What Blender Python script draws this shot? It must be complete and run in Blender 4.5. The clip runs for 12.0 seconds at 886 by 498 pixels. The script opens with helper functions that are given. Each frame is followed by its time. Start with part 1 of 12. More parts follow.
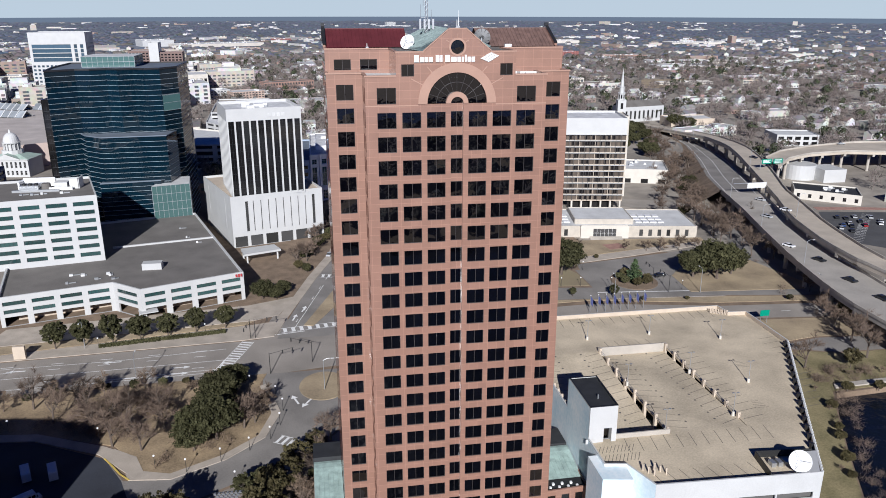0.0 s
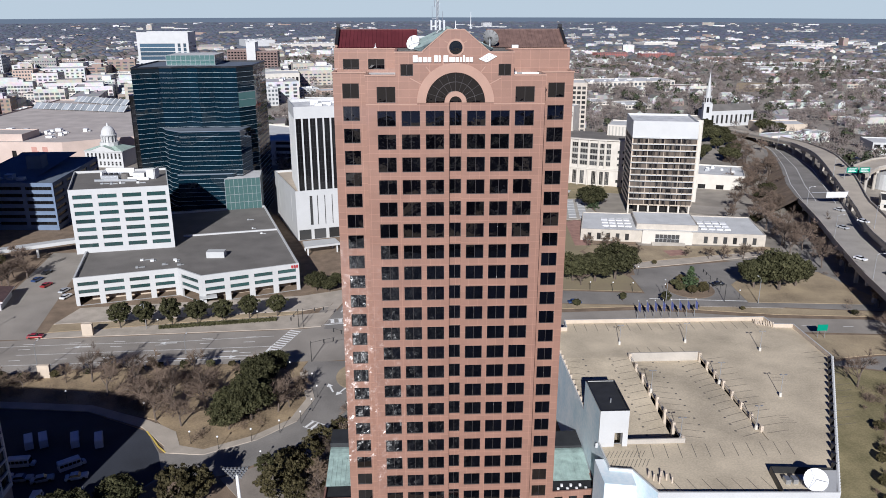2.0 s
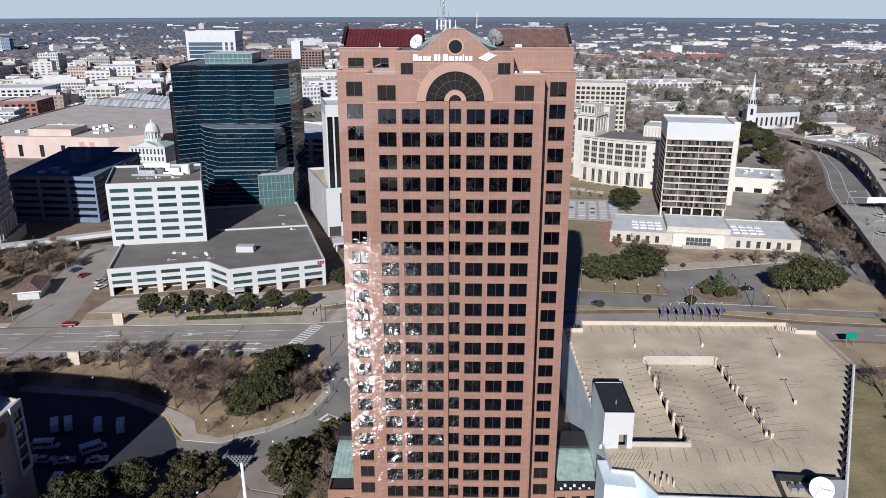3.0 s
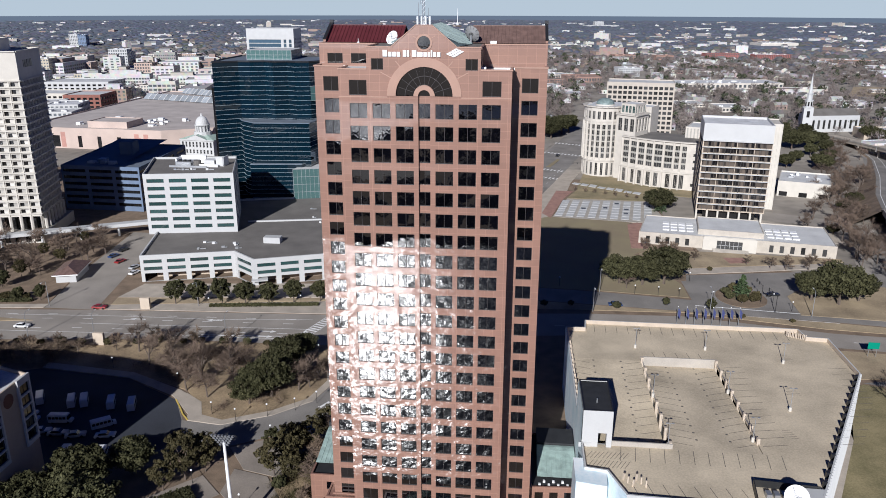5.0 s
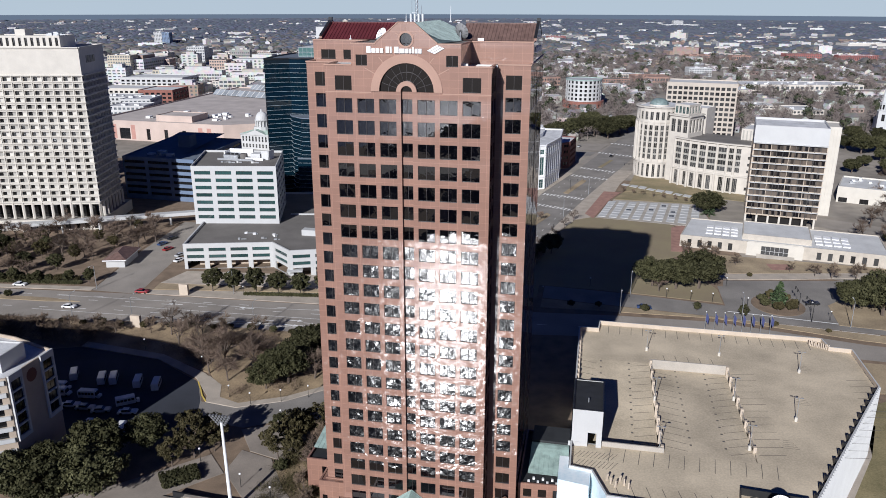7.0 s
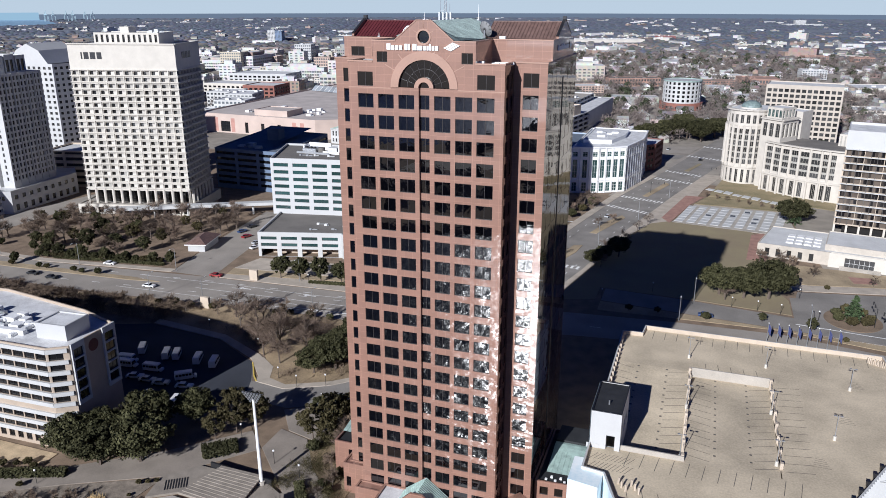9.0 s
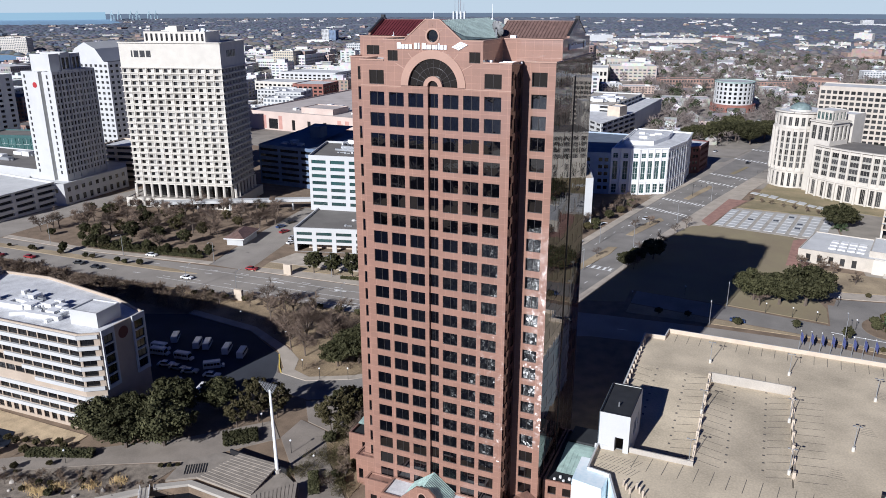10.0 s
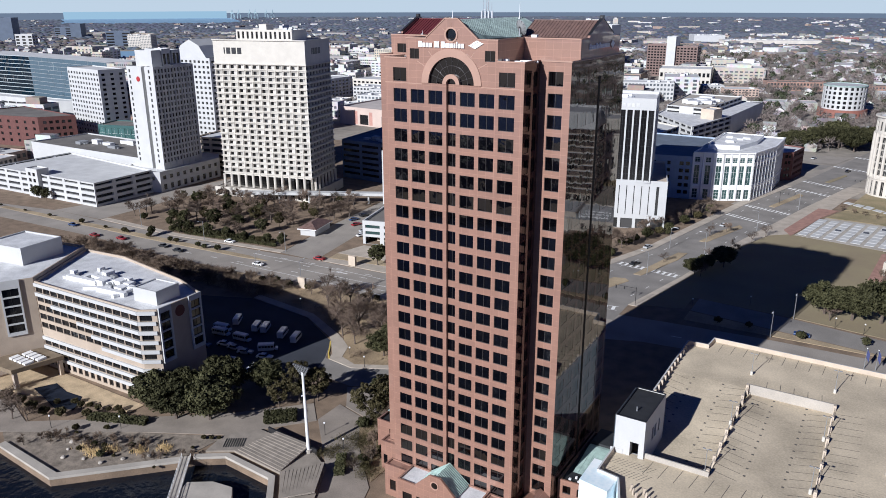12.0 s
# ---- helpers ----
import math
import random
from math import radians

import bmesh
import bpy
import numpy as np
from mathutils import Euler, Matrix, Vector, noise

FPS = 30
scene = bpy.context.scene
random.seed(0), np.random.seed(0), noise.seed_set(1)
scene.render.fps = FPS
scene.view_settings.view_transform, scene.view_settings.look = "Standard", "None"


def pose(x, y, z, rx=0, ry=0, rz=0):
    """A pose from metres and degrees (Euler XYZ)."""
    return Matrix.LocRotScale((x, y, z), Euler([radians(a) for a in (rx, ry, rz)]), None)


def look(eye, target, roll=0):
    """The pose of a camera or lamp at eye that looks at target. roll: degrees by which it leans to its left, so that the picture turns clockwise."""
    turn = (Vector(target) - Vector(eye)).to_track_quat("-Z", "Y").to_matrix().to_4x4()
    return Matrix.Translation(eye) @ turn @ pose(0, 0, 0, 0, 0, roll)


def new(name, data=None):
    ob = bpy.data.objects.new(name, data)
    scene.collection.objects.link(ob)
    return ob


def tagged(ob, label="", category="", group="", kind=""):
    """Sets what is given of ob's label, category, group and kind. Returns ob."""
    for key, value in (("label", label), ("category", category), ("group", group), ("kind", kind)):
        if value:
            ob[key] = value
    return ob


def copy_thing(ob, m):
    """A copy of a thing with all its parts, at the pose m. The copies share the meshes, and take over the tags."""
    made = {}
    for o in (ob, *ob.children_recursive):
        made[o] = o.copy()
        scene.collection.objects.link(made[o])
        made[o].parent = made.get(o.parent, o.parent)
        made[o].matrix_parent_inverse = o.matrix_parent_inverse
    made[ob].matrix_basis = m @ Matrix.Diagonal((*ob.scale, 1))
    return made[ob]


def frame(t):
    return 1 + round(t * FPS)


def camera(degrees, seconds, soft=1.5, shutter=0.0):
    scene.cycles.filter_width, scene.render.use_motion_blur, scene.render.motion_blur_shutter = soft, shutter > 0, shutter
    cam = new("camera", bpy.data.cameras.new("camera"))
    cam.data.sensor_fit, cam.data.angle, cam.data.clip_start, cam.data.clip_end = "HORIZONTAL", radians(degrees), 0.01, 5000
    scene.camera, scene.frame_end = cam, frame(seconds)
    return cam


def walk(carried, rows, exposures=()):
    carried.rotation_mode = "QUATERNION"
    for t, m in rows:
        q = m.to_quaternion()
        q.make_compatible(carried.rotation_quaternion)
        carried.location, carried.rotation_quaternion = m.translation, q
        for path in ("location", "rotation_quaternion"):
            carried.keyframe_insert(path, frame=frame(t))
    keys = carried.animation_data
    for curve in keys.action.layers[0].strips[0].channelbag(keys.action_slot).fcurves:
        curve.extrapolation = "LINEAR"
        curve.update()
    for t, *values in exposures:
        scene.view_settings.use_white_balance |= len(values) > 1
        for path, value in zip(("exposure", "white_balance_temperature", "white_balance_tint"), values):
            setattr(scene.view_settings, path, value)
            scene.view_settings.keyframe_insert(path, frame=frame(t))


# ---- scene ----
cam = camera(60.8, 12.0, soft=0.9)
METRES, EYE, TILT, LEAN, TURN = 88.0, 97.3, 0.0, 0.0, -9.8
ROWS = [
    (0.0, 0.0, 0.0, 0.0, 0.02, -17.9, -0.05),
    (0.5, 0.0412, -0.0069, 0.0005, 1.84, -17.88, -0.03),
    (1.0, 0.0825, -0.0136, 0.0009, 3.66, -17.84, -0.0),
    (1.5, 0.1236, -0.0184, 0.0013, 5.44, -17.84, 0.01),
    (2.0, 0.1647, -0.0216, 0.0014, 7.23, -17.85, 0.02),
    (2.5, 0.2054, -0.0233, 0.0015, 9.0, -17.86, 0.02),
    (3.0, 0.2462, -0.0241, 0.0012, 10.75, -17.87, -0.01),
    (5.0, 0.4122, -0.0134, -0.0016, 15.56, -17.97, -0.13),
    (5.5, 0.4533, -0.0075, -0.0021, 16.64, -18.0, -0.13),
    (6.0, 0.4945, -0.0007, -0.0026, 17.79, -18.03, -0.13),
    (6.5, 0.5353, 0.0071, -0.0029, 19.14, -18.05, -0.11),
    (7.0, 0.5762, 0.015, -0.0035, 21.19, -18.06, -0.09),
    (9.0, 0.7363, 0.0573, -0.0046, 29.19, -18.13, -0.01),
    (9.5, 0.7764, 0.0713, -0.0048, 31.21, -18.14, 0.01),
    (10.0, 0.8157, 0.0867, -0.0049, 33.22, -18.15, 0.04),
    (10.5, 0.8547, 0.1032, -0.0047, 35.22, -18.16, 0.06),
    (11.0, 0.8931, 0.1211, -0.0046, 37.22, -18.17, 0.07),
    (11.5, 0.9309, 0.1402, -0.0046, 39.21, -18.18, 0.08),
    (12.0, 0.9678, 0.1602, -0.0046, 41.19, -18.19, 0.08),
]
walk(cam, [(t, pose(0, 0, EYE, TILT, LEAN, TURN) @ pose(METRES * x, METRES * y, METRES * z, 90 + pitch, roll, yaw)) for t, x, y, z, yaw, pitch, roll in ROWS], exposures=[(0.0, 0.42, 5650, 11), (4.0, 0.36, 5650, 11), (6.5, 0.28, 5650, 11), (9.5, 0.48, 5540, 11), (10.75, 0.54, 5540, 11), (12.0, 0.49, 5540, 11)])

# ---- world, sun and sky ----
SUN_TO = Vector((-0.19, -0.98, 0.474)).normalized()
world = bpy.data.worlds.new("world")
scene.world = world
world.use_nodes = True
wn = world.node_tree
sky = wn.nodes.new("ShaderNodeTexSky")
sky.sky_type = "NISHITA"
sky.sun_disc = False
sky.sun_elevation = math.asin(SUN_TO.z)
sky.sun_rotation = math.atan2(SUN_TO.x, SUN_TO.y)
sky.air_density, sky.dust_density, sky.ozone_density = 0.16, 0.06, 4.0
deep = wn.nodes.new("ShaderNodeMix")
deep.data_type, deep.blend_type = "RGBA", "MULTIPLY"
deep.inputs[0].default_value = 1.0
deep.inputs[7].default_value = (0.42, 0.64, 1.18, 1)
wn.links.new(sky.outputs[0], deep.inputs[6])
wn.links.new(deep.outputs[2], wn.nodes["Background"].inputs[0])
wn.nodes["Background"].inputs[1].default_value = 0.066
sun_data = bpy.data.lights.new("sun", "SUN")
sun_data.energy, sun_data.angle, sun_data.color = 4.6, radians(0.53), (1.0, 0.925, 0.82)
sun = new("sun", sun_data)
sun.matrix_world = look(SUN_TO * 900, (0, 0, 0))


# ---- materials ----
def mat(name, color, rough=0.7, metal=0.0, var=0.18, scale=0.35, fine=6.0, bump=0.15, spec=0.5, coat=0.0, coat_ior=1.5, rand=0.0, tint=None, ior=1.5, joints=None):
    """A surface with stains at one scale, grain at another and fine relief."""
    m = bpy.data.materials.new(name)
    m.use_nodes = True
    nt = m.node_tree
    b = nt.nodes["Principled BSDF"]
    geo = nt.nodes.new("ShaderNodeNewGeometry")
    big, small = nt.nodes.new("ShaderNodeTexNoise"), nt.nodes.new("ShaderNodeTexNoise")
    big.inputs["Scale"].default_value, big.inputs["Detail"].default_value = scale, 6
    small.inputs["Scale"].default_value, small.inputs["Detail"].default_value = fine, 3
    for n in (big, small):
        nt.links.new(geo.outputs["Position"], n.inputs["Vector"])
    add = nt.nodes.new("ShaderNodeMath")
    add.operation = "MULTIPLY_ADD"
    nt.links.new(small.outputs["Fac"], add.inputs[0])
    add.inputs[1].default_value = 0.55
    nt.links.new(big.outputs["Fac"], add.inputs[2])
    ramp = nt.nodes.new("ShaderNodeValToRGB")
    c = Vector(color)
    c2 = Vector(tint) if tint else c
    e = ramp.color_ramp.elements
    e[0].position, e[1].position = 0.48, 1.06
    e[0].color = (*(c * (1 - var)), 1)
    e[1].color = (*(c2 * (1 + var)), 1)
    nt.links.new(add.outputs[0], ramp.inputs["Fac"])
    out = ramp.outputs["Color"]
    if joints:
        sep, mx, comb, br = (nt.nodes.new("ShaderNode" + k) for k in ("SeparateXYZ", "Math", "CombineXYZ", "TexBrick"))
        nt.links.new(geo.outputs["Position"], sep.inputs[0])
        nt.links.new(sep.outputs[0], mx.inputs[0])
        nt.links.new(sep.outputs[1], mx.inputs[1])
        nt.links.new(mx.outputs[0], comb.inputs[0])
        nt.links.new(sep.outputs[2], comb.inputs[1])
        nt.links.new(comb.outputs[0], br.inputs["Vector"])
        br.offset = 0.0
        br.inputs["Scale"].default_value = 1.0
        br.inputs["Brick Width"].default_value, br.inputs["Row Height"].default_value = joints
        br.inputs["Mortar Size"].default_value = 0.02
        br.inputs["Mortar Smooth"].default_value = 0.3
        br.inputs["Bias"].default_value = 0.0
        br.inputs["Color1"].default_value, br.inputs["Color2"].default_value = (0.94, 0.94, 0.94, 1), (1.05, 1.05, 1.05, 1)
        br.inputs["Mortar"].default_value = (1.5, 1.5, 1.5, 1)
        mixj = nt.nodes.new("ShaderNodeMix")
        mixj.data_type, mixj.blend_type = "RGBA", "MULTIPLY"
        mixj.inputs[0].default_value = 1.0
        nt.links.new(out, mixj.inputs[6])
        nt.links.new(br.outputs["Color"], mixj.inputs[7])
        out = mixj.outputs[2]
    if rand:
        info = nt.nodes.new("ShaderNodeObjectInfo")
        hsv = nt.nodes.new("ShaderNodeHueSaturation")
        mr = nt.nodes.new("ShaderNodeMapRange")
        mr.inputs["To Min"].default_value, mr.inputs["To Max"].default_value = 1 - rand, 1 + rand
        nt.links.new(info.outputs["Random"], mr.inputs["Value"])
        nt.links.new(mr.outputs[0], hsv.inputs["Value"])
        nt.links.new(out, hsv.inputs["Color"])
        out = hsv.outputs["Color"]
    nt.links.new(out, b.inputs["Base Color"])
    b.inputs["Roughness"].default_value = rough
    b.inputs["Metallic"].default_value = metal
    b.inputs["IOR"].default_value = ior
    b.inputs["Specular IOR Level"].default_value = spec
    b.inputs["Coat Weight"].default_value = coat
    b.inputs["Coat Roughness"].default_value = 0.03
    b.inputs["Coat IOR"].default_value = coat_ior
    if bump:
        bp = nt.nodes.new("ShaderNodeBump")
        bp.inputs["Strength"].default_value = bump
        bp.inputs["Distance"].default_value = 0.05
        nt.links.new(small.outputs["Fac"], bp.inputs["Height"])
        nt.links.new(bp.outputs[0], b.inputs["Normal"])
    return m


def glass_mat(name, color, rough=0.03, ior=2.2, wave=0.02, wscale=0.45, rand=0.3):
    """Tinted, coated office glass over a dark inside, with the slight buckle of float panes."""
    m = bpy.data.materials.new(name)
    m.use_nodes = True
    nt = m.node_tree
    b = nt.nodes["Principled BSDF"]
    info = nt.nodes.new("ShaderNodeObjectInfo")
    mr = nt.nodes.new("ShaderNodeMapRange")
    mr.inputs["To Min"].default_value, mr.inputs["To Max"].default_value = 1 - rand, 1 + rand
    nt.links.new(info.outputs["Random"], mr.inputs["Value"])
    mul = nt.nodes.new("ShaderNodeVectorMath")
    mul.operation = "SCALE"
    mul.inputs[0].default_value = color
    nt.links.new(mr.outputs[0], mul.inputs["Scale"])
    nt.links.new(mul.outputs[0], b.inputs["Base Color"])
    b.inputs["Roughness"].default_value = rough
    b.inputs["IOR"].default_value = ior
    geo = nt.nodes.new("ShaderNodeNewGeometry")
    n = nt.nodes.new("ShaderNodeTexNoise")
    n.inputs["Scale"].default_value, n.inputs["Detail"].default_value = wscale, 2
    nt.links.new(geo.outputs["Position"], n.inputs["Vector"])
    bp = nt.nodes.new("ShaderNodeBump")
    bp.inputs["Strength"].default_value = 1.0
    bp.inputs["Distance"].default_value = wave
    nt.links.new(n.outputs["Fac"], bp.inputs["Height"])
    nt.links.new(bp.outputs[0], b.inputs["Normal"])
    return m


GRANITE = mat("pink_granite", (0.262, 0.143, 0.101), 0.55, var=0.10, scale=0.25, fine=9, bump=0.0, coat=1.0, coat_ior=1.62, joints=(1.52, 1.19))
# Polished copy of the granite, its colour darkened for walls in shade.
SHADE_POLISHED = mat("shade_dark_polished_granite", (0.075, 0.036, 0.028), 0.03, var=0.10, scale=0.25, fine=9, bump=0.0, ior=1.5)
GRANITE_LIGHT = mat("pale_pink_granite", (0.37, 0.225, 0.165), 0.5, var=0.08, scale=0.5, fine=9, bump=0.05)
SKY_GLASS = glass_mat("pale_blue_glass", (0.06, 0.10, 0.14), 0.05, 1.6, 0.02, 0.3, 0.3)
DARK_BRICK = mat("dark_red_brick", (0.125, 0.05, 0.043), 0.8, var=0.2, scale=0.6, fine=8)
BRICK = mat("red_brick", (0.24, 0.10, 0.075), 0.8, var=0.2, scale=0.6, fine=8)
TOWER_GLASS = glass_mat("tower_glass", (0.002, 0.002, 0.003), 0.012, 2.0, 0.006, 0.8, 0.5)
SIDE_GLASS = glass_mat("dark_side_glass", (0.006, 0.005, 0.005), 0.02, 1.45, 0.02, 0.35, 0.5)
DARK_FRAME = mat("dark_frame", (0.02, 0.02, 0.022), 0.4, var=0.1)
COPPER = mat("green_copper", (0.30, 0.385, 0.355), 0.6, var=0.25, scale=0.7, tint=(0.33, 0.43, 0.39))
COPPER_DARK = mat("dull_copper", (0.145, 0.19, 0.19), 0.5, var=0.3, scale=0.6, tint=(0.18, 0.23, 0.22))
MAROON = mat("maroon_metal_roof", (0.10, 0.022, 0.026), 0.45, var=0.2, scale=0.5)
BROWN_ROOF = mat("weathered_brown_roof", (0.15, 0.095, 0.08), 0.5, var=0.35, scale=0.9)
WHITE = mat("white_panel", (0.495, 0.495, 0.485), 0.55, var=0.06, scale=0.2, fine=3, bump=0.05)
WHITE_CONC = mat("white_concrete", (0.50, 0.50, 0.49), 0.75, var=0.10, scale=0.15, fine=4)
CREAM = mat("cream_concrete", (0.565, 0.53, 0.465), 0.75, var=0.08, scale=0.3, fine=4)
BEIGE = mat("beige_stone", (0.50, 0.42, 0.33), 0.8, var=0.12, scale=0.3, fine=5)
CREAM_ROUGH = mat("tan_concrete", (0.50, 0.42, 0.33), 0.85, var=0.12, scale=0.4, fine=5)
ROOF_GREY = mat("grey_gravel_roof", (0.155, 0.143, 0.13), 0.95, var=0.25, scale=0.12, fine=5)
ROOF_LIGHT = mat("light_membrane_roof", (0.57, 0.57, 0.56), 0.8, var=0.16, scale=0.15, fine=3)
# Blue-grey roof tone; on the shaded offices it also holds their blue shade.
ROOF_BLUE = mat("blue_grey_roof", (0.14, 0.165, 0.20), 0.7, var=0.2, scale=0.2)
ROOF_WHITE = mat("white_membrane_roof", (0.60, 0.60, 0.60), 0.7, var=0.24, scale=0.28, fine=3)
ROOF_BLACK = mat("black_membrane_roof", (0.025, 0.026, 0.028), 0.7, var=0.3, scale=0.5)
DECK = mat("parking_deck_concrete", (0.515, 0.435, 0.315), 0.9, var=0.30, scale=0.11, fine=2.6)
CONCRETE = mat("concrete", (0.40, 0.365, 0.315), 0.9, var=0.2, scale=0.2, fine=5)
ASPHALT = mat("asphalt", (0.225, 0.208, 0.188), 0.92, var=0.28, scale=0.10, fine=3)
ASPHALT_OLD = mat("worn_asphalt", (0.29, 0.26, 0.225), 0.92, var=0.22, scale=0.09, fine=3)
PAVE = mat("pavement_concrete", (0.42, 0.365, 0.30), 0.9, var=0.2, scale=0.25, fine=5)
# Navy of the shaded bus lot is put into the asphalt colour.
DARK_NAVY = mat("shade_darkened_asphalt", (0.034, 0.038, 0.050), 0.9, var=0.3, scale=0.10, fine=3)
WALK = mat("weathered_grey_concrete", (0.265, 0.228, 0.19), 0.9, var=0.25, scale=0.18, fine=5)
BED = mat("rough_planting_bed", (0.215, 0.18, 0.142), 1.0, var=0.5, scale=0.55, fine=4, bump=0.6)
SLOPE = mat("trampled_dry_grass", (0.235, 0.172, 0.105), 1.0, var=0.4, scale=0.12, fine=2.5, tint=(0.30, 0.225, 0.135))
PAVERS = mat("brick_pavers", (0.33, 0.19, 0.15), 0.9, var=0.25, scale=0.4, fine=6)
PLANK = mat("weathered_planks", (0.27, 0.235, 0.195), 0.9, var=0.2, scale=0.5, fine=5)
PAINT_WHITE = mat("road_paint", (0.78, 0.77, 0.74), 0.8, var=0.2, scale=0.8)
PAINT_DARK = mat("tar_line", (0.13, 0.115, 0.10), 0.9, var=0.2)
PAINT_YELLOW = mat("yellow_paint", (0.62, 0.46, 0.10), 0.8, var=0.2)
DRY = mat("dry_grass", (0.33, 0.255, 0.165), 1.0, var=0.35, scale=0.10, fine=2.5, tint=(0.33, 0.26, 0.165))
COURT_LAWN = mat("olive_lawn", (0.20, 0.185, 0.09), 1.0, var=0.25, scale=0.09, fine=2.5, tint=(0.28, 0.22, 0.13))
GREEN_GRASS = mat("winter_lawn", (0.30, 0.235, 0.155), 1.0, var=0.22, scale=0.07, fine=2.5, tint=(0.235, 0.20, 0.115))
BANK_GRASS = mat("olive_bank_grass", (0.165, 0.15, 0.062), 1.0, var=0.35, scale=0.12, fine=2.5, tint=(0.23, 0.19, 0.10))
CITY = mat("city_ground", (0.21, 0.185, 0.16), 1.0, var=0.4, scale=0.012, fine=0.12, tint=(0.27, 0.24, 0.20))
# Ground colour carries the blue haze of the far distance.
HAZED_GROUND = mat("haze_tinted_ground", (0.155, 0.17, 0.205), 1.0, var=0.2, scale=0.004, fine=0.03)
BRIDGE = mat("bridge_concrete", (0.47, 0.41, 0.33), 0.9, var=0.18, scale=0.12, fine=3.5)
BRIDGE_GREY = mat("worn_bridge_deck", (0.37, 0.34, 0.30), 0.9, var=0.2, scale=0.1, fine=3.5)
SOIL = mat("leaf_litter", (0.20, 0.145, 0.098), 1.0, var=0.35, scale=0.25, fine=4)
LEAF = mat("evergreen_leaf", (0.025, 0.028, 0.013), 0.7, var=0.5, scale=0.5, fine=3, bump=0, spec=0.1, rand=0.3, tint=(0.060, 0.058, 0.028))
LEAF_OLIVE = mat("olive_leaf", (0.066, 0.056, 0.026), 0.7, spec=0.15, var=0.4, scale=0.5, fine=3, bump=0, rand=0.25)
CONIFER = mat("conifer_needle", (0.05, 0.075, 0.03), 0.7, var=0.4, scale=0.5, fine=3, bump=0, rand=0.2)
BARK = mat("bark", (0.115, 0.09, 0.072), 0.95, var=0.3, scale=2, fine=9)
TWIG = mat("bare_twig", (0.15, 0.108, 0.08), 0.95, var=0.3, scale=0.5, fine=3, bump=0, rand=0.25)
TWIG_GREY = mat("grey_twig", (0.165, 0.136, 0.122), 0.95, var=0.3, scale=0.02, fine=3, bump=0)
TWIG_RED = mat("reddish_twig", (0.155, 0.112, 0.078), 0.95, var=0.3, scale=0.5, fine=3, bump=0, rand=0.25)
STEEL = mat("galvanised_steel", (0.45, 0.46, 0.47), 0.45, metal=0.7, var=0.1)
WHITE_PAINT = mat("white_paint", (0.80, 0.80, 0.79), 0.45, var=0.05, bump=0.02)
BLACK_METAL = mat("black_metal", (0.02, 0.02, 0.02), 0.5, var=0.1)
GREEN_GLASS = glass_mat("teal_window_glass", (0.03, 0.068, 0.066), 0.05, 1.7, 0.01, 0.5, 0.35)
BLUE_GLASS = glass_mat("blue_green_curtain_glass", (0.003, 0.014, 0.025), 0.02, 1.6, 0.012, 0.2, 0.2)
TEAL_GLASS = glass_mat("pale_teal_glass", (0.07, 0.14, 0.135), 0.05, 1.8, 0.02, 0.3, 0.2)
BLACK_GLASS = glass_mat("black_glass", (0.012, 0.012, 0.013), 0.06, 1.6, 0.01, 0.5, 0.5)
ROOM_GLASS = glass_mat("window_glass", (0.045, 0.045, 0.045), 0.06, 1.5, 0.008, 0.5, 0.6)
DRAPED = glass_mat("brown_draped_glass", (0.036, 0.033, 0.030), 0.08, 1.45, 0.008, 0.5, 0.6)


def curtains(m, bay, storey, z0, dark, light):
    """Some bays with curtains drawn, others open and dark."""
    nt = m.node_tree
    geo = nt.nodes.new("ShaderNodeNewGeometry")
    off = nt.nodes.new("ShaderNodeVectorMath")
    off.operation = "SUBTRACT"
    off.inputs[1].default_value = (0, 0, z0)
    snap = nt.nodes.new("ShaderNodeVectorMath")
    snap.operation = "SNAP"
    snap.inputs[1].default_value = (bay, 500.0, storey)
    noise = nt.nodes.new("ShaderNodeTexWhiteNoise")
    ramp = nt.nodes.new("ShaderNodeValToRGB")
    ramp.color_ramp.elements[0].position, ramp.color_ramp.elements[0].color = 0.35, (*dark, 1)
    ramp.color_ramp.elements[1].position, ramp.color_ramp.elements[1].color = 0.65, (*light, 1)
    nt.links.new(geo.outputs["Position"], off.inputs[0])
    nt.links.new(off.outputs[0], snap.inputs[0])
    nt.links.new(snap.outputs[0], noise.inputs["Vector"])
    nt.links.new(noise.outputs["Value"], ramp.inputs["Fac"])
    nt.links.new(ramp.outputs["Color"], nt.nodes["Principled BSDF"].inputs["Base Color"])


curtains(DRAPED, 1.23, 3.0, 4.4, (0.012, 0.011, 0.012), (0.13, 0.105, 0.085))
MULLION = mat("pale_mullion", (0.35, 0.37, 0.38), 0.5, metal=0.3, var=0.1)
BLUE_WALL = mat("blue_grey_panel", (0.17, 0.23, 0.34), 0.7, var=0.15, scale=0.3)
# Panel colour holds the blue of a wall in skylit shade.
SHADE_BLUE = mat("shade_blue_panel", (0.13, 0.175, 0.26), 0.7, var=0.15, scale=0.3)
BLUE_DARK = mat("dark_blue_panel", (0.085, 0.11, 0.155), 0.4, var=0.15, scale=0.1)
DECKING = mat("weathered_terrace_decking", (0.47, 0.36, 0.225), 0.9, var=0.3, scale=0.35, fine=4)
RED_SIGN = mat("red_sign", (0.35, 0.02, 0.025), 0.5, var=0.05)
EMBLEM = mat("maroon_emblem", (0.10, 0.018, 0.02), 0.5, var=0.1)
GREEN_SIGN = mat("green_sign", (0.0, 0.22, 0.14), 0.5, var=0.05)
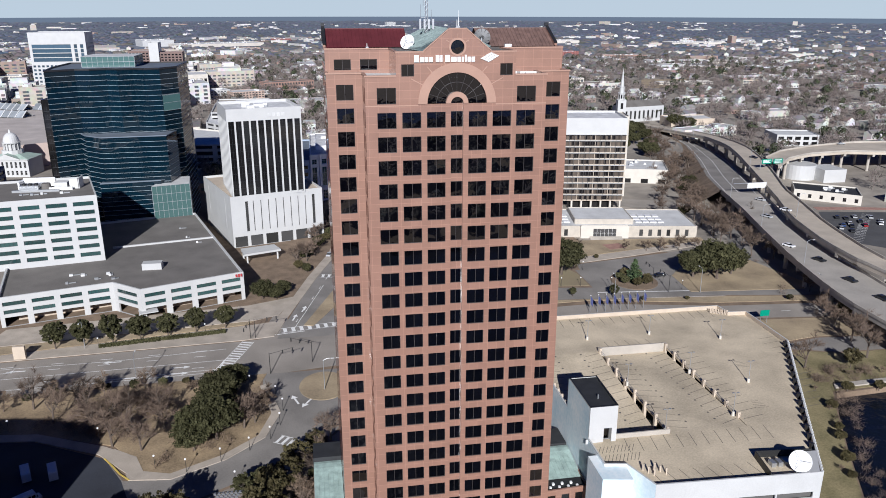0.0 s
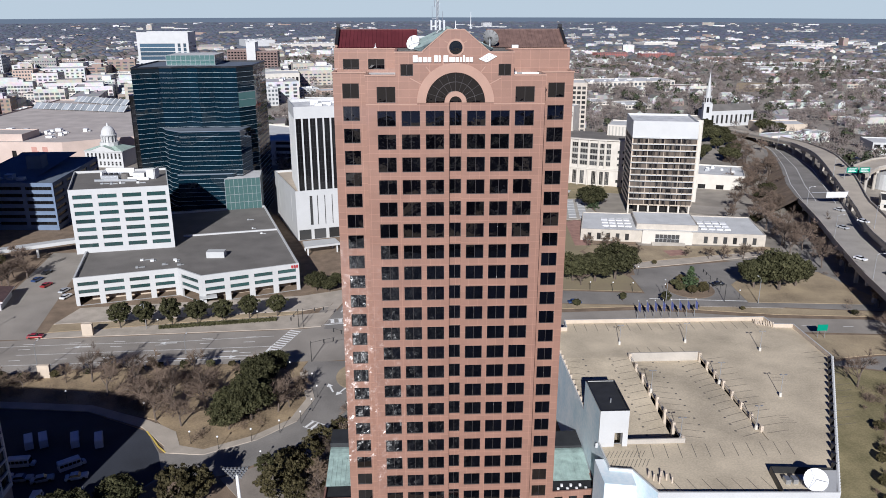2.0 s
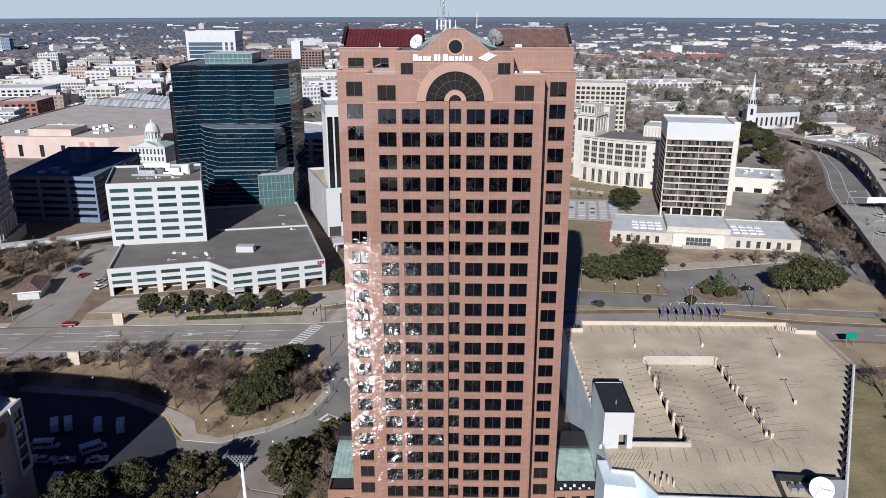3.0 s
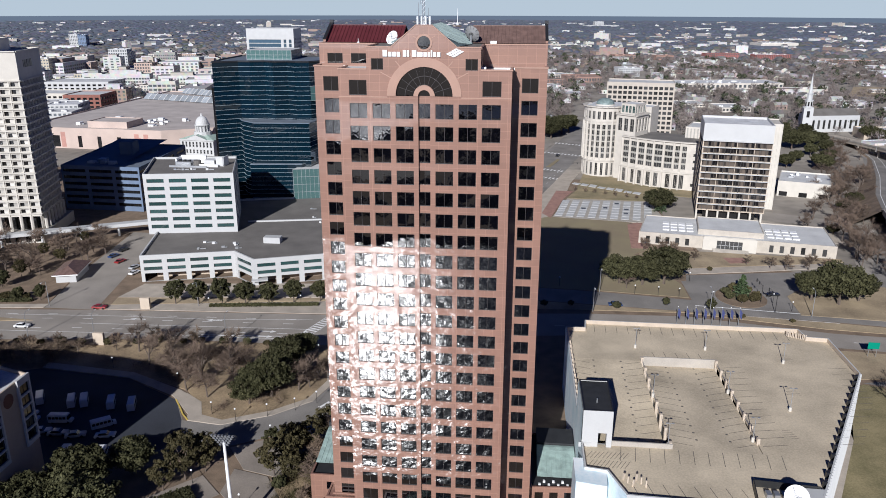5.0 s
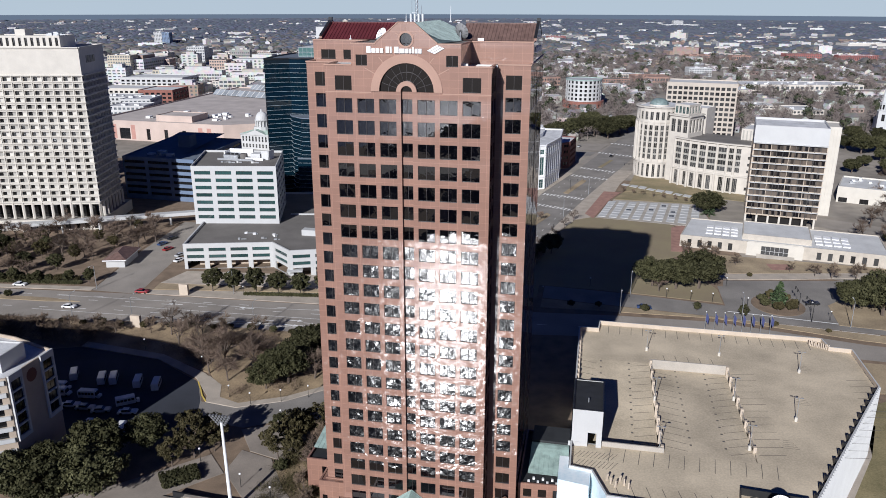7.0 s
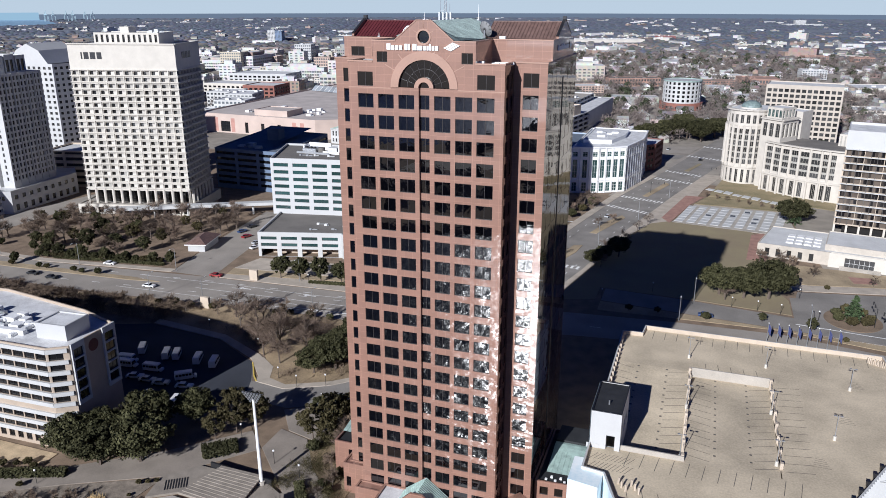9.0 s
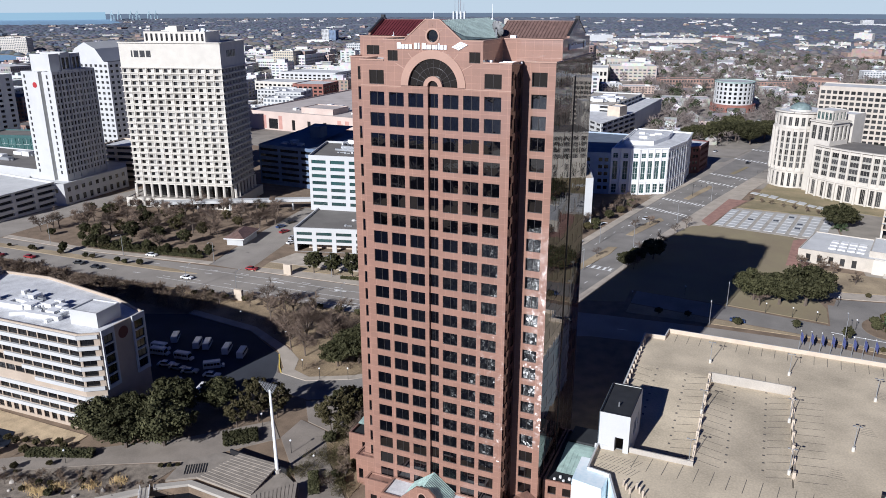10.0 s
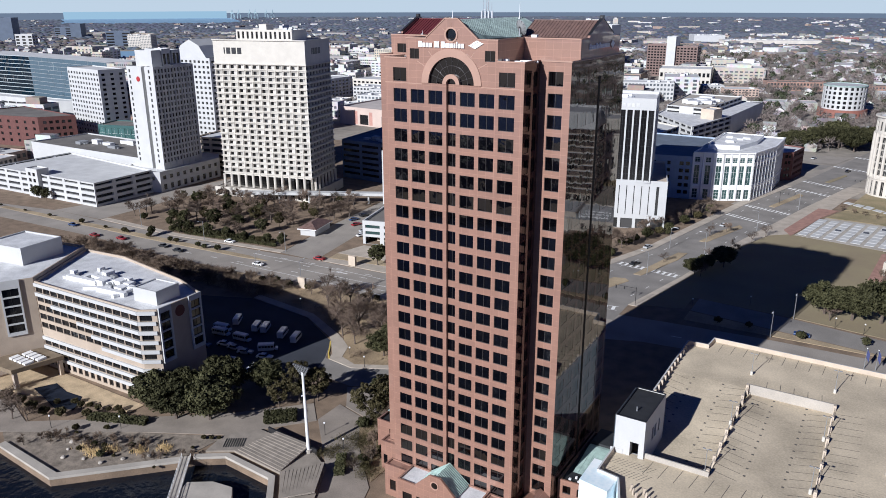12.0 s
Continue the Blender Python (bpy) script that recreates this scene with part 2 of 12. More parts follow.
BLUE_FLAG = mat("blue_flag_cloth", (0.06, 0.07, 0.18), 0.8, var=0.3, scale=2)


def water_mat(name, color, rough, scales):
    """Rippled river water."""
    m = bpy.data.materials.new(name)
    m.use_nodes = True
    nt = m.node_tree
    b = nt.nodes["Principled BSDF"]
    b.inputs["Base Color"].default_value = (*color, 1)
    b.inputs["Roughness"].default_value = rough
    b.inputs["IOR"].default_value = 1.33
    geo = nt.nodes.new("ShaderNodeNewGeometry")
    last = None
    for scale, dist in scales:
        n = nt.nodes.new("ShaderNodeTexNoise")
        n.inputs["Scale"].default_value, n.inputs["Detail"].default_value = scale, 1
        nt.links.new(geo.outputs["Position"], n.inputs["Vector"])
        bp = nt.nodes.new("ShaderNodeBump")
        bp.inputs["Distance"].default_value = dist
        nt.links.new(n.outputs["Fac"], bp.inputs["Height"])
        if last:
            nt.links.new(last.outputs[0], bp.inputs["Normal"])
        last = bp
    nt.links.new(last.outputs[0], b.inputs["Normal"])
    return m


WATER = water_mat("river_water", (0.006, 0.009, 0.016), 0.20, ((0.22, 0.38), (0.7, 0.14)))
BAY = mat("bay_water", (0.20, 0.33, 0.47), 0.8, var=0.1, scale=0.002, fine=0.02, bump=0)


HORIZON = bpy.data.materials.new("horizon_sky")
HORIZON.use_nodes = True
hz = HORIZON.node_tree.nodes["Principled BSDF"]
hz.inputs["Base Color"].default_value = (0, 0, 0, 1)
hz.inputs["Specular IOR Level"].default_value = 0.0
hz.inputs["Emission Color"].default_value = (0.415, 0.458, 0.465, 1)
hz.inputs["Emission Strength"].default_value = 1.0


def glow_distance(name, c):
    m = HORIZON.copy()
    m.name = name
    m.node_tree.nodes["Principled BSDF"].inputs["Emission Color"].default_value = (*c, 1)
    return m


# Emission colours for the backdrop, with horizon haze mixed into them.
LAND_GLOW, BAY_GLOW = glow_distance("far_land", (0.125, 0.15, 0.185)), glow_distance("far_bay", (0.265, 0.375, 0.43))


# ---- building helpers ----
def box(bm, x0, y0, z0, x1, y1, z1):
    v = [bm.verts.new(p) for p in ((x0, y0, z0), (x1, y0, z0), (x1, y1, z0), (x0, y1, z0), (x0, y0, z1), (x1, y0, z1), (x1, y1, z1), (x0, y1, z1))]
    for f in ((3, 2, 1, 0), (4, 5, 6, 7), (0, 1, 5, 4), (1, 2, 6, 5), (2, 3, 7, 6), (3, 0, 4, 7)):
        bm.faces.new([v[i] for i in f])


def beam(bm, p, q, w, h, z0=None):
    """A bar of width w and height h, whose axis goes from p to q."""
    p, q = Vector(p), Vector(q)
    d = (q - p).normalized()
    side = d.cross(Vector((0, 0, 1)))
    side = (side.normalized() if side.length > 1e-3 else Vector((1, 0, 0))) * w / 2
    up = side.cross(d).normalized() * h / 2
    v = [bm.verts.new(c + s * side + u * up) for c in (p, q) for s, u in ((-1, -1), (1, -1), (1, 1), (-1, 1))]
    for f in ((0, 1, 2, 3), (7, 6, 5, 4), (0, 4, 5, 1), (1, 5, 6, 2), (2, 6, 7, 3), (3, 7, 4, 0)):
        bm.faces.new([v[i] for i in f])


def tube(bm, p, q, r0, r1, n=6, cap=True):
    p, q = Vector(p), Vector(q)
    d = (q - p).normalized()
    a = d.orthogonal().normalized()
    b = d.cross(a)
    rings = [[bm.verts.new(c + r * (math.cos(2 * math.pi * i / n) * a + math.sin(2 * math.pi * i / n) * b)) for i in range(n)] for c, r in ((p, r0), (q, r1))]
    for i in range(n):
        j = (i + 1) % n
        bm.faces.new((rings[0][i], rings[0][j], rings[1][j], rings[1][i]))
    if cap:
        bm.faces.new(rings[1])


def prism(bm, poly, z0, z1, bottom=False):
    """An upright prism on an outline that runs anticlockwise."""
    lo = [bm.verts.new((x, y, z0)) for x, y in poly]
    hi = [bm.verts.new((x, y, z1)) for x, y in poly]
    n = len(poly)
    for i in range(n):
        j = (i + 1) % n
        bm.faces.new((lo[i], lo[j], hi[j], hi[i]))
    top = bm.faces.new(hi)
    faces = [top]
    if bottom:
        faces.append(bm.faces.new(lo[::-1]))
    if n > 4:
        for f in faces:
            f.normal_update()
        bmesh.ops.triangulate(bm, faces=faces, ngon_method="EAR_CLIP")


def sheet(bm, poly, z):
    f = bm.faces.new([bm.verts.new((x, y, z)) for x, y in poly])
    f.normal_update()
    if len(poly) > 4:
        bmesh.ops.triangulate(bm, faces=[f], ngon_method="EAR_CLIP")


def inset(poly, d):
    """The outline moved inwards by d."""
    out = []
    n = len(poly)
    for i in range(n):
        p0, p1, p2 = (Vector(poly[k % n]) for k in (i - 1, i, i + 1))
        a, b = (p1 - p0).normalized(), (p2 - p1).normalized()
        na, nb = Vector((-a.y, a.x)), Vector((-b.y, b.x))
        m = (na + nb)
        out.append(tuple(p1 + m * d / max(0.3, 1 + na.dot(nb))))
    return out


def mesh_of(name, bm, *mats):
    me = bpy.data.meshes.new(name)
    bmesh.ops.recalc_face_normals(bm, faces=bm.faces) if len(bm.faces) < 4000 else None
    bm.to_mesh(me)
    bm.free()
    for m in mats:
        me.materials.append(m)
    return me


def raw_mesh(name, verts, faces, *mats):
    me = bpy.data.meshes.new(name)
    me.from_pydata(verts, [], faces)
    for m in mats:
        me.materials.append(m)
    return me


def thing(name, at, label, category, group="", kind=""):
    ob = new(name)
    ob.empty_display_size = 0.5
    ob.location = at
    return tagged(ob, label, category, group, kind)


def attach(ob, parent):
    ob.parent = parent
    base = parent
    shift = Vector((0, 0, 0))
    while base:
        shift += base.location
        base = base.parent
    ob.matrix_parent_inverse = Matrix.Translation(-shift)
    return ob


def part(name, bm, material, parent, label=""):
    """One mesh in world coordinates under a thing or a part."""
    ob = new(name, mesh_of(name, bm, material) if isinstance(bm, bmesh.types.BMesh) else bm)
    attach(ob, parent)
    return tagged(ob, label) if label else ob


def solo(name, bm, material, label, category="", kind="", group=""):
    return tagged(new(name, mesh_of(name, bm, material) if isinstance(bm, bmesh.types.BMesh) else bm), label, category, group, kind)


def spaced(n, length, width, margin):
    """n openings of one width, evenly spaced on a wall of that length."""
    step = (length - 2 * margin - width) / max(1, n - 1)
    return [(margin + i * step, margin + i * step + width) for i in range(n)]


def levels(n, first, pitch, height):
    return [(first + i * pitch, first + i * pitch + height) for i in range(n)]


def facade(bm, p, q, z0, z1, rows, depth):
    """A wall from p to q with openings: rows of (z0, z1, [(u0, u1), ...]), rising; each with its reveals."""
    p, q = Vector(p), Vector(q)
    length = (q - p).length
    u = (q - p) / length
    n = Vector((-u.y, u.x))

    def quad(a0, a1, b0, b1, d0=0.0, d1=0.0, kind=0):
        pts = []
        for a, z, d in ((a0, b0, d0), (a1, b0, d0 if kind != 1 else d1), (a1, b1, d1), (a0, b1, d1 if kind != 1 else d0)):
            c = p + u * a + n * d
            pts.append(bm.verts.new((c.x, c.y, z)))
        bm.faces.new(pts)

    z = z0
    for r0, r1, cols in rows:
        if r0 > z + 1e-4:
            quad(0, length, z, r0)
        a = 0
        for c0, c1 in cols:
            if c0 > a + 1e-4:
                quad(a, c0, r0, r1)
            quad(c0, c1, r0, r0, 0, depth)
            quad(c0, c1, r1, r1, 0, depth)
            quad(c0, c0, r0, r1, 0, depth, 1)
            quad(c1, c1, r0, r1, 0, depth, 1)
            a = c1
        if a < length - 1e-4:
            quad(a, length, r0, r1)
        z = r1
    if z < z1 - 1e-4:
        quad(0, length, z, z1)


_windows = {}


def window_mesh(w, h, lights, bars, frame_m, glass_m, ring=0.07):
    """A window in its own coordinates, centred: x across, z up, y into the wall. lights: panes across; bars: panes high."""
    key = (round(w, 2), round(h, 2), lights, bars, frame_m.name, glass_m.name)
    if key not in _windows:
        bm = bmesh.new()
        g = bm.faces.new([bm.verts.new(c) for c in ((-w / 2, 0.05, -h / 2), (w / 2, 0.05, -h / 2), (w / 2, 0.05, h / 2), (-w / 2, 0.05, h / 2))])
        g.material_index = 1

        def bar(x0, z0, x1, z1):
            c = [bm.verts.new((x, y, z)) for y in (0.0, 0.05) for x, z in ((x0, z0), (x1, z0), (x1, z1), (x0, z1))]
            for f in ((0, 1, 2, 3), (1, 5, 6, 2), (4, 0, 3, 7), (3, 2, 6, 7)):
                bm.faces.new([c[i] for i in f])

        bar(-w / 2, -h / 2, w / 2, -h / 2 + ring)
        bar(-w / 2, h / 2 - ring, w / 2, h / 2)
        for i in range(1, lights):
            x = -w / 2 + w * i / lights
            bar(x - ring / 2, -h / 2, x + ring / 2, h / 2)
        for i in range(1, bars):
            z = -h / 2 + h * i / bars
            bar(-w / 2, z - ring / 2, w / 2, z + ring / 2)
        me = bpy.data.meshes.new("window")
        bm.to_mesh(me)
        bm.free()
        me.materials.append(frame_m)
        me.materials.append(glass_m)
        _windows[key] = me
    return _windows[key]


def windows(th, p, q, rows, depth, lights=2, bars=1, frame_m=None, glass_m=None, name="window", tilt=0.0):
    """Window objects in the openings that facade() leaves, under the thing."""
    p, q = Vector(p), Vector(q)
    u = (q - p).normalized()
    n = Vector((-u.y, u.x))
    turn = math.degrees(math.atan2(u.y, u.x))
    for r0, r1, cols in rows:
        for c0, c1 in cols:
            me = window_mesh(c1 - c0, r1 - r0, lights, bars, frame_m or DARK_FRAME, glass_m or ROOM_GLASS)
            ob = new(name, me)
            attach(ob, th)
            c = p + u * (c0 + c1) / 2 + n * (depth - 0.06)
            ob.matrix_basis = pose(c.x, c.y, (r0 + r1) / 2, random.gauss(0, tilt), 0, turn + random.gauss(0, tilt))


def shell(th, poly, z0, z1, wall, roof, faces=None, depth=0.25, parapet=0.7, name="wall", roof_name="roof", cap=None):
    """Outer walls with a parapet round a flat roof. faces: edge number -> (rows, window options)."""
    faces = faces or {}
    bm = bmesh.new()
    n = len(poly)
    for i in range(n):
        p, q = poly[i], poly[(i + 1) % n]
        rows = faces[i][0] if i in faces else []
        facade(bm, p, q, z0, z1, rows, depth)
    inner = inset(poly, 0.35)
    for i in range(n):
        j = (i + 1) % n
        a, b, c, d = poly[i], poly[j], inner[j], inner[i]
        bm.faces.new([bm.verts.new((*x, z1)) for x in (a, b, c, d)])
        bm.faces.new([bm.verts.new(x) for x in ((*d, z1), (*c, z1), (*c, z1 - parapet), (*d, z1 - parapet))])
    w = part(name, bm, wall, th)
    bm = bmesh.new()
    sheet(bm, inner, z1 - parapet)
    part(roof_name, bm, roof, th)
    for i, (rows, opts) in faces.items():
        windows(th, poly[i], poly[(i + 1) % n], rows, depth, **opts)
    return w


def centre(poly):
    return sum(p[0] for p in poly) / len(poly), sum(p[1] for p in poly) / len(poly), 0


def side(poly, i):
    return (Vector(poly[(i + 1) % len(poly)]) - Vector(poly[i])).length


def grid_rows(lv, cols):
    return [(a, b, cols) for a, b in lv]
# ---- ground, water, roads ----
SHORE = [(-4900, 60), (-150, 64), (-79, 74.5), (-57, 73), (-38.2, 91.8), (-36.7, 94.2), (-31, 98.2), (-17, 97.2), (-11, 90), (0, 87), (50, 91), (95, 98), (109, 116.5), (118, 133.7), (126, 147.7), (132.5, 157.5), (148, 158.5), (4900, 146)]
bm = bmesh.new()
prism(bm, SHORE + [(4900, 4950), (-4900, 4950)], -3.0, 0.0)
solo("ground", bm, SOIL, "brown winter ground with leaf litter and dry grass", "ground", "structure")
bm = bmesh.new()
sheet(bm, [(-4900, -4500), (4900, -4500), (4900, 165), (-4900, 165)], -1.6)
solo("water", bm, WATER, "dark rippled river water along the quay", "water", "structure")
bm = bmesh.new()
prism(bm, [(-3000, -230), (-420, -245), (-130, -268), (-80, -300), (-40, -415), (60, -445), (3000, -450), (3000, -100), (400, -92), (60, -87), (12, -86), (-2, -96), (-14, -96), (-26, -85), (-60, -80), (-160, -86), (-3000, -110)], -3.0, 1.2)
solo("ground_far_shore", bm, SOIL, "low wooded shore across the river", "ground", "structure")
bm = bmesh.new()
sheet(bm, [(-110, -190), (-22, -200), (-8, -240), (-96, -236)], 1.21)
solo("ground_yard", bm, CONCRETE, "pale concrete yard across the river", "ground", "structure")
bm = bmesh.new()
BAY_SHORE = [(-3270, 2150), (-2980, 2330), (-2700, 2540), (-2700, 2730), (-3500, 3420), (-4130, 2690), (-3600, 2380)]
sheet(bm, BAY_SHORE, 0.3)
solo("water_bay", bm, BAY, "blue bay water beyond the low city", "water", "structure")

bm = bmesh.new()
prism(bm, [(-3000, -1500), (3000, -1500), (3000, -580), (-3000, -580)], -3.0, 1.2)
solo("ground_far_field", bm, SOIL, "brown winter land beyond the river", "ground", "structure")
# Glowing ring added behind everything for the pale horizon sky.
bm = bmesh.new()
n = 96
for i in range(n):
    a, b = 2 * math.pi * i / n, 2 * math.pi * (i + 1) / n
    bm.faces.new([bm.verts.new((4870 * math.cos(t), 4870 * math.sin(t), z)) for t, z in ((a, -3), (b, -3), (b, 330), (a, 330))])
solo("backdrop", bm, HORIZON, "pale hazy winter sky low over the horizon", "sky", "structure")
# Glowing strips stand in for land and bay paled by haze.
for name, m, label, a0, a1, z in (("backdrop_land", LAND_GLOW, "glowing backdrop strip of haze-blue land on the horizon", 20, 136, 30), ("backdrop_bay", BAY_GLOW, "glowing backdrop strip of haze-pale bay on the horizon", 136, 146.5, 40), ("backdrop_shore", LAND_GLOW, "glowing backdrop strip of haze-blue shore on the horizon", 146.5, 170, 36)):
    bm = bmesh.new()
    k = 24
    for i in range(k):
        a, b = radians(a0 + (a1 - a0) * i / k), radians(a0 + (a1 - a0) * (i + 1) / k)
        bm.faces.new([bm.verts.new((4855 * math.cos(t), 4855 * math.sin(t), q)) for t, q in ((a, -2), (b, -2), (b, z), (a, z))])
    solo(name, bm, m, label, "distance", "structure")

bm = bmesh.new()
sheet(bm, [(-4800, 430), (4800, 430), (4800, 1750), (-4800, 1750)], 0.006)
solo("ground_city", bm, CITY, "grey and tan ground between city buildings", "ground", "structure")

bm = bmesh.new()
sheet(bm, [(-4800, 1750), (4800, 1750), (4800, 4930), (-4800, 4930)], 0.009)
solo("ground_distance", bm, HAZED_GROUND, "flat far ground with haze blue put into its colour", "ground", "structure")

bm = bmesh.new()
sheet(bm, [(-1340, 965), (-1180, 850), (-1050, 850), (-1160, 985), (-1290, 1035)], 0.02)
solo("water_inlet", bm, BAY, "blue inlet of water among the city blocks", "water", "structure")
bm = bmesh.new()
sheet(bm, [(112, 292), (172, 262), (212, 214), (480, 214), (480, 430), (100, 430)], 0.006)
solo("ground_lots", bm, CITY, "grey and tan lots under the motorway", "ground", "structure")

MAIN_FAR = [(-420, 197), (-298, 198.5), (-261, 205), (-178, 206), (-102, 213), (-24, 217), (30, 224), (61, 227), (92, 228), (134, 219), (190, 214), (260, 212)]
MAIN_NEAR = [(260, 200), (190, 202), (134, 208), (78, 212), (30, 206), (3, 196), (-11, 194), (-56, 193.5), (-75, 193), (-117, 188), (-155, 186), (-215, 187), (-420, 178)]
bm = bmesh.new()
sheet(bm, MAIN_NEAR[::-1] + MAIN_FAR[::-1], 0.02)
road_main = solo("road_waterfront", bm, ASPHALT_OLD, "worn grey asphalt avenue with faded lane lines", "road", "structure")

ST_LEFT = [(-14, 217), (-12, 230), (-1, 271), (7, 297), (14, 334), (25, 390), (39, 444), (98, 700), (140, 860)]
ST_RIGHT = [(170, 860), (122, 690), (66, 458), (50.5, 396), (34, 322), (25, 268), (17, 232), (17, 217)]
bm = bmesh.new()
sheet(bm, ST_RIGHT[::-1][:1] + [ST_RIGHT[::-1][k] for k in range(1, 8)] + ST_LEFT[::-1], 0.026)
road_side = solo("road_side", bm, ASPHALT, "grey asphalt boulevard with a planted median", "road", "structure")
bm = bmesh.new()
sheet(bm, [(-16.8, 194), (-16.8, 188), (-11.5, 172), (-14.7, 161), (-23, 153), (-34, 147.3), (-44, 148.5), (-50, 158), (-68, 168), (-95, 171), (-112, 164), (-104, 128), (-62, 125), (-46, 132), (-40, 140), (-28, 139), (-16.4, 146), (-6, 152), (1, 160), (8, 172), (10, 194)], 0.03)
solo("road_drive", bm, ASPHALT, "grey asphalt drive that curves past the tower", "road", "structure")
# Overlay sheet that darkens the lot where the hotel's shade falls.
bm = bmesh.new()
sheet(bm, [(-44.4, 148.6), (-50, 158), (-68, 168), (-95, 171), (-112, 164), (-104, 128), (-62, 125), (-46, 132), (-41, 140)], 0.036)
solo("bus_lot", bm, DARK_NAVY, "asphalt lot with parked minibuses, navy shade in its colour", "car park", "structure")
bm = bmesh.new()
sheet(bm, [(-121, 213), (-103, 213), (-112, 262), (-118, 300), (-134, 300), (-128, 250)], 0.024)
solo("road_lane", bm, ASPHALT_OLD, "pale asphalt lane beside the white office block", "road", "structure")
bm = bmesh.new()
sheet(bm, [(-262, 205), (-228, 206), (-228, 260), (-214, 330), (-232, 330), (-246, 262)], 0.024)
solo("road_cross", bm, ASPHALT_OLD, "asphalt cross street between the towers", "road", "structure")
bm = bmesh.new()
sheet(bm, [(36, 238), (97, 232), (140, 228), (180, 222), (188, 232), (172, 240), (130, 240), (97, 243), (66, 247.5), (36, 250)], 0.03)
sheet(bm, [(97, 243), (130, 240), (141, 262), (97, 262)], 0.03)
sheet(bm, [(172, 240), (188, 232), (182, 262), (200, 300), (214, 330), (200, 334), (184, 306), (166, 268)], 0.03)
sheet(bm, [(200, 334), (214, 330), (252, 424), (286, 520), (266, 520), (236, 440)], 0.03)
solo("road_frontage", bm, ASPHALT, "grey asphalt frontage road and forecourt", "road", "structure")
bm = bmesh.new()
sheet(bm, [(130, 186), (150, 190), (215, 185), (212, 178), (150, 180)], 0.03)
solo("road_park", bm, ASPHALT, "narrow asphalt lane by the water", "road", "structure")


def strip(name, poly, m, label, h=0.15, cat="pavement"):
    bm = bmesh.new()
    prism(bm, poly, -0.05, h)
    return solo(name, bm, m, label, cat, "structure")


# frontage road and cross street beside the motorway
strip("road", [(150, 352), (196, 336), (202, 346), (160, 366), (150, 366)], ASPHALT_OLD, "worn cross street beside the motorway", 0.03, "road")
strip("road", [(196, 337), (187, 318), (176, 280), (166, 248), (160, 226), (152, 228), (158, 252), (168, 284), (178, 318), (184, 341)], ASPHALT_OLD, "worn frontage road beside the motorway", 0.028, "road")
strip("pavement", [(112, 336), (150, 330), (176, 314), (181, 328), (152, 350), (114, 352)], PAVE, "pale concrete paving beside the white slab", 0.14)
strip("pavement", [(92, 108), (116, 156), (121, 170), (118, 171), (112.5, 157), (88.5, 108)], PAVE, "grey concrete walk along the garage wall", 0.12)
strip("lawn", [(97, 112), (121, 158), (127, 160), (124, 148), (117, 135), (108, 118), (103, 108)], BANK_GRASS, "narrow green lawn with path lamps", 0.13, "lawn")
# pavements and lawns, each a real kerb's height above the roads
strip("pavement", [(-102, 213.5), (-24, 217.5), (-15, 219), (-13, 231), (-22, 229), (-100, 217.5)], PAVE, "concrete pavement with kerb along the avenue")
strip("lawn", [(-100, 218), (-24, 229.5), (-22, 232), (-101, 224)], DRY, "dry grass planting strip under small trees", 0.13, "lawn")
strip("forecourt", [(-101, 224.5), (-22, 232.5), (-14, 236), (-9, 252), (-24.5, 246), (-98, 238)], PAVE, "pale concrete forecourt of the white block", 0.14)
strip("lawn", [(-11, 232), (-2, 270), (5, 297), (11, 334), (22, 388), (6, 384), (-6, 330), (-20, 305), (-22, 250), (-13, 236)], SOIL, "planted ground beside the boulevard", 0.12, "lawn")
strip("pavement", [(-14.5, 219), (-12, 230), (-1.2, 271), (7, 297), (14, 334), (25, 390), (39, 444), (34, 445), (21, 392), (10.5, 335), (3.5, 298), (-4.5, 272), (-15, 231)], PAVE, "concrete pavement along the boulevard", 0.16)
strip("median", [(-6, 226), (-3, 225), (7, 246), (10, 254), (8, 256), (4, 255)], DRY, "grassy median with a concrete kerb", 0.16, "median")
strip("median", [(9, 262), (12, 262), (19, 287), (20, 297), (16.5, 296)], DRY, "grassy median with a concrete kerb", 0.16, "median")
strip("median", [(20, 316), (23, 316), (32, 346), (30, 350), (25, 338)], DRY, "grassy median with a concrete kerb", 0.16, "median")
strip("median", [(35.6, 392), (38.4, 391), (47.4, 424), (45, 428)], DRY, "grassy median with a concrete kerb", 0.16, "median")
strip("road", [(-40, 489), (48, 499), (52, 515), (-40, 505)], ASPHALT, "grey cross street that meets the boulevard", 0.02, "road")
strip("road", [(8, 516), (54, 522), (60, 548), (14, 548)], ASPHALT_OLD, "worn asphalt car park at the corner", 0.018, "road")
strip("median", [(53.4, 464), (56, 463), (63, 488), (61.4, 490)], GREEN_GRASS, "grassy median with a concrete kerb", 0.16, "median")
strip("median", [(-290, 194), (-240, 195.5), (-178, 197.5), (-130, 200.5), (-118, 202.5), (-130, 203.5), (-178, 201.5), (-290, 197)], DRY, "long dry grass median of the avenue", 0.16, "median")
strip("lawn", [(36, 229), (61, 230), (92, 231), (134, 222), (180, 217), (180, 221), (140, 227), (97, 231.5), (36, 237)], DRY, "dry grass verge with shrubs", 0.13, "lawn")
strip("lawn", [(18, 233), (34, 238), (34, 250), (66, 248.5), (96.5, 245), (96.5, 258), (84, 292), (92, 300), (90, 334), (86, 343), (50, 347), (43, 340), (35, 316), (26, 268)], GREEN_GRASS, "wide lawn with patches of dry grass", 0.12, "lawn")
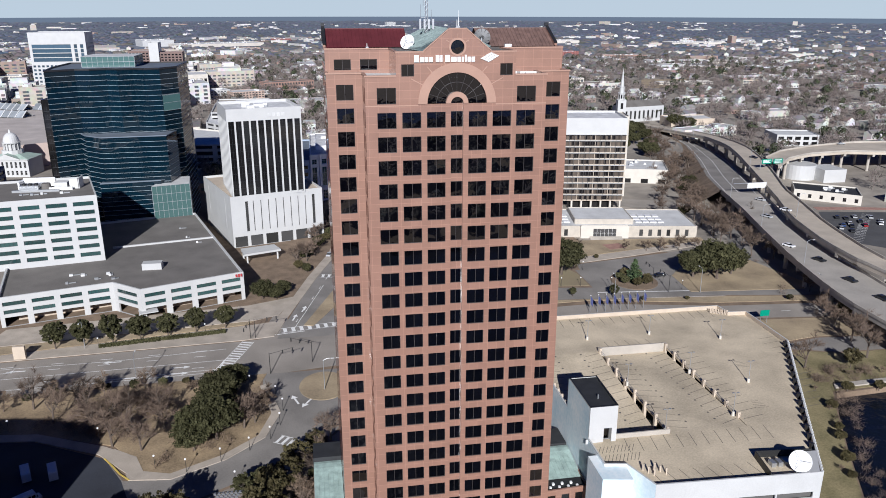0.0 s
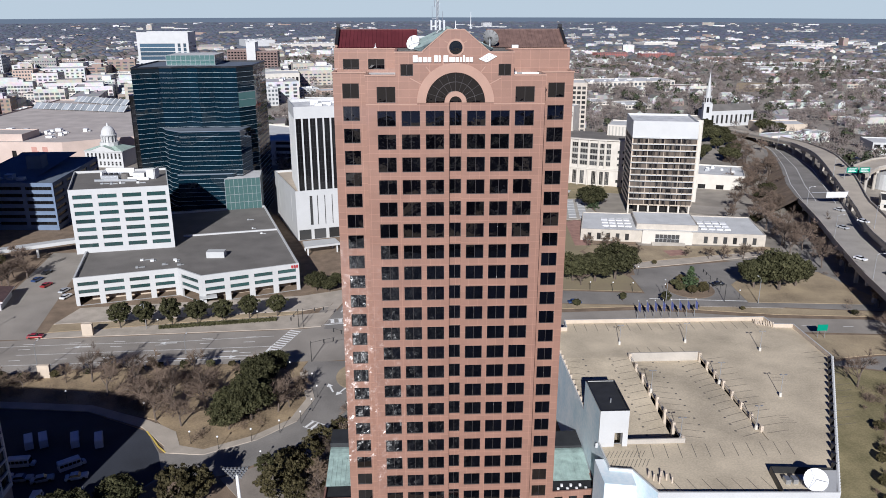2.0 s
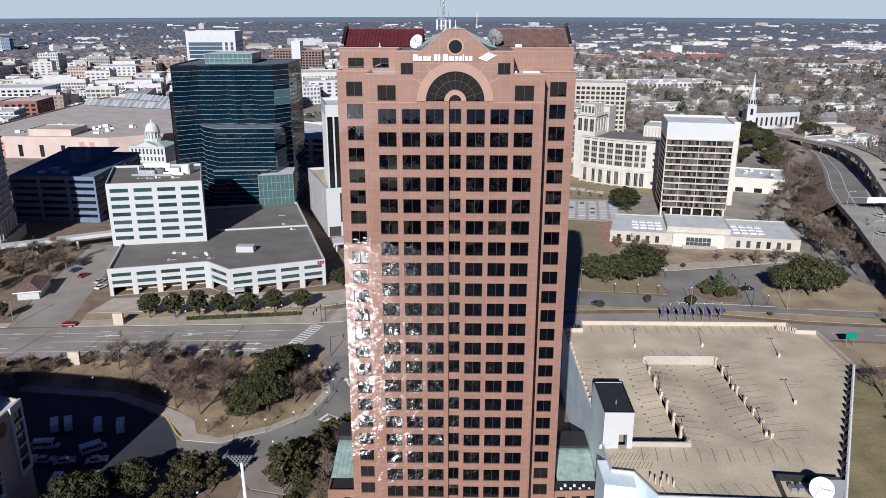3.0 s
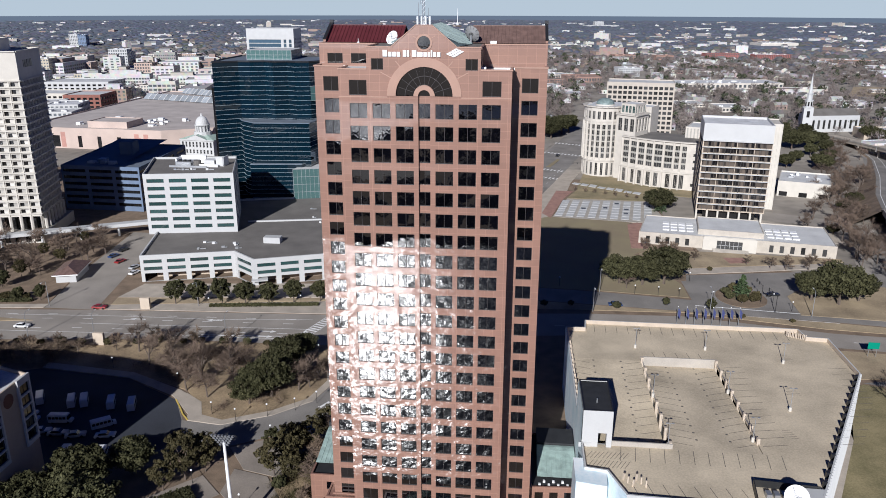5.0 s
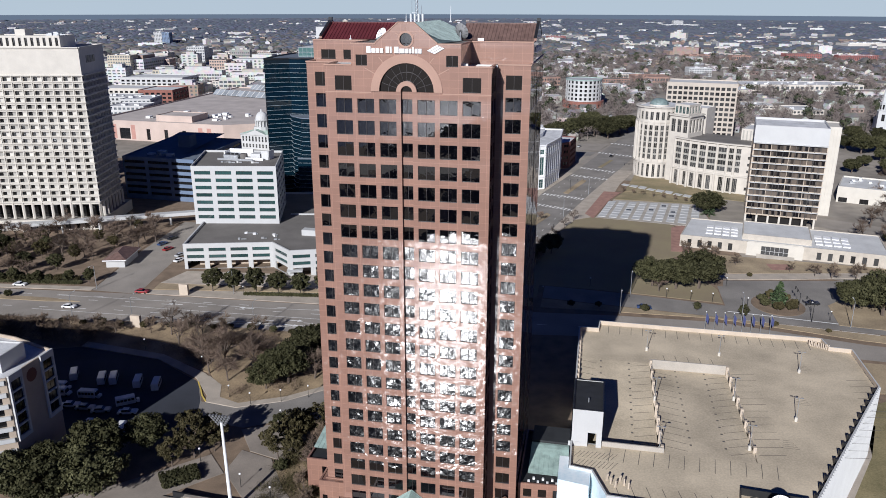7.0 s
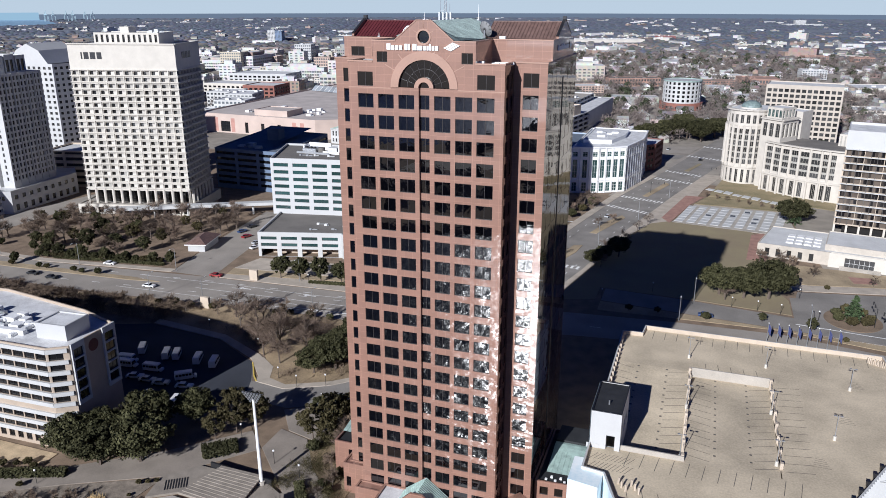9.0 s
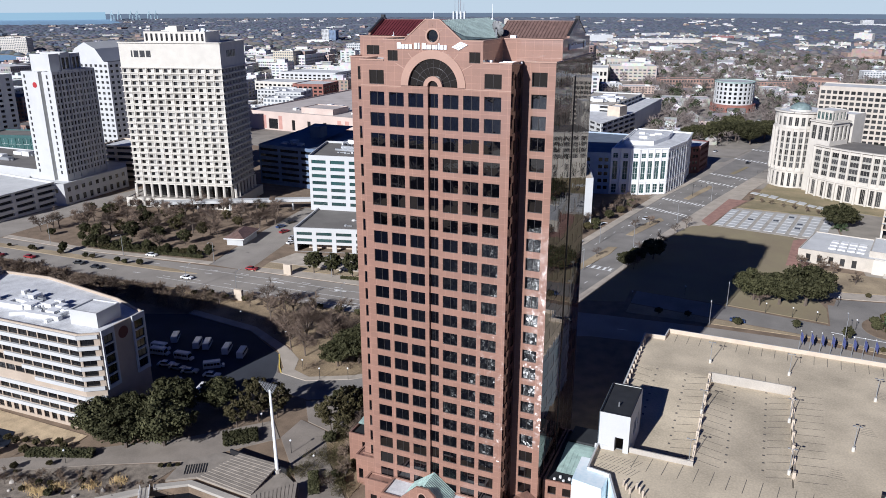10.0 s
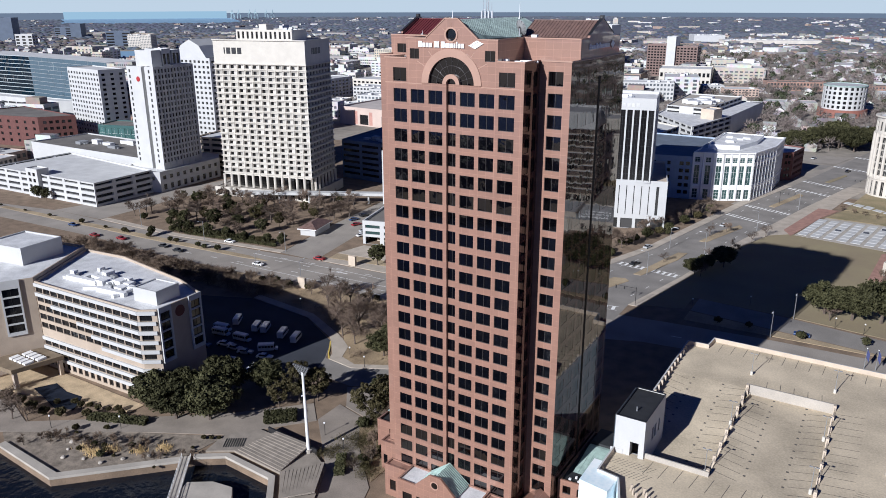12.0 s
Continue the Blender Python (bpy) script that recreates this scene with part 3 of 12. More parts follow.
strip("pavement", [(17, 232), (20, 232), (27, 268), (36, 316), (44, 340), (52, 347), (60, 382), (66, 420), (75, 456), (66, 458), (50.5, 396), (34, 322), (25, 268)], PAVE, "concrete pavement along the boulevard", 0.16)
strip("brick_walk", [(52, 344), (60, 382), (66, 400), (57, 400), (48, 352)], PAVERS, "red brick paved walk", 0.17)
strip("brick_walk", [(84, 300), (91, 300), (97, 336), (92, 340), (87, 336)], PAVERS, "red brick paved walk", 0.17)
strip("plaza", [(53, 346), (92, 340), (106, 345), (104, 381), (62, 383)], CONCRETE, "pale concrete memorial plaza", 0.155)
strip("lawn", [(62, 384), (104, 382), (106, 398), (68, 402)], COURT_LAWN, "green lawn in front of the courthouse", 0.14, "lawn")
strip("lawn", [(68, 403), (106, 399), (150, 385), (150, 412), (90, 440), (76, 452)], COURT_LAWN, "olive winter lawn before the courthouse", 0.13, "lawn")
strip("pavement", [(94, 269.5), (103, 270), (127, 275), (163, 284), (163, 289), (127, 281.5), (104, 276.5), (94, 276.5)], PAVE, "pale concrete walk in front of the library", 0.15)
strip("lawn", [(88, 277), (104, 277), (127, 282), (165, 290), (166, 294), (92, 300), (86, 293)], DRY, "dry planting beds by the library wall", 0.13, "lawn")
strip("forecourt", [(120, 284), (128, 285.6), (127, 292), (119, 291)], PAVERS, "red brick paved library forecourt", 0.16)
strip("road", [(97, 250), (100, 268.5), (140, 276), (162, 281), (168, 270), (158, 268.5), (141, 262), (131, 250), (130, 234), (97, 236)], ASPHALT, "grey asphalt turning lot with a round island", 0.025, "road")
strip("lawn", [(130, 233), (172, 229), (176, 236), (170, 262), (158, 268), (141, 261), (131, 250)], DRY, "dry grass island under a live oak", 0.14, "lawn")
strip("lawn", [(-16, 194), (-17.5, 188), (-12.3, 172), (-15.5, 161.5), (-23.5, 154), (-34.5, 149.3), (-40, 151.2), (-49, 163), (-68, 171), (-95, 174), (-130, 172), (-150, 184), (-117, 187), (-75, 192), (-56, 192.7)], SLOPE, "dry grass slope with bare trees", 0.14, "lawn")
strip("pavement", [(-15.5, 188), (-11.5, 172), (-14.7, 161), (-23, 153), (-34, 147.3), (-43, 148.5), (-44, 151), (-34.5, 149.5), (-24, 155), (-16.5, 162), (-13.8, 172), (-17.5, 187)], PAVE, "concrete pavement that curves round the drive", 0.17)
strip("pavement", [(-95, 171.5), (-68, 168.3), (-52, 160), (-46, 155), (-43.5, 150.8), (-40.5, 151.2), (-43, 157.5), (-51, 163), (-68, 171.2), (-95, 174.5)], PAVE, "concrete kerb walk round the bus car park", 0.175)
strip("pavement", [(-48.2, 156), (-41.5, 148.6), (-37, 147.6), (-34.2, 149.4), (-40.4, 151.4), (-43, 157.4), (-48.6, 161.6), (-52, 160.2)], PAVE, "concrete apron at the mouth of the bus car park", 0.185)
strip("pavement", [(-28, 138), (-16, 145), (-5.5, 151.5), (2, 160), (9, 172), (12, 172), (12, 150), (2.2, 150), (-6, 138), (-14, 128), (-22, 130)], WALK, "paved walk along the drive", 0.14)
strip("lawn", [(-24, 122), (-6, 118), (-2, 112), (2, 108), (2.2, 149), (-6, 137), (-14, 127)], SLOPE, "brushy planting bed beside the tower", 0.13, "lawn")
strip("plaza", [(-110, 86), (-84.8, 78.2), (-56, 95.5), (-38, 105), (-24, 121), (-30, 127), (-44, 113), (-60, 101), (-84, 84), (-110, 92)], WALK, "grey concrete riverside path", 0.13)
strip("plaza", [(-24, 121.5), (-9, 106.5), (-4, 97), (4, 90), (7, 95), (3, 106), (-9, 118), (-16, 128), (-24, 130)], WALK, "grey concrete walk beside the tower", 0.14)
strip("plaza", [(-112, 88), (-66, 100), (-66, 104), (-112, 104)], DECKING, "tan paved hotel terrace", 0.18)
# Dark sheet laid on the terrace as a painted shadow.
bm = bmesh.new()
prism(bm, [(-98, 94.6), (-90.5, 93.0), (-84, 91.4), (-79, 93.4), (-83, 98.4), (-89, 98.0), (-95.4, 99.4)], 0.1, 0.26)
solo("pool_cover", bm, mat("dark_shade_patch", (0.018, 0.022, 0.034), 0.95, var=0.3, scale=0.5, spec=0.05), "dark blue-grey sheet painted as a shadow on the terrace", "pool cover")
strip("lawn", [(-61, 100), (-44, 112.5), (-30, 127), (-38, 136), (-58, 124), (-66, 112)], SOIL, "leaf-covered ground under live oaks", 0.12, "lawn")
strip("planting_bed", [(-79, 76), (-57.3, 74.8), (-39.2, 92.8), (-37.6, 104.6), (-56, 95.3), (-84.5, 78.6)], BED, "rough planting bed with rocks and dry brush", 0.10, "planting bed")
strip("quay_wall", [(-79, 74.5), (-57, 73), (-38.2, 91.8), (-39.4, 92.9), (-57.4, 75), (-79, 76.2)], CONCRETE, "pale concrete quay wall", 0.6, "wall")
strip("quay_wall", [(-36.7, 94.2), (-31, 98.2), (-17, 97.2), (-11, 90), (-10, 91), (-16.4, 98.6), (-31.3, 99.6), (-37.6, 95.2)], CONCRETE, "pale concrete basin wall", 0.6, "wall")
strip("lawn", [(104, 112), (109, 117.3), (118, 134.4), (126, 148.4), (132.2, 158.6), (148, 159.4), (240, 158.4), (240, 178), (150, 179), (130, 185), (120, 178), (116, 156), (93, 110)], BANK_GRASS, "grassy bank with brush by the water", 0.12, "lawn")
strip("quay_wall", [(133.6, 159.6), (148, 160.4), (240, 159.4), (240, 161.4), (148, 162.4), (134.6, 161.6)], CONCRETE, "pale concrete river wall", 0.5, "wall")
strip("lawn", [(118, 186), (150, 191), (215, 186), (215, 200), (134, 206), (112, 206), (112, 184)], DRY, "dry grass plot behind the car park", 0.13, "lawn")
strip("park_ground", [(-227, 206.5), (-178, 207), (-121, 213.5), (-129, 250), (-135, 300), (-160, 296), (-213, 268), (-227, 262)], SOIL, "park ground under bare trees", 0.13, "lawn")
strip("pavement", [(-227, 206), (-178, 206.3), (-121, 212.7), (-121, 216), (-178, 209.5), (-227, 209.5)], PAVE, "concrete pavement with kerb along the avenue", 0.165)
bm = bmesh.new()
bmesh.ops.create_circle(bm, cap_ends=True, segments=28, radius=1)
for v in bm.verts:
    v.co = (-0.6 + v.co.x * 6.5, 184.5 + v.co.y * 8, 0.16)
r = bmesh.ops.extrude_face_region(bm, geom=bm.faces[:])
for v in r["geom"]:
    if isinstance(v, bmesh.types.BMVert):
        v.co.z = -0.05
solo("median_island", bm, DRY, "oval dry grass traffic island with kerb", "median", "structure")
bm = bmesh.new()
bmesh.ops.create_circle(bm, cap_ends=True, segments=28, radius=1)
for v in bm.verts:
    v.co = (114.5 + v.co.x * 8.5, 247 + v.co.y * 9.5, 0.16)
r = bmesh.ops.extrude_face_region(bm, geom=bm.faces[:])
for v in r["geom"]:
    if isinstance(v, bmesh.types.BMVert):
        v.co.z = -0.05
solo("median_circle", bm, SOIL, "round planted island with low evergreens", "median", "structure")


# painted markings
def offset_line(pts, k, d):
    """Points of a polyline, shifted sideways by d, cut into k equal steps."""
    acc = [0.0]
    for a, b in zip(pts, pts[1:]):
        acc.append(acc[-1] + math.dist(a, b))
    out = []
    for i in range(k + 1):
        s = acc[-1] * i / k
        j = max(n for n in range(len(pts) - 1) if acc[n] <= s + 1e-6)
        t = (s - acc[j]) / (acc[j + 1] - acc[j])
        a, b = Vector(pts[j]), Vector(pts[j + 1])
        u = (b - a).normalized()
        c = a.lerp(b, min(1, t)) + Vector((-u.y, u.x)) * d
        out.append((c.x, c.y))
    return out


def dashes(pts, d, step, fill, w, z, name, m, parent):
    length = sum(math.dist(a, b) for a, b in zip(pts, pts[1:]))
    line = offset_line(pts, max(2, int(length / step) * 2), d)
    bm = bmesh.new()
    for i in range(0, len(line) - 1, 1 if fill >= 1 else 2):
        a, b = Vector(line[i]), Vector(line[i + 1])
        u = (b - a)
        if fill < 1:
            b = a + u * fill * 2
        n = Vector((-u.y, u.x)).normalized() * w / 2
        bm.faces.new([bm.verts.new((*c, z)) for c in (a - n, b - n, b + n, a + n)])
    part(name, bm, m, parent)["kind"] = "stuff"


LEFT_MID = [(-420, 188), (-215, 196), (-155, 197), (-102, 202), (-24, 205)]
dashes(LEFT_MID[3:], 0, 8, 1, 0.22, 0.034, "median_line", PAINT_WHITE, road_main)
for d in (-3.6, 3.8, 7.4):
    dashes(LEFT_MID[2:], d, 12, 0.25, 0.25, 0.034, "lane_dashes", PAINT_WHITE, road_main)
dashes([(-130, 194), (-84, 195.9), (-57, 196.3), (-31, 197.3)], 0, 8, 1, 0.2, 0.034, "edge_line", PAINT_WHITE, road_main)
dashes([(-130, 206.5), (-89, 208.9), (-60, 209.3), (-28.7, 212.3)], 0, 8, 1, 0.2, 0.034, "edge_line", PAINT_WHITE, road_main)
dashes([(-29.7, 196.0), (-28.4, 205.0)], 0, 4, 1, 0.5, 0.036, "stop_line", PAINT_WHITE, road_main)
dashes([(-18.5, 219.6), (-5.6, 221.6)], 0, 4, 1, 0.4, 0.036, "stop_line", PAINT_WHITE, road_main)
dashes([(-60, 197.5), (-24, 199.5)], 0, 6, 1, 0.25, 0.034, "stop_lane_line", PAINT_WHITE, road_main)
dashes([(36, 214.5), (92, 220), (134, 213), (190, 208)], 0, 12, 0.25, 0.25, 0.034, "lane_dashes", PAINT_WHITE, road_main)
dashes([(100, 230.5), (140, 226.5)], 0.8, 8, 1, 0.4, 0.04, "edge_line", PAINT_WHITE, road_main)
dashes([(97, 238), (140, 233)], 0, 8, 1, 0.5, 0.04, "edge_line", PAINT_WHITE, road_main)
dashes(ST_LEFT[1:7], -3.6, 10, 0.25, 0.22, 0.04, "lane_dashes", PAINT_WHITE, road_side)
dashes(ST_RIGHT[2:7], -3.6, 10, 0.25, 0.22, 0.04, "lane_dashes", PAINT_WHITE, road_side)
dashes([(-9.5, 222), (1, 262)], 0, 8, 1, 0.2, 0.04, "lane_line", PAINT_WHITE, road_side)


def crosswalk(a, b, width, parent, z=0.042, bars=9):
    a, b = Vector(a), Vector(b)
    u = (b - a).normalized()
    n = Vector((-u.y, u.x)) * width / 2
    length = (b - a).length
    bm = bmesh.new()
    for i in range(bars):
        c = a + u * length * (i + 0.25) / bars
        e = c + u * length * 0.45 / bars
        bm.faces.new([bm.verts.new((*p, z)) for p in (c - n, e - n, e + n, c + n)])
    for s in (-1.1, 1.1):
        bm.faces.new([bm.verts.new((*p, z)) for p in (a + n * s - n * 0.06, b + n * s - n * 0.06, b + n * s + n * 0.06, a + n * s + n * 0.06)])
    part("crosswalk", bm, PAINT_WHITE, parent)


crosswalk((-29.5, 196), (-22.5, 216.5), 3.2, road_main, bars=14)
crosswalk((-13, 223), (15, 227), 3.0, road_side, bars=11)
crosswalk((0, 272), (24, 268), 3.0, road_side, bars=11)
crosswalk((20.5, 367), (43, 357), 3.0, road_side, bars=12)
crosswalk((25, 388.5), (47, 381), 3.0, road_side, bars=12)
crosswalk((38, 438.5), (64.4, 428.2), 3.2, road_side, bars=12)
crosswalk((42.5, 461), (68, 449.5), 3.2, road_side, bars=12)
crosswalk((53, 514), (78, 503), 3.2, road_side, bars=11)
crosswalk((62, 552), (88, 540), 3.2, road_side, bars=11)
crosswalk((-12, 160), (-4, 155), 3.0, road_side, z=0.046, bars=6)


def arrow(x, y, turn, parent, s=1.0, z=0.044):
    bm = bmesh.new()
    for poly in (((-0.2, -2), (0.2, -2), (0.2, 0.6), (-0.2, 0.6)), ((-0.7, 0.6), (0.7, 0.6), (0, 2))):
        pts = [Matrix.Rotation(radians(turn), 2) @ Vector(p) * s for p in poly]
        bm.faces.new([bm.verts.new((x + p.x, y + p.y, z)) for p in pts])
    part("lane_arrow", bm, PAINT_WHITE, parent)


for x, y, a in ((-40, 198.2, -90), (-52, 197.6, -90), (-40, 202, -90), (-60, 208.6, 90), (-85, 207, 90), (-8, 178, 20), (-5, 176, 150), (-6, 240, -14), (-9, 233, -14)):
    arrow(x, y, a, road_main, 1.3, 0.05)
bm = bmesh.new()
for p, q in (((-50.0, 157.9), (-47.3, 154.2)), ((-47.3, 154.2), (-45.3, 151.2)), ((-45.3, 151.2), (-42.8, 148.5))):
    beam(bm, (*p, 0.2), (*q, 0.2), 0.35, 0.06)
part("yellow_kerb_line", bm, PAINT_YELLOW, road_main)

# white strips of the plaza: slabs with open joints, and low dark blocks on them
plaza_rnd = random.Random(6)
for i in range(9):
    x = 55 + i * 5.2
    a, b, c, d = Vector((x - 1, 348 - i * 0.6)), Vector((x + 2.6, 347.6 - i * 0.6)), Vector((x + 8.2, 379)), Vector((x + 4.6, 379.3))
    bm = bmesh.new()
    for k in range(7):
        t0, t1 = k / 7 + 0.006, (k + 1) / 7 - 0.006
        prism(bm, [tuple(v) for v in (a.lerp(d, t0), b.lerp(c, t0), b.lerp(c, t1), a.lerp(d, t1))], 0.1, 0.28 + 0.03 * plaza_rnd.random())
    solo("plaza_strip", bm, WHITE_CONC, "long pale concrete slab strip of the plaza", "paving", "structure", "plaza strips")
    for t in (0.22, 0.5, 0.78):
        if plaza_rnd.random() < 0.22:
            t += plaza_rnd.uniform(-0.06, 0.06)
            o, q = a.lerp(d, t), b.lerp(c, t)
            u, v = (q - o), (d - a).normalized()
            bm = bmesh.new()
            prism(bm, [tuple(w) for w in (o + u * 0.2, o + u * 0.8, o + u * 0.8 + v * 0.8, o + u * 0.2 + v * 0.8)], 0.27, 0.85)
            solo("stone_plinth", bm, DARK_NAVY, "low dark block on the pale plaza", "plinth", "", "plaza plinths")
# broken pale slabs and a row of slim young trees before the courthouse
for i in range(8):
    a = Vector((66.5, 417.5)).lerp(Vector((102, 394.5)), i / 8)
    b = Vector((66.5, 417.5)).lerp(Vector((102, 394.5)), (i + 0.8) / 8)
    n = Vector((1.6, 3.4 + (i % 3)))
    bm = bmesh.new()
    prism(bm, [tuple(v) for v in (a, b, b + n, a + n)], 0.1, 0.3)
    solo("plaza_slab", bm, WHITE_CONC, "pale concrete slab before the courthouse", "paving", "structure", "courthouse slabs")
# ---- the granite tower ----
TX0, TX1, BX0, BX1 = 2.3, 39.75, 7.6, 34.3
FRONT, WING, WBACK, BBACK = 109.1, 115.0, 141.0, 146.9
CX, ARCH_Z = 20.92, 83.72
COLS = [(9.25, 12.0), (12.85, 15.62), (16.46, 19.22), (22.66, 25.45), (26.24, 29.06), (29.85, 32.72)]
SLOT = (20.0, 21.85)
ROWZ = [84.87 - 3.5 * k for k in range(24)]
tower = thing("office_tower", (21.0, 128.0, 0), "tall pink granite office tower with arched top window and dark glass", "tower")


def tower_window(p, q, c0, c1, z0, z1, depth):
    """A dark two-light window: frame, mullion and two panes, each a hair out of true."""
    p, q = Vector(p), Vector(q)
    u = (q - p).normalized()
    n = Vector((-u.y, u.x))
    turn = math.degrees(math.atan2(u.y, u.x))
    w, h = c1 - c0, z1 - z0
    key = ("tower", round(w, 2), round(h, 2))
    if key not in _windows:
        bm = bmesh.new()
        for x0, a, x1, b in ((-w / 2, -h / 2, w / 2, -h / 2 + 0.07), (-w / 2, h / 2 - 0.07, w / 2, h / 2), (-w / 2, -h / 2, -w / 2 + 0.06, h / 2), (w / 2 - 0.06, -h / 2, w / 2, h / 2), (-0.035, -h / 2, 0.035, h / 2)):
            box(bm, x0, -0.04, a, x1, 0.04, b)
        pane = raw_mesh("pane", [(-w / 4, 0, -h / 2), (w / 4, 0, -h / 2), (w / 4, 0, h / 2), (-w / 4, 0, h / 2)], [(0, 1, 2, 3)], TOWER_GLASS)
        _windows[key] = (mesh_of("window", bm, MULLION_DARK), pane)
    fr, pane = _windows[key]
    c = p + u * (c0 + c1) / 2 + n * (depth - 0.05)
    ob = new("window", fr)
    attach(ob, tower)
    ob.matrix_basis = pose(c.x, c.y, (z0 + z1) / 2, 0, 0, turn)
    for s in (-1, 1):
        po = new("pane", pane)
        po.parent = ob
        po.matrix_basis = pose(s * w / 4, 0.02, 0, random.gauss(0, 0.12), 0, random.gauss(0, 0.16))


MULLION_DARK = mat("bronze_mullion", (0.045, 0.038, 0.036), 0.45, metal=0.2, var=0.1)
rest = []


def fill(p, q, rows, depth, single=True):
    for z0, z1, cols in rows:
        for c0, c1 in cols:
            if single:
                tower_window(p, q, c0, c1, z0, z1, depth)
            else:
                rest.append((p, q, c0, c1, z0, z1, depth))


def joined_windows(name, lot, glass_m):
    """Windows too many to count, as one mesh."""
    bm = bmesh.new()
    for p, q, c0, c1, z0, z1, depth in lot:
        p, q = Vector(p), Vector(q)
        u = (q - p).normalized()
        n = Vector((-u.y, u.x)) * (depth - 0.02)
        for a, b in ((c0, (c0 + c1) / 2 - 0.03), ((c0 + c1) / 2 + 0.03, c1)):
            e = [random.gauss(0, 0.006) for _ in range(3)]
            pts = [p + u * a + n * (1 + e[0]), p + u * b + n * (1 + e[1])]
            bm.faces.new([bm.verts.new(v) for v in ((*pts[0], z0), (*pts[1], z0), (*pts[1], z1), (*pts[0], z1))])
    ob = part(name, bm, glass_m, tower)
    ob["kind"] = "stuff"


rows_all = [(c - 1.15, c + 1.15) for c in ROWZ[::-1]]
bm = bmesh.new()
# front of the main block, left and right of the slot
for x0, x1, cols in ((BX0, SLOT[0], COLS[:3]), (SLOT[1], BX1, COLS[3:])):
    rows = [(a, b, [(c0 - x0, c1 - x0) for c0, c1 in cols]) for a, b in rows_all[:-1]]
    facade(bm, (x0, FRONT), (x1, FRONT), 0, ARCH_Z - 0.02, rows, 0.22)
    fill((x0, FRONT), (x1, FRONT), rows, 0.22)
for x0, x1, col in ((BX0, 16.0, COLS[0]), (25.84, BX1, COLS[5])):
    rows = [(83.75, 86.05, [(col[0] - x0, col[1] - x0)])]
    facade(bm, (x0, FRONT), (x1, FRONT), ARCH_Z - 0.02, 87.6, rows, 0.22)
    fill((x0, FRONT), (x1, FRONT), rows, 0.22)
for x0, x1, col in ((12.05, 16.0, (12.81, 14.64)), (25.84, 29.55, (27.24, 29.1))):
    rows = [(87.62, 89.3, [(col[0] - x0, col[1] - x0)])]
    facade(bm, (x0, FRONT), (x1, FRONT), 87.6, 91.0, rows, 0.22)
    fill((x0, FRONT), (x1, FRONT), rows, 0.22)


def ring_fill(bm, cx, cz, r, outline, y, half=False, depth=0.4):
    """The wall between a round opening and a convex outline round it."""
    n = 48
    angs = [i * (math.pi if half else 2 * math.pi) / n for i in range(n + (1 if half else 0))]
    for px, pz in outline:
        a = math.atan2(pz - cz, px - cx) % (2 * math.pi)
        if not half or 0 < a < math.pi:
            angs.append(a)
    angs = sorted(set(round(a, 5) for a in angs))

    def out(a):
        d = (math.cos(a), math.sin(a))
        best = 1e9
        for (x0, z0), (x1, z1) in zip(outline, outline[1:] + outline[:1]):
            ex, ez = x1 - x0, z1 - z0
            den = d[0] * ez - d[1] * ex
            if abs(den) > 1e-9:
                t = ((x0 - cx) * ez - (z0 - cz) * ex) / den
                s = ((x0 - cx) * d[1] - (z0 - cz) * d[0]) / den
                if t > 1e-6 and -1e-4 <= s <= 1 + 1e-4:
                    best = min(best, t)
        return cx + d[0] * best, cz + d[1] * best

    pairs = list(zip(angs, angs[1:] + ([] if half else [angs[0] + 2 * math.pi])))
    for a, b in pairs:
        i0, i1 = (cx + r * math.cos(a), cz + r * math.sin(a)), (cx + r * math.cos(b), cz + r * math.sin(b))
        o0, o1 = out(a), out(b)
        bm.faces.new([bm.verts.new((x, y, z)) for x, z in (i0, o0, o1, i1)])
        bm.faces.new([bm.verts.new(c) for c in ((i0[0], y, i0[1]), (i1[0], y, i1[1]), (i1[0], y + depth, i1[1]), (i0[0], y + depth, i0[1]))])


ring_fill(bm, CX, ARCH_Z, 4.45, [(16.0, ARCH_Z), (25.84, ARCH_Z), (25.84, 90.0), (16.0, 90.0)], FRONT, half=True)
ring_fill(bm, CX, 91.64, 1.0, [(16.0, 90.0), (25.84, 90.0), (25.84, 91.05), (22.2, 94.1), (19.65, 94.1), (16.0, 91.05)], FRONT)
# the rest of the shaft
main_rows = grid_rows(rows_all, spaced(2, WING - FRONT, 1.5, 0.9))
# Cheeks take the granite with shade in its colour.
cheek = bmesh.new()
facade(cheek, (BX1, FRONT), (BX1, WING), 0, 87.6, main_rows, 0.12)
part("polished_cheek_wall", cheek, SHADE_POLISHED, tower)
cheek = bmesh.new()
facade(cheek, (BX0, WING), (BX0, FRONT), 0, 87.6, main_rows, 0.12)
part("polished_cheek_wall", cheek, SHADE_POLISHED, tower)
rest_side = [((BX1, FRONT), (BX1, WING), c0, c1, a, b, 0.12) for a, b, cs in main_rows for c0, c1 in cs]
for x0, x1, cols in ((TX0, BX0, [(1.42, 3.98)]), (BX1, TX1, [(1.5, 4.1)])):
    rows = grid_rows(rows_all, cols)
    facade(bm, (x0, WING), (x1, WING), 0, 87.55, rows, 0.22)
    fill((x0, WING), (x1, WING), rows, 0.22)
side_cols = spaced(3, 12.3, 2.7, 1.0)
side_cols = side_cols + [(26 - b, 26 - a) for a, b in side_cols[::-1]]
side_rows = grid_rows(rows_all, side_cols)
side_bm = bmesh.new()
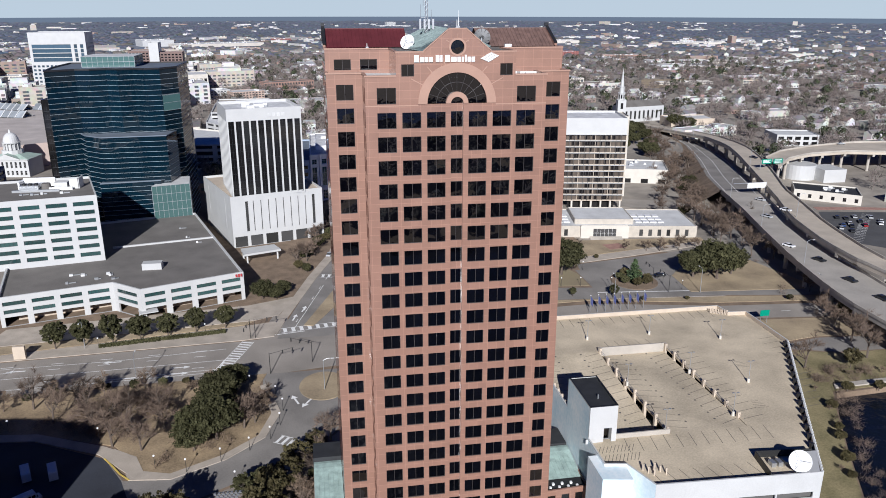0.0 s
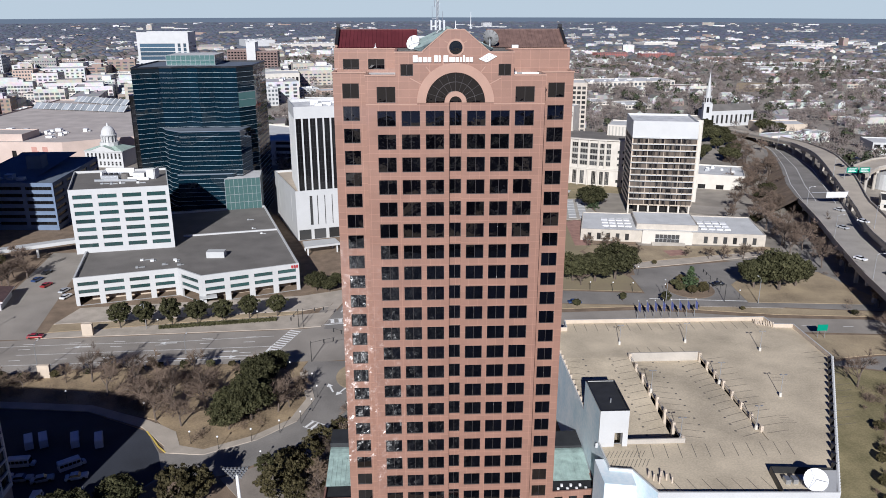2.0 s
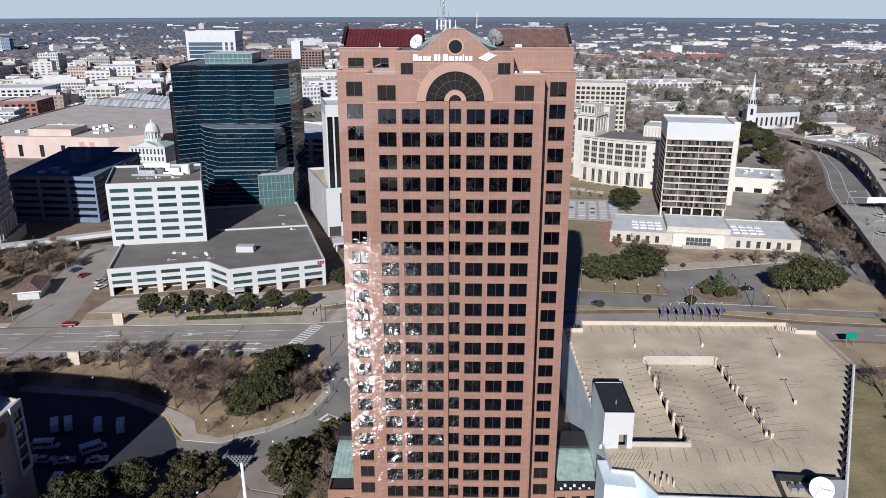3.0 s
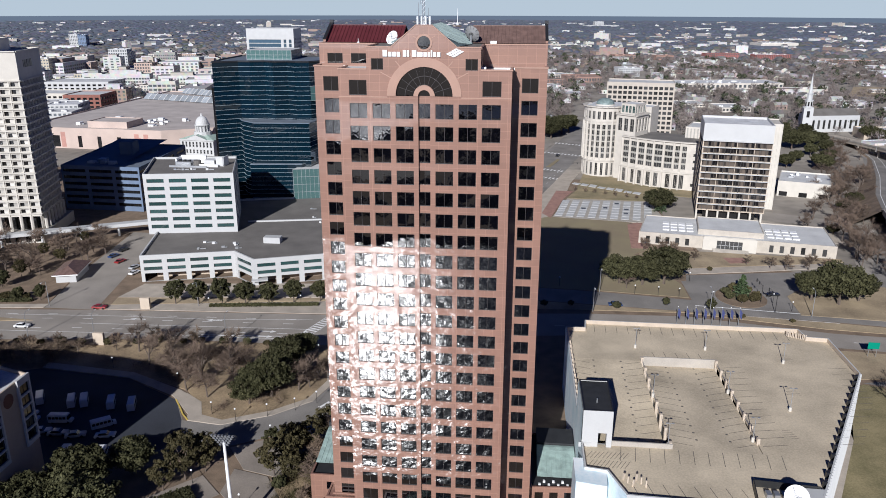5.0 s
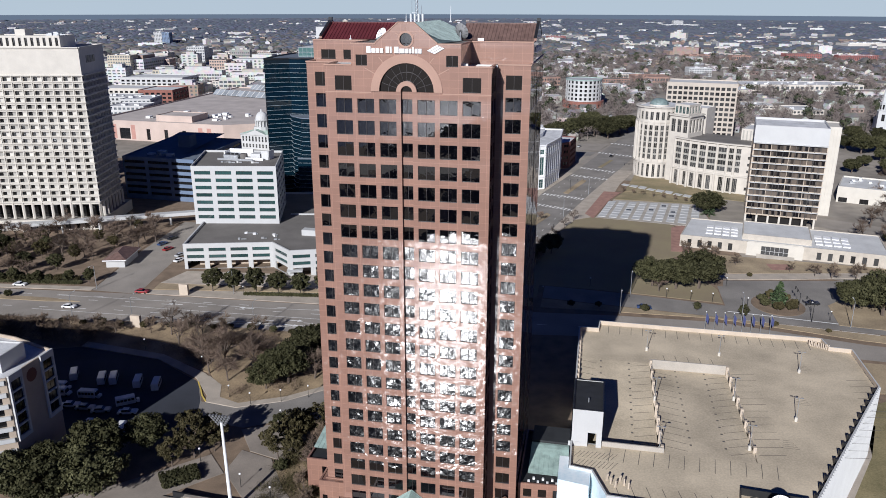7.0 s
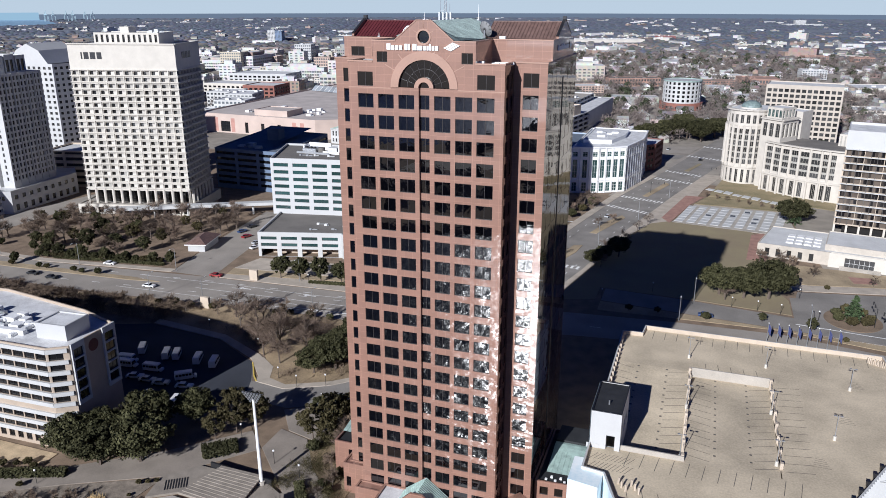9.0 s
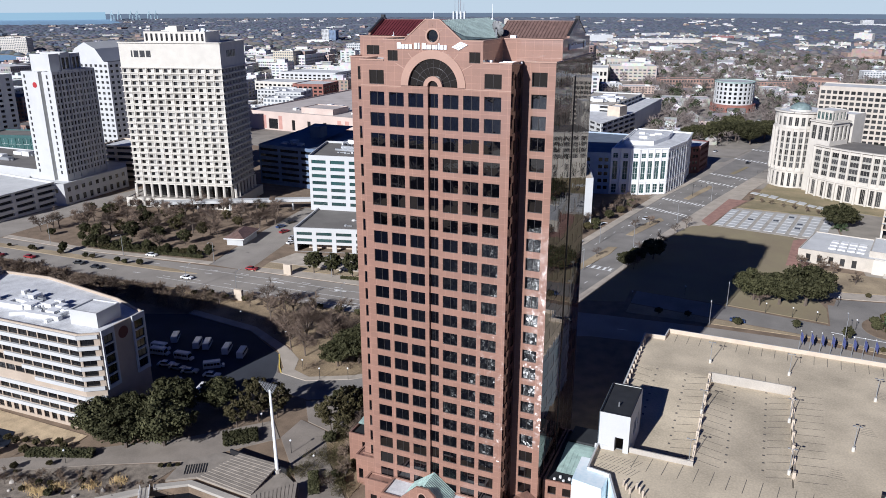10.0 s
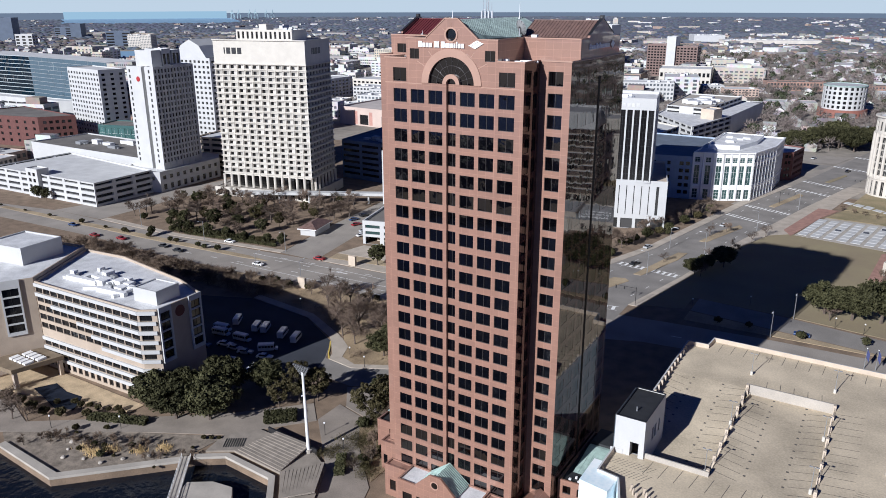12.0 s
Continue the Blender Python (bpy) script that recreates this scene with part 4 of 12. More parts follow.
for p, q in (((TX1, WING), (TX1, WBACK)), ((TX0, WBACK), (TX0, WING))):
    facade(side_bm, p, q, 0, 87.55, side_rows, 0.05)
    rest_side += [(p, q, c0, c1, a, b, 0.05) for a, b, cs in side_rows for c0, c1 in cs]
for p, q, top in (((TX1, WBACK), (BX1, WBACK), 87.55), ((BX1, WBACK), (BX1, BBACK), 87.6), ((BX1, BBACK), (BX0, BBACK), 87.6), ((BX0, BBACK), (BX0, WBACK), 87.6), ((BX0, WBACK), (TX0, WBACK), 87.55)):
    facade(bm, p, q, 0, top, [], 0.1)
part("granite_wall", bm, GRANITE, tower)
part("polished_side_wall", side_bm, SHADE_POLISHED, tower, "polished granite side wall with shade put into its colour")
joined_windows("side_glazing", rest_side, SIDE_GLASS)
# the recessed slot in the middle of the front
bm = bmesh.new()
srows = grid_rows(rows_all[:-1], [(0.0, SLOT[1] - SLOT[0])])
facade(bm, (SLOT[0], FRONT + 0.55), (SLOT[1], FRONT + 0.55), 0, ARCH_Z, srows, 0.1)
for x in SLOT:
    bm.faces.new([bm.verts.new(c) for c in ((x, FRONT, 0), (x, FRONT + 0.66, 0), (x, FRONT + 0.66, ARCH_Z), (x, FRONT, ARCH_Z))])
part("slot_wall", bm, GRANITE, tower)
fill((SLOT[0], FRONT + 0.55), (SLOT[1], FRONT + 0.55), srows, 0.1)
bm = bmesh.new()
for y in (127.5,):
    box(bm, TX1 - 0.3, y, 4, TX1 + 0.03, y + 0.95, 84.5)
part("side_slot", bm, mat("black_slot", (0.004, 0.004, 0.005), 0.6, var=0.2, spec=0.1), tower, "narrow matt black strip down the side wall")


def arc_band(bm, cx, cz, r0, r1, y0, y1, a0=0.0, a1=math.pi, n=32):
    for i in range(n):
        a, b = a0 + (a1 - a0) * i / n, a0 + (a1 - a0) * (i + 1) / n
        pts = [(cx + r * math.cos(t), y, cz + r * math.sin(t)) for t in (a, b) for r in (r0, r1) for y in (y0, y1)]
        v = [bm.verts.new(p) for p in pts]
        for f in ((0, 2, 6, 4), (2, 3, 7, 6), (0, 4, 5, 1)):
            bm.faces.new([v[k] for k in f])


# arch, its trim and the fan window
bm = bmesh.new()
arc_band(bm, CX, ARCH_Z, 4.4, 5.75, FRONT - 0.14, FRONT + 0.3)
part("arch_trim", bm, GRANITE_LIGHT, tower, "pale granite arch trim")
bm = bmesh.new()
arc_band(bm, CX, ARCH_Z, 0.93, 1.65, FRONT - 0.1, FRONT + 0.5, n=20)
part("small_arch_trim", bm, GRANITE_LIGHT, tower)
bm = bmesh.new()
for i in range(8):
    a, b = math.pi * i / 8, math.pi * (i + 1) / 8
    pts = [(CX + r * math.cos(t), FRONT + 0.36, ARCH_Z + r * math.sin(t)) for r, t in ((1.6, a), (3.0, a), (3.0, b), (1.6, b))]
    bm.faces.new([bm.verts.new(p) for p in pts])
    for j in range(4):
        t0, t1 = a + (b - a) * j / 4, a + (b - a) * (j + 1) / 4
        pts = [(CX + r * math.cos(t), FRONT + 0.36, ARCH_Z + r * math.sin(t)) for r, t in ((3.0, t0), (4.5, t0), (4.5, t1), (3.0, t1))]
        bm.faces.new([bm.verts.new(p) for p in pts])
part("fan_window", bm, TOWER_GLASS, tower)
bm = bmesh.new()
for i in range(1, 10):
    t = math.pi * i / 10
    d = Vector((math.cos(t), 0, math.sin(t)))
    beam(bm, Vector((CX, FRONT + 0.33, ARCH_Z)) + d * 1.6, Vector((CX, FRONT + 0.33, ARCH_Z)) + d * 4.45, 0.05, 0.05)
arc_band(bm, CX, ARCH_Z, 2.95, 3.03, FRONT + 0.29, FRONT + 0.36)
part("fan_mullions", bm, MULLION_DARK, tower)
bm = bmesh.new()
arc_band(bm, CX, ARCH_Z, 0.0, 0.95, FRONT + 0.5, FRONT + 0.55, n=16)
part("small_arch_pane", bm, TOWER_GLASS, tower)
bm = bmesh.new()
arc_band(bm, CX, 91.64, 0.98, 1.26, FRONT - 0.1, FRONT + 0.2, 0, 2 * math.pi, 36)
part("oculus_trim", bm, GRANITE_LIGHT, tower)
bm = bmesh.new()
arc_band(bm, CX, 91.64, 0.0, 1.0, FRONT + 0.28, FRONT + 0.3, 0, 2 * math.pi, 36)
part("oculus_pane", bm, TOWER_GLASS, tower)
# radiating joints and the string course
bm = bmesh.new()
for deg in (28, 50, 72, 108, 130, 152):
    t = radians(deg)
    d = Vector((math.cos(t), 0, math.sin(t)))
    beam(bm, Vector((CX, FRONT, ARCH_Z)) + d * 5.7, Vector((CX, FRONT, ARCH_Z)) + d * (7.6 if deg in (28, 152) else 6.8), 0.03, 0.12)
for deg in (30, 90, 150):
    t = radians(deg)
    d = Vector((math.cos(t), 0, math.sin(t)))
    beam(bm, Vector((CX, FRONT, 91.64)) + d * 1.2, Vector((CX, FRONT, 91.64)) + d * 1.9, 0.03, 0.1)
part("radiating_joint", bm, GRANITE_LIGHT, tower)["kind"] = "stuff"
bm = bmesh.new()
box(bm, BX0 - 0.02, FRONT - 0.04, 83.42, 15.2, FRONT + 0.05, 83.58)
part("string_course", bm, GRANITE_LIGHT, tower)
bm = bmesh.new()
box(bm, 26.65, FRONT - 0.04, 83.42, BX1 + 0.02, FRONT + 0.05, 83.58)
part("string_course", bm, GRANITE_LIGHT, tower)
bm = bmesh.new()
for x0, y0, x1, y1, z in ((TX0 - 0.12, WING - 0.12, BX0, WING + 0.35, 87.55), (BX1, WING - 0.12, TX1 + 0.12, WING + 0.35, 87.55), (TX1 - 0.3, WING + 0.35, TX1 + 0.12, WBACK, 87.55), (TX0 - 0.12, WING + 0.35, TX0 + 0.3, WBACK, 87.55), (BX0 - 0.1, FRONT - 0.1, 12.05, FRONT + 0.35, 87.6), (29.55, FRONT - 0.1, BX1 + 0.1, FRONT + 0.35, 87.6), (BX1 - 0.35, FRONT + 0.35, BX1 + 0.1, WING - 0.12, 87.6), (BX0 - 0.1, FRONT + 0.35, BX0 + 0.35, WING - 0.12, 87.6)):
    bm = bmesh.new()
    box(bm, x0, y0, z, x1, y1, z + 0.22)
    part("parapet_coping", bm, GRANITE_LIGHT, tower)
# roof terraces and attic
bm = bmesh.new()
sheet(bm, [(TX0 + 0.3, WING + 0.35), (TX1 - 0.3, WING + 0.35), (TX1 - 0.3, WBACK), (TX0 + 0.3, WBACK)], 87.35)
sheet(bm, [(BX0 + 0.35, FRONT + 0.35), (BX1 - 0.35, FRONT + 0.35), (BX1 - 0.35, WING + 0.35), (BX0 + 0.35, WING + 0.35)], 87.352)
sheet(bm, [(BX0, WBACK), (BX1, WBACK), (BX1, BBACK), (BX0, BBACK)], 87.352)
part("roof_terrace", bm, ROOF_LIGHT, tower)
AF, AB, AZ = 118.6, 137.4, 90.95
bm = bmesh.new()
lrow = [(87.85, 89.45, [(1.35, 3.9), (5.3, 7.9)])]
facade(bm, (TX0 + 0.02, AF), (12.05, AF), 87.3, AZ, lrow, 0.2)
facade(bm, (29.55, AF), (TX1 - 0.02, AF), 87.3, AZ, [], 0.2)
facade(bm, (TX1 - 0.02, AF), (TX1 - 0.02, AB), 87.3, AZ, [], 0.2)
facade(bm, (TX0 + 0.02, AB), (TX0 + 0.02, AF), 87.3, AZ, [], 0.2)
facade(bm, (TX1 - 0.02, AB), (TX0 + 0.02, AB), 87.3, AZ, [], 0.2)
facade(bm, (29.55, FRONT), (29.55, AF), 87.3, 91.0, [], 0.2)
facade(bm, (12.05, AF), (12.05, FRONT), 87.3, 91.0, [], 0.2)
part("attic_wall", bm, GRANITE, tower)
fill((TX0 + 0.02, AF), (12.05, AF), lrow, 0.2)
bm = bmesh.new()
sheet(bm, [(TX0, AF), (TX1, AF), (TX1, AB), (TX0, AB)], 90.9)
sheet(bm, [(12.05, FRONT + 0.1), (16.0, FRONT + 0.1), (16.0, AF), (12.05, AF)], 90.9)
sheet(bm, [(25.84, FRONT + 0.1), (29.55, FRONT + 0.1), (29.55, AF), (25.84, AF)], 90.9)
part("attic_roof", bm, ROOF_GREY, tower)
bm = bmesh.new()
for x0, y0, x1, y1 in ((TX0, AF - 0.1, 12.0, AF + 0.3), (29.6, AF - 0.1, TX1, AF + 0.3), (TX1 - 0.3, AF + 0.3, TX1 + 0.06, 122.4), (TX0 - 0.06, AF + 0.3, TX0 + 0.3, 122.4), (12.0, FRONT - 0.08, 16.1, FRONT + 0.3), (25.75, FRONT - 0.08, 29.6, FRONT + 0.3), (29.3, FRONT + 0.3, 29.65, AF - 0.1), (11.95, FRONT + 0.3, 12.3, AF - 0.1)):
    box(bm, x0, y0, 90.9, x1, y1, 91.1)
for p, q in (((16.0, FRONT + 0.1, 91.12), (19.65, FRONT + 0.1, 94.15)), ((19.6, FRONT + 0.1, 94.18), (22.25, FRONT + 0.1, 94.18)), ((22.2, FRONT + 0.1, 94.15), (25.84, FRONT + 0.1, 91.12))):
    beam(bm, p, q, 0.4, 0.14)
part("attic_coping", bm, GRANITE_LIGHT, tower)
# pitched metal roofs with standing seams and gable ends
RY, RZ = 127.7, 93.65


def pitched(x0, x1, m, name):
    bm = bmesh.new()
    for ya in (122.4, 133.0):
        bm.faces.new([bm.verts.new(c) for c in ((x0, ya, 91.0), (x1, ya, 91.0), (x1, RY, RZ), (x0, RY, RZ))])
    part(name, bm, m, tower)
    bm = bmesh.new()
    box(bm, x0, RY - 0.15, RZ - 0.05, x1, RY + 0.15, RZ + 0.1)
    part("ridge_cap", bm, m, tower)
    n = int((x1 - x0) / 0.6)
    for ya in (122.4, 133.0):
        bm = bmesh.new()
        beam(bm, (0, ya, 91.05), (0, RY, RZ + 0.05), 0.06, 0.1)
        me = mesh_of("roof_seam", bm, m)
        for i in range(n + 1):
            ob = attach(new("roof_seam", me), tower)
            ob.matrix_basis = pose(x0 + (x1 - x0) * i / n, 0, 0)


pitched(TX0 + 0.25, 15.5, MAROON, "maroon_roof")
pitched(27.2, TX1 - 0.25, BROWN_ROOF, "brown_roof")
bm = bmesh.new()
for x0, x1 in ((14.4, CX), (27.44, CX)):
    a = [(x0, 118.7, 91.0), (x1, FRONT + 0.4, 93.95), (x1, 136, 93.95), (x0, 136, 91.0)]
    bm.faces.new([bm.verts.new(c) for c in a])
    low = (16.0 if x0 < CX else 25.84)
    bm.faces.new([bm.verts.new(c) for c in ((low, FRONT + 0.3, 91.05), (x1, FRONT + 0.3, 93.95), (x0, 118.7, 91.0))])
    for i in range(1, 40):
        y = FRONT + 0.6 + i * 0.66
        t = 1.0 if y > 118.7 else (0.76 + 0.24 * (y - FRONT) / 9.6)
        xe = x1 + (x0 - x1) * t
        beam(bm, (xe, y, 93.95 - 2.95 * t + 0.04), (x1, y, 93.99), 0.06, 0.09)
part("copper_roof", bm, COPPER_DARK, tower, "weathered grey-green copper roof")
for x in (TX0 + 0.1, TX1 - 0.1):
    bm = bmesh.new()
    v = [(x + s, y, z) for s in (-0.2, 0.2) for y, z in ((121.9, 90.9), (122.2, 91.5), (RY, 94.1), (133.2, 91.5), (133.5, 90.9))]
    vv = [bm.verts.new(c) for c in v]
    bm.faces.new(vv[:5])
    bm.faces.new(vv[5:][::-1])
    for i in range(5):
        j = (i + 1) % 5
        bm.faces.new((vv[i], vv[j], vv[j + 5], vv[i + 5]))
    part("gable_end", bm, GRANITE, tower)
    bm = bmesh.new()
    beam(bm, (x, 122.0, 91.55), (x, RY, 94.18), 0.5, 0.12)
    beam(bm, (x, RY, 94.18), (x, 133.4, 91.55), 0.5, 0.12)
    box(bm, x - 0.3, RY - 0.35, 94.0, x + 0.3, RY + 0.35, 94.55)
    part("gable_coping", bm, DARK_FRAME, tower)


# sign: plain white shapes
def sign_bars(th, x0, x1, z0, z1, y, words):
    total = sum(sum(w) + 0.18 * len(w) + 0.35 for w in words)
    k = (x1 - x0) / total
    x = x0
    for w in words:
        for i, wd in enumerate(w):
            bm = bmesh.new()
            tall = z1 if i == 0 or (wd < 0.4) else z0 + (z1 - z0) * 0.72
            box(bm, x, y - 0.18, z0, x + wd * k, y, tall)
            part("sign_block", bm, WHITE_PAINT, th)
            x += (wd + 0.18) * k
        x += 0.35 * k


sign = thing("sign", (20.9, FRONT - 0.1, 89.6), "white raised sign of plain blocks on pink granite", "sign")
sign_bars(sign, 14.65, 23.85, 89.6, 90.55, FRONT - 0.02, ((0.85, 0.65, 0.65, 0.65), (0.65, 0.35), (0.85, 1.0, 0.6, 0.4, 0.3, 0.55, 0.6)))
for i in range(3):
    for s, m in ((0, 0.0), (1, 0.05)):
        bm = bmesh.new()
        x0, z0 = 24.25 + i * 0.42 + s * 0.72, 90.02 - i * 0.17 + s * 0.42
        v = [bm.verts.new((x, y, z)) for y in (FRONT - 0.16, FRONT - 0.02) for x, z in ((x0, z0), (x0 + 0.55 + 0.28, z0 + 0.42), (x0 + 1.2, z0 + 0.3), (x0 + 0.38, z0 - 0.13))]
        for f in ((0, 1, 2, 3), (0, 4, 5, 1), (1, 5, 6, 2), (2, 6, 7, 3), (3, 7, 4, 0)):
            bm.faces.new([v[k] for k in f])
        part("sign_shape", bm, WHITE_PAINT, sign)
sign2 = thing("sign", (TX1 + 0.1, 128, 89.5), "white raised sign of plain blocks on the side wall", "sign")
for i in range(13):
    bm = bmesh.new()
    box(bm, TX1, 122.2 + i * 0.75, 89.2, TX1 + 0.15, 122.75 + i * 0.75, 90.1 if i in (0, 4, 6) else 89.85)
    part("sign_block", bm, WHITE_PAINT, sign2)
bm = bmesh.new()
v = [bm.verts.new((TX1 + 0.12, y, z)) for y, z in ((132.3, 89.6), (133.3, 90.4), (134.4, 89.7), (133.4, 88.9))]
bm.faces.new(v)
part("sign_shape", bm, WHITE_PAINT, sign2)


def dish(at, r, aim, m, label, ribs=False, leg=1.0):
    th = thing("satellite_dish", at, label, "dish")
    q = Vector(aim).to_track_quat("Z", "Y").to_matrix()
    bm = bmesh.new()
    rings = []
    for i in range(6):
        rr = r * i / 5
        rings.append([bm.verts.new(Vector(at) + q @ Vector((rr * math.cos(2 * math.pi * k / 24), rr * math.sin(2 * math.pi * k / 24), 0.28 * rr * rr / r))) for k in range(24)] if i else [bm.verts.new(Vector(at))])
    for k in range(24):
        j = (k + 1) % 24
        bm.faces.new((rings[0][0], rings[1][k], rings[1][j]))
        for i in range(1, 5):
            bm.faces.new((rings[i][k], rings[i + 1][k], rings[i + 1][j], rings[i][j]))
    part("bowl", bm, m, th)
    f = Vector(at) + q @ Vector((0, 0, r * 0.75))
    for k in (0, 8, 16):
        bm = bmesh.new()
        tube(bm, Vector(at) + q @ Vector((r * 0.95 * math.cos(2 * math.pi * k / 24), r * 0.95 * math.sin(2 * math.pi * k / 24), r * 0.26)), f, 0.04, 0.04, 5)
        part("feed_arm", bm, STEEL, th)
    bm = bmesh.new()
    tube(bm, (at[0], at[1], at[2] - r - leg), Vector(at), 0.16, 0.12, 8)
    part("mount", bm, STEEL, th)
    if ribs:
        bm = bmesh.new()
        for k in range(12):
            a = 2 * math.pi * k / 12
            tube(bm, Vector(at) - q @ Vector((0, 0, 0.05)), Vector(at) + q @ Vector((r * math.cos(a), r * math.sin(a), 0.25 * r)), 0.05, 0.04, 4)
        part("ribs", bm, BLACK_METAL, th)
    return th


MESH_GREY = mat("grey_mesh", (0.22, 0.22, 0.22), 0.7, var=0.2, scale=2)
dish((14.9, 117.4, 91.9), 1.15, (-0.55, -0.8, 0.45), WHITE_PAINT, "white satellite dish on the tower roof", leg=0.0)
dish((27.2, 121.6, 92.4), 1.35, (0.45, 0.8, 0.35), MESH_GREY, "grey mesh satellite dish on the tower roof", True, 0.0)
# mast with aerials
mast = thing("antenna_mast", (18.9, 125.5, 93), "thin steel lattice mast with aerials on the tower roof", "antenna")
bm = bmesh.new()
for dx, dy in ((-0.25, -0.25), (0.25, -0.25), (0, 0.3)):
    tube(bm, (18.9 + dx, 125.5 + dy, 92.5), (18.9 + dx * 0.5, 125.5 + dy * 0.5, 101), 0.06, 0.05, 5)
for i in range(10):
    z = 93 + i * 0.8
    tube(bm, (18.6, 125.3, z), (19.2, 125.3, z + 0.8), 0.03, 0.03, 4)
part("lattice", bm, STEEL, mast)
for dx, z, l in ((-0.9, 95, 2.4), (0.8, 94.6, 2.0), (-0.5, 97.2, 1.6), (0.6, 98.3, 1.8)):
    bm = bmesh.new()
    tube(bm, (18.9 + dx, 125.4, z), (18.9 + dx, 125.4, z + l), 0.05, 0.03, 5)
    tube(bm, (18.9, 125.4, z + 0.4), (18.9 + dx, 125.4, z + 0.4), 0.04, 0.04, 4)
    part("aerial", bm, STEEL, mast)
for i in range(4):
    bm = bmesh.new()
    box(bm, 17.7 + i * 0.7, 125.0, 93.6, 18.0 + i * 0.7, 125.25, 95.2)
    part("panel_antenna", bm, STEEL, mast)
for x, y, z, h in ((20.9, 109.6, 94.2, 1.2), (24.5, 127, 93.9, 2.6), (8.8, 119.2, 91.1, 0.7)):
    th = thing("whip_antenna", (x, y, z), "slim white whip aerial on the tower roof", "antenna")
    bm = bmesh.new()
    tube(bm, (x, y, z - 0.1), (x, y, z + h), 0.07, 0.03, 6)
    part("rod", bm, WHITE_PAINT, th)
    bm = bmesh.new()
    box(bm, x - 0.2, y - 0.2, z - 0.1, x + 0.2, y + 0.2, z + 0.15)
    part("foot", bm, STEEL, th)
for x, y, z, w, d, h in ((31.0, 119.6, 91.05, 1.0, 0.7, 0.45), (29.9, 111.5, 87.4, 0.7, 0.7, 0.6), (33, 113.5, 87.4, 3.2, 0.25, 0.35), (32.2, 111.2, 87.4, 1.2, 0.5, 0.4)):
    th = thing("roof_unit", (x, y, z), "small pale metal roof unit", "roof unit")
    bm = bmesh.new()
    box(bm, x - w / 2, y - d / 2, z, x + w / 2, y + d / 2, z + h)
    bmesh.ops.bevel(bm, geom=bm.edges[:], offset=0.04, segments=1)
    part("casing", bm, WHITE_PAINT, th)

# stepped base, portico and side annexes
bm = bmesh.new()
base_rows = [(1.5, 3.8, spaced(2, 3.4, 1.0, 0.5)), (5.2, 7.3, [(1.9, 3.0)])]


def lump(th, poly, z0, z1, rows=None, m=BRICK, roof=ROOF_BLACK, parapet=0.5, glass_m=TOWER_GLASS):
    faces = {0: (rows, dict(lights=1, glass_m=glass_m))} if rows else {}
    return shell(th, poly, z0, z1, m, roof, faces, 0.2, parapet, "base_wall", "base_roof")


lump(tower, [(-3.3, 118), (2.28, 118), (2.28, 139), (-3.3, 139)], 0, 8.6, [(5.2, 7.0, [(3.2, 4.6)]), (1.4, 3.6, [(3.2, 4.6)])][::-1], GRANITE)
lump(tower, [(0.95, 113.4), (7.58, 113.4), (7.58, 114.98), (2.29, 114.98), (2.29, 117.98), (0.95, 117.98)], 0, 7.0, [(1.5, 3.8, [(0.6, 1.6), (4.0, 5.6)])], GRANITE, GRANITE, 0.2)
lump(tower, [(6.9, 106.5), (12.2, 106.5), (12.2, 109.08), (6.9, 109.08)], 0, 7.2, [(1.5, 3.9, [(1.2, 2.6), (3.4, 4.8)])], GRANITE, GRANITE, 0.25)
lump(tower, [(12.2, 103.3), (29.8, 103.3), (29.8, 109.08), (12.2, 109.08)], 0, 7.5, [(1.2, 5.0, spaced(5, 17.6, 2.2, 1.2))], GRANITE, ROOF_WHITE, 0.35)
lump(tower, [(29.8, 106.5), (35.0, 106.5), (35.0, 109.08), (29.8, 109.08)], 0, 7.2, [(1.5, 3.9, [(0.6, 2.0), (2.8, 4.2)])], GRANITE, GRANITE, 0.25)
bm = bmesh.new()
vv = [bm.verts.new(c) for c in ((16.4, 103.25, 7.3), (25.5, 103.25, 7.3), (25.5, 103.25, 7.7), (22.2, 103.25, 10.9), (19.7, 103.25, 10.9), (16.4, 103.25, 7.7), (16.4, 103.7, 7.3), (25.5, 103.7, 7.3), (25.5, 103.7, 7.7), (22.2, 103.7, 10.9), (19.7, 103.7, 10.9), (16.4, 103.7, 7.7))]
bm.faces.new(vv[:6])
bm.faces.new(vv[6:][::-1])
for i in range(6):
    j = (i + 1) % 6
    bm.faces.new((vv[i], vv[j], vv[j + 6], vv[i + 6]))
part("portico_gable", bm, GRANITE, tower)
bm = bmesh.new()
arc_band(bm, CX, 9.0, 0.7, 0.95, 103.15, 103.3, 0, 2 * math.pi, 24)
part("portico_oculus_trim", bm, GRANITE_LIGHT, tower)
bm = bmesh.new()
arc_band(bm, CX, 9.0, 0, 0.7, 103.22, 103.245, 0, 2 * math.pi, 24)
part("portico_oculus_pane", bm, TOWER_GLASS, tower)
bm = bmesh.new()
for x0 in (16.5, 25.4):
    bm = bmesh.new()
    bm.faces.new([bm.verts.new(c) for c in ((x0, 103.7, 7.35), (x0, 109.05, 7.35), (CX, 109.05, 10.75), (CX, 103.7, 10.75))])
    part("portico_roof", bm, COPPER, tower, "green copper gable roof")
    for i in range(11):
        y = 103.9 + i * 0.5
        bm = bmesh.new()
        beam(bm, (x0, y, 7.4), (CX, y, 10.8), 0.06, 0.09)
        part("standing_seam", bm, COPPER, tower)
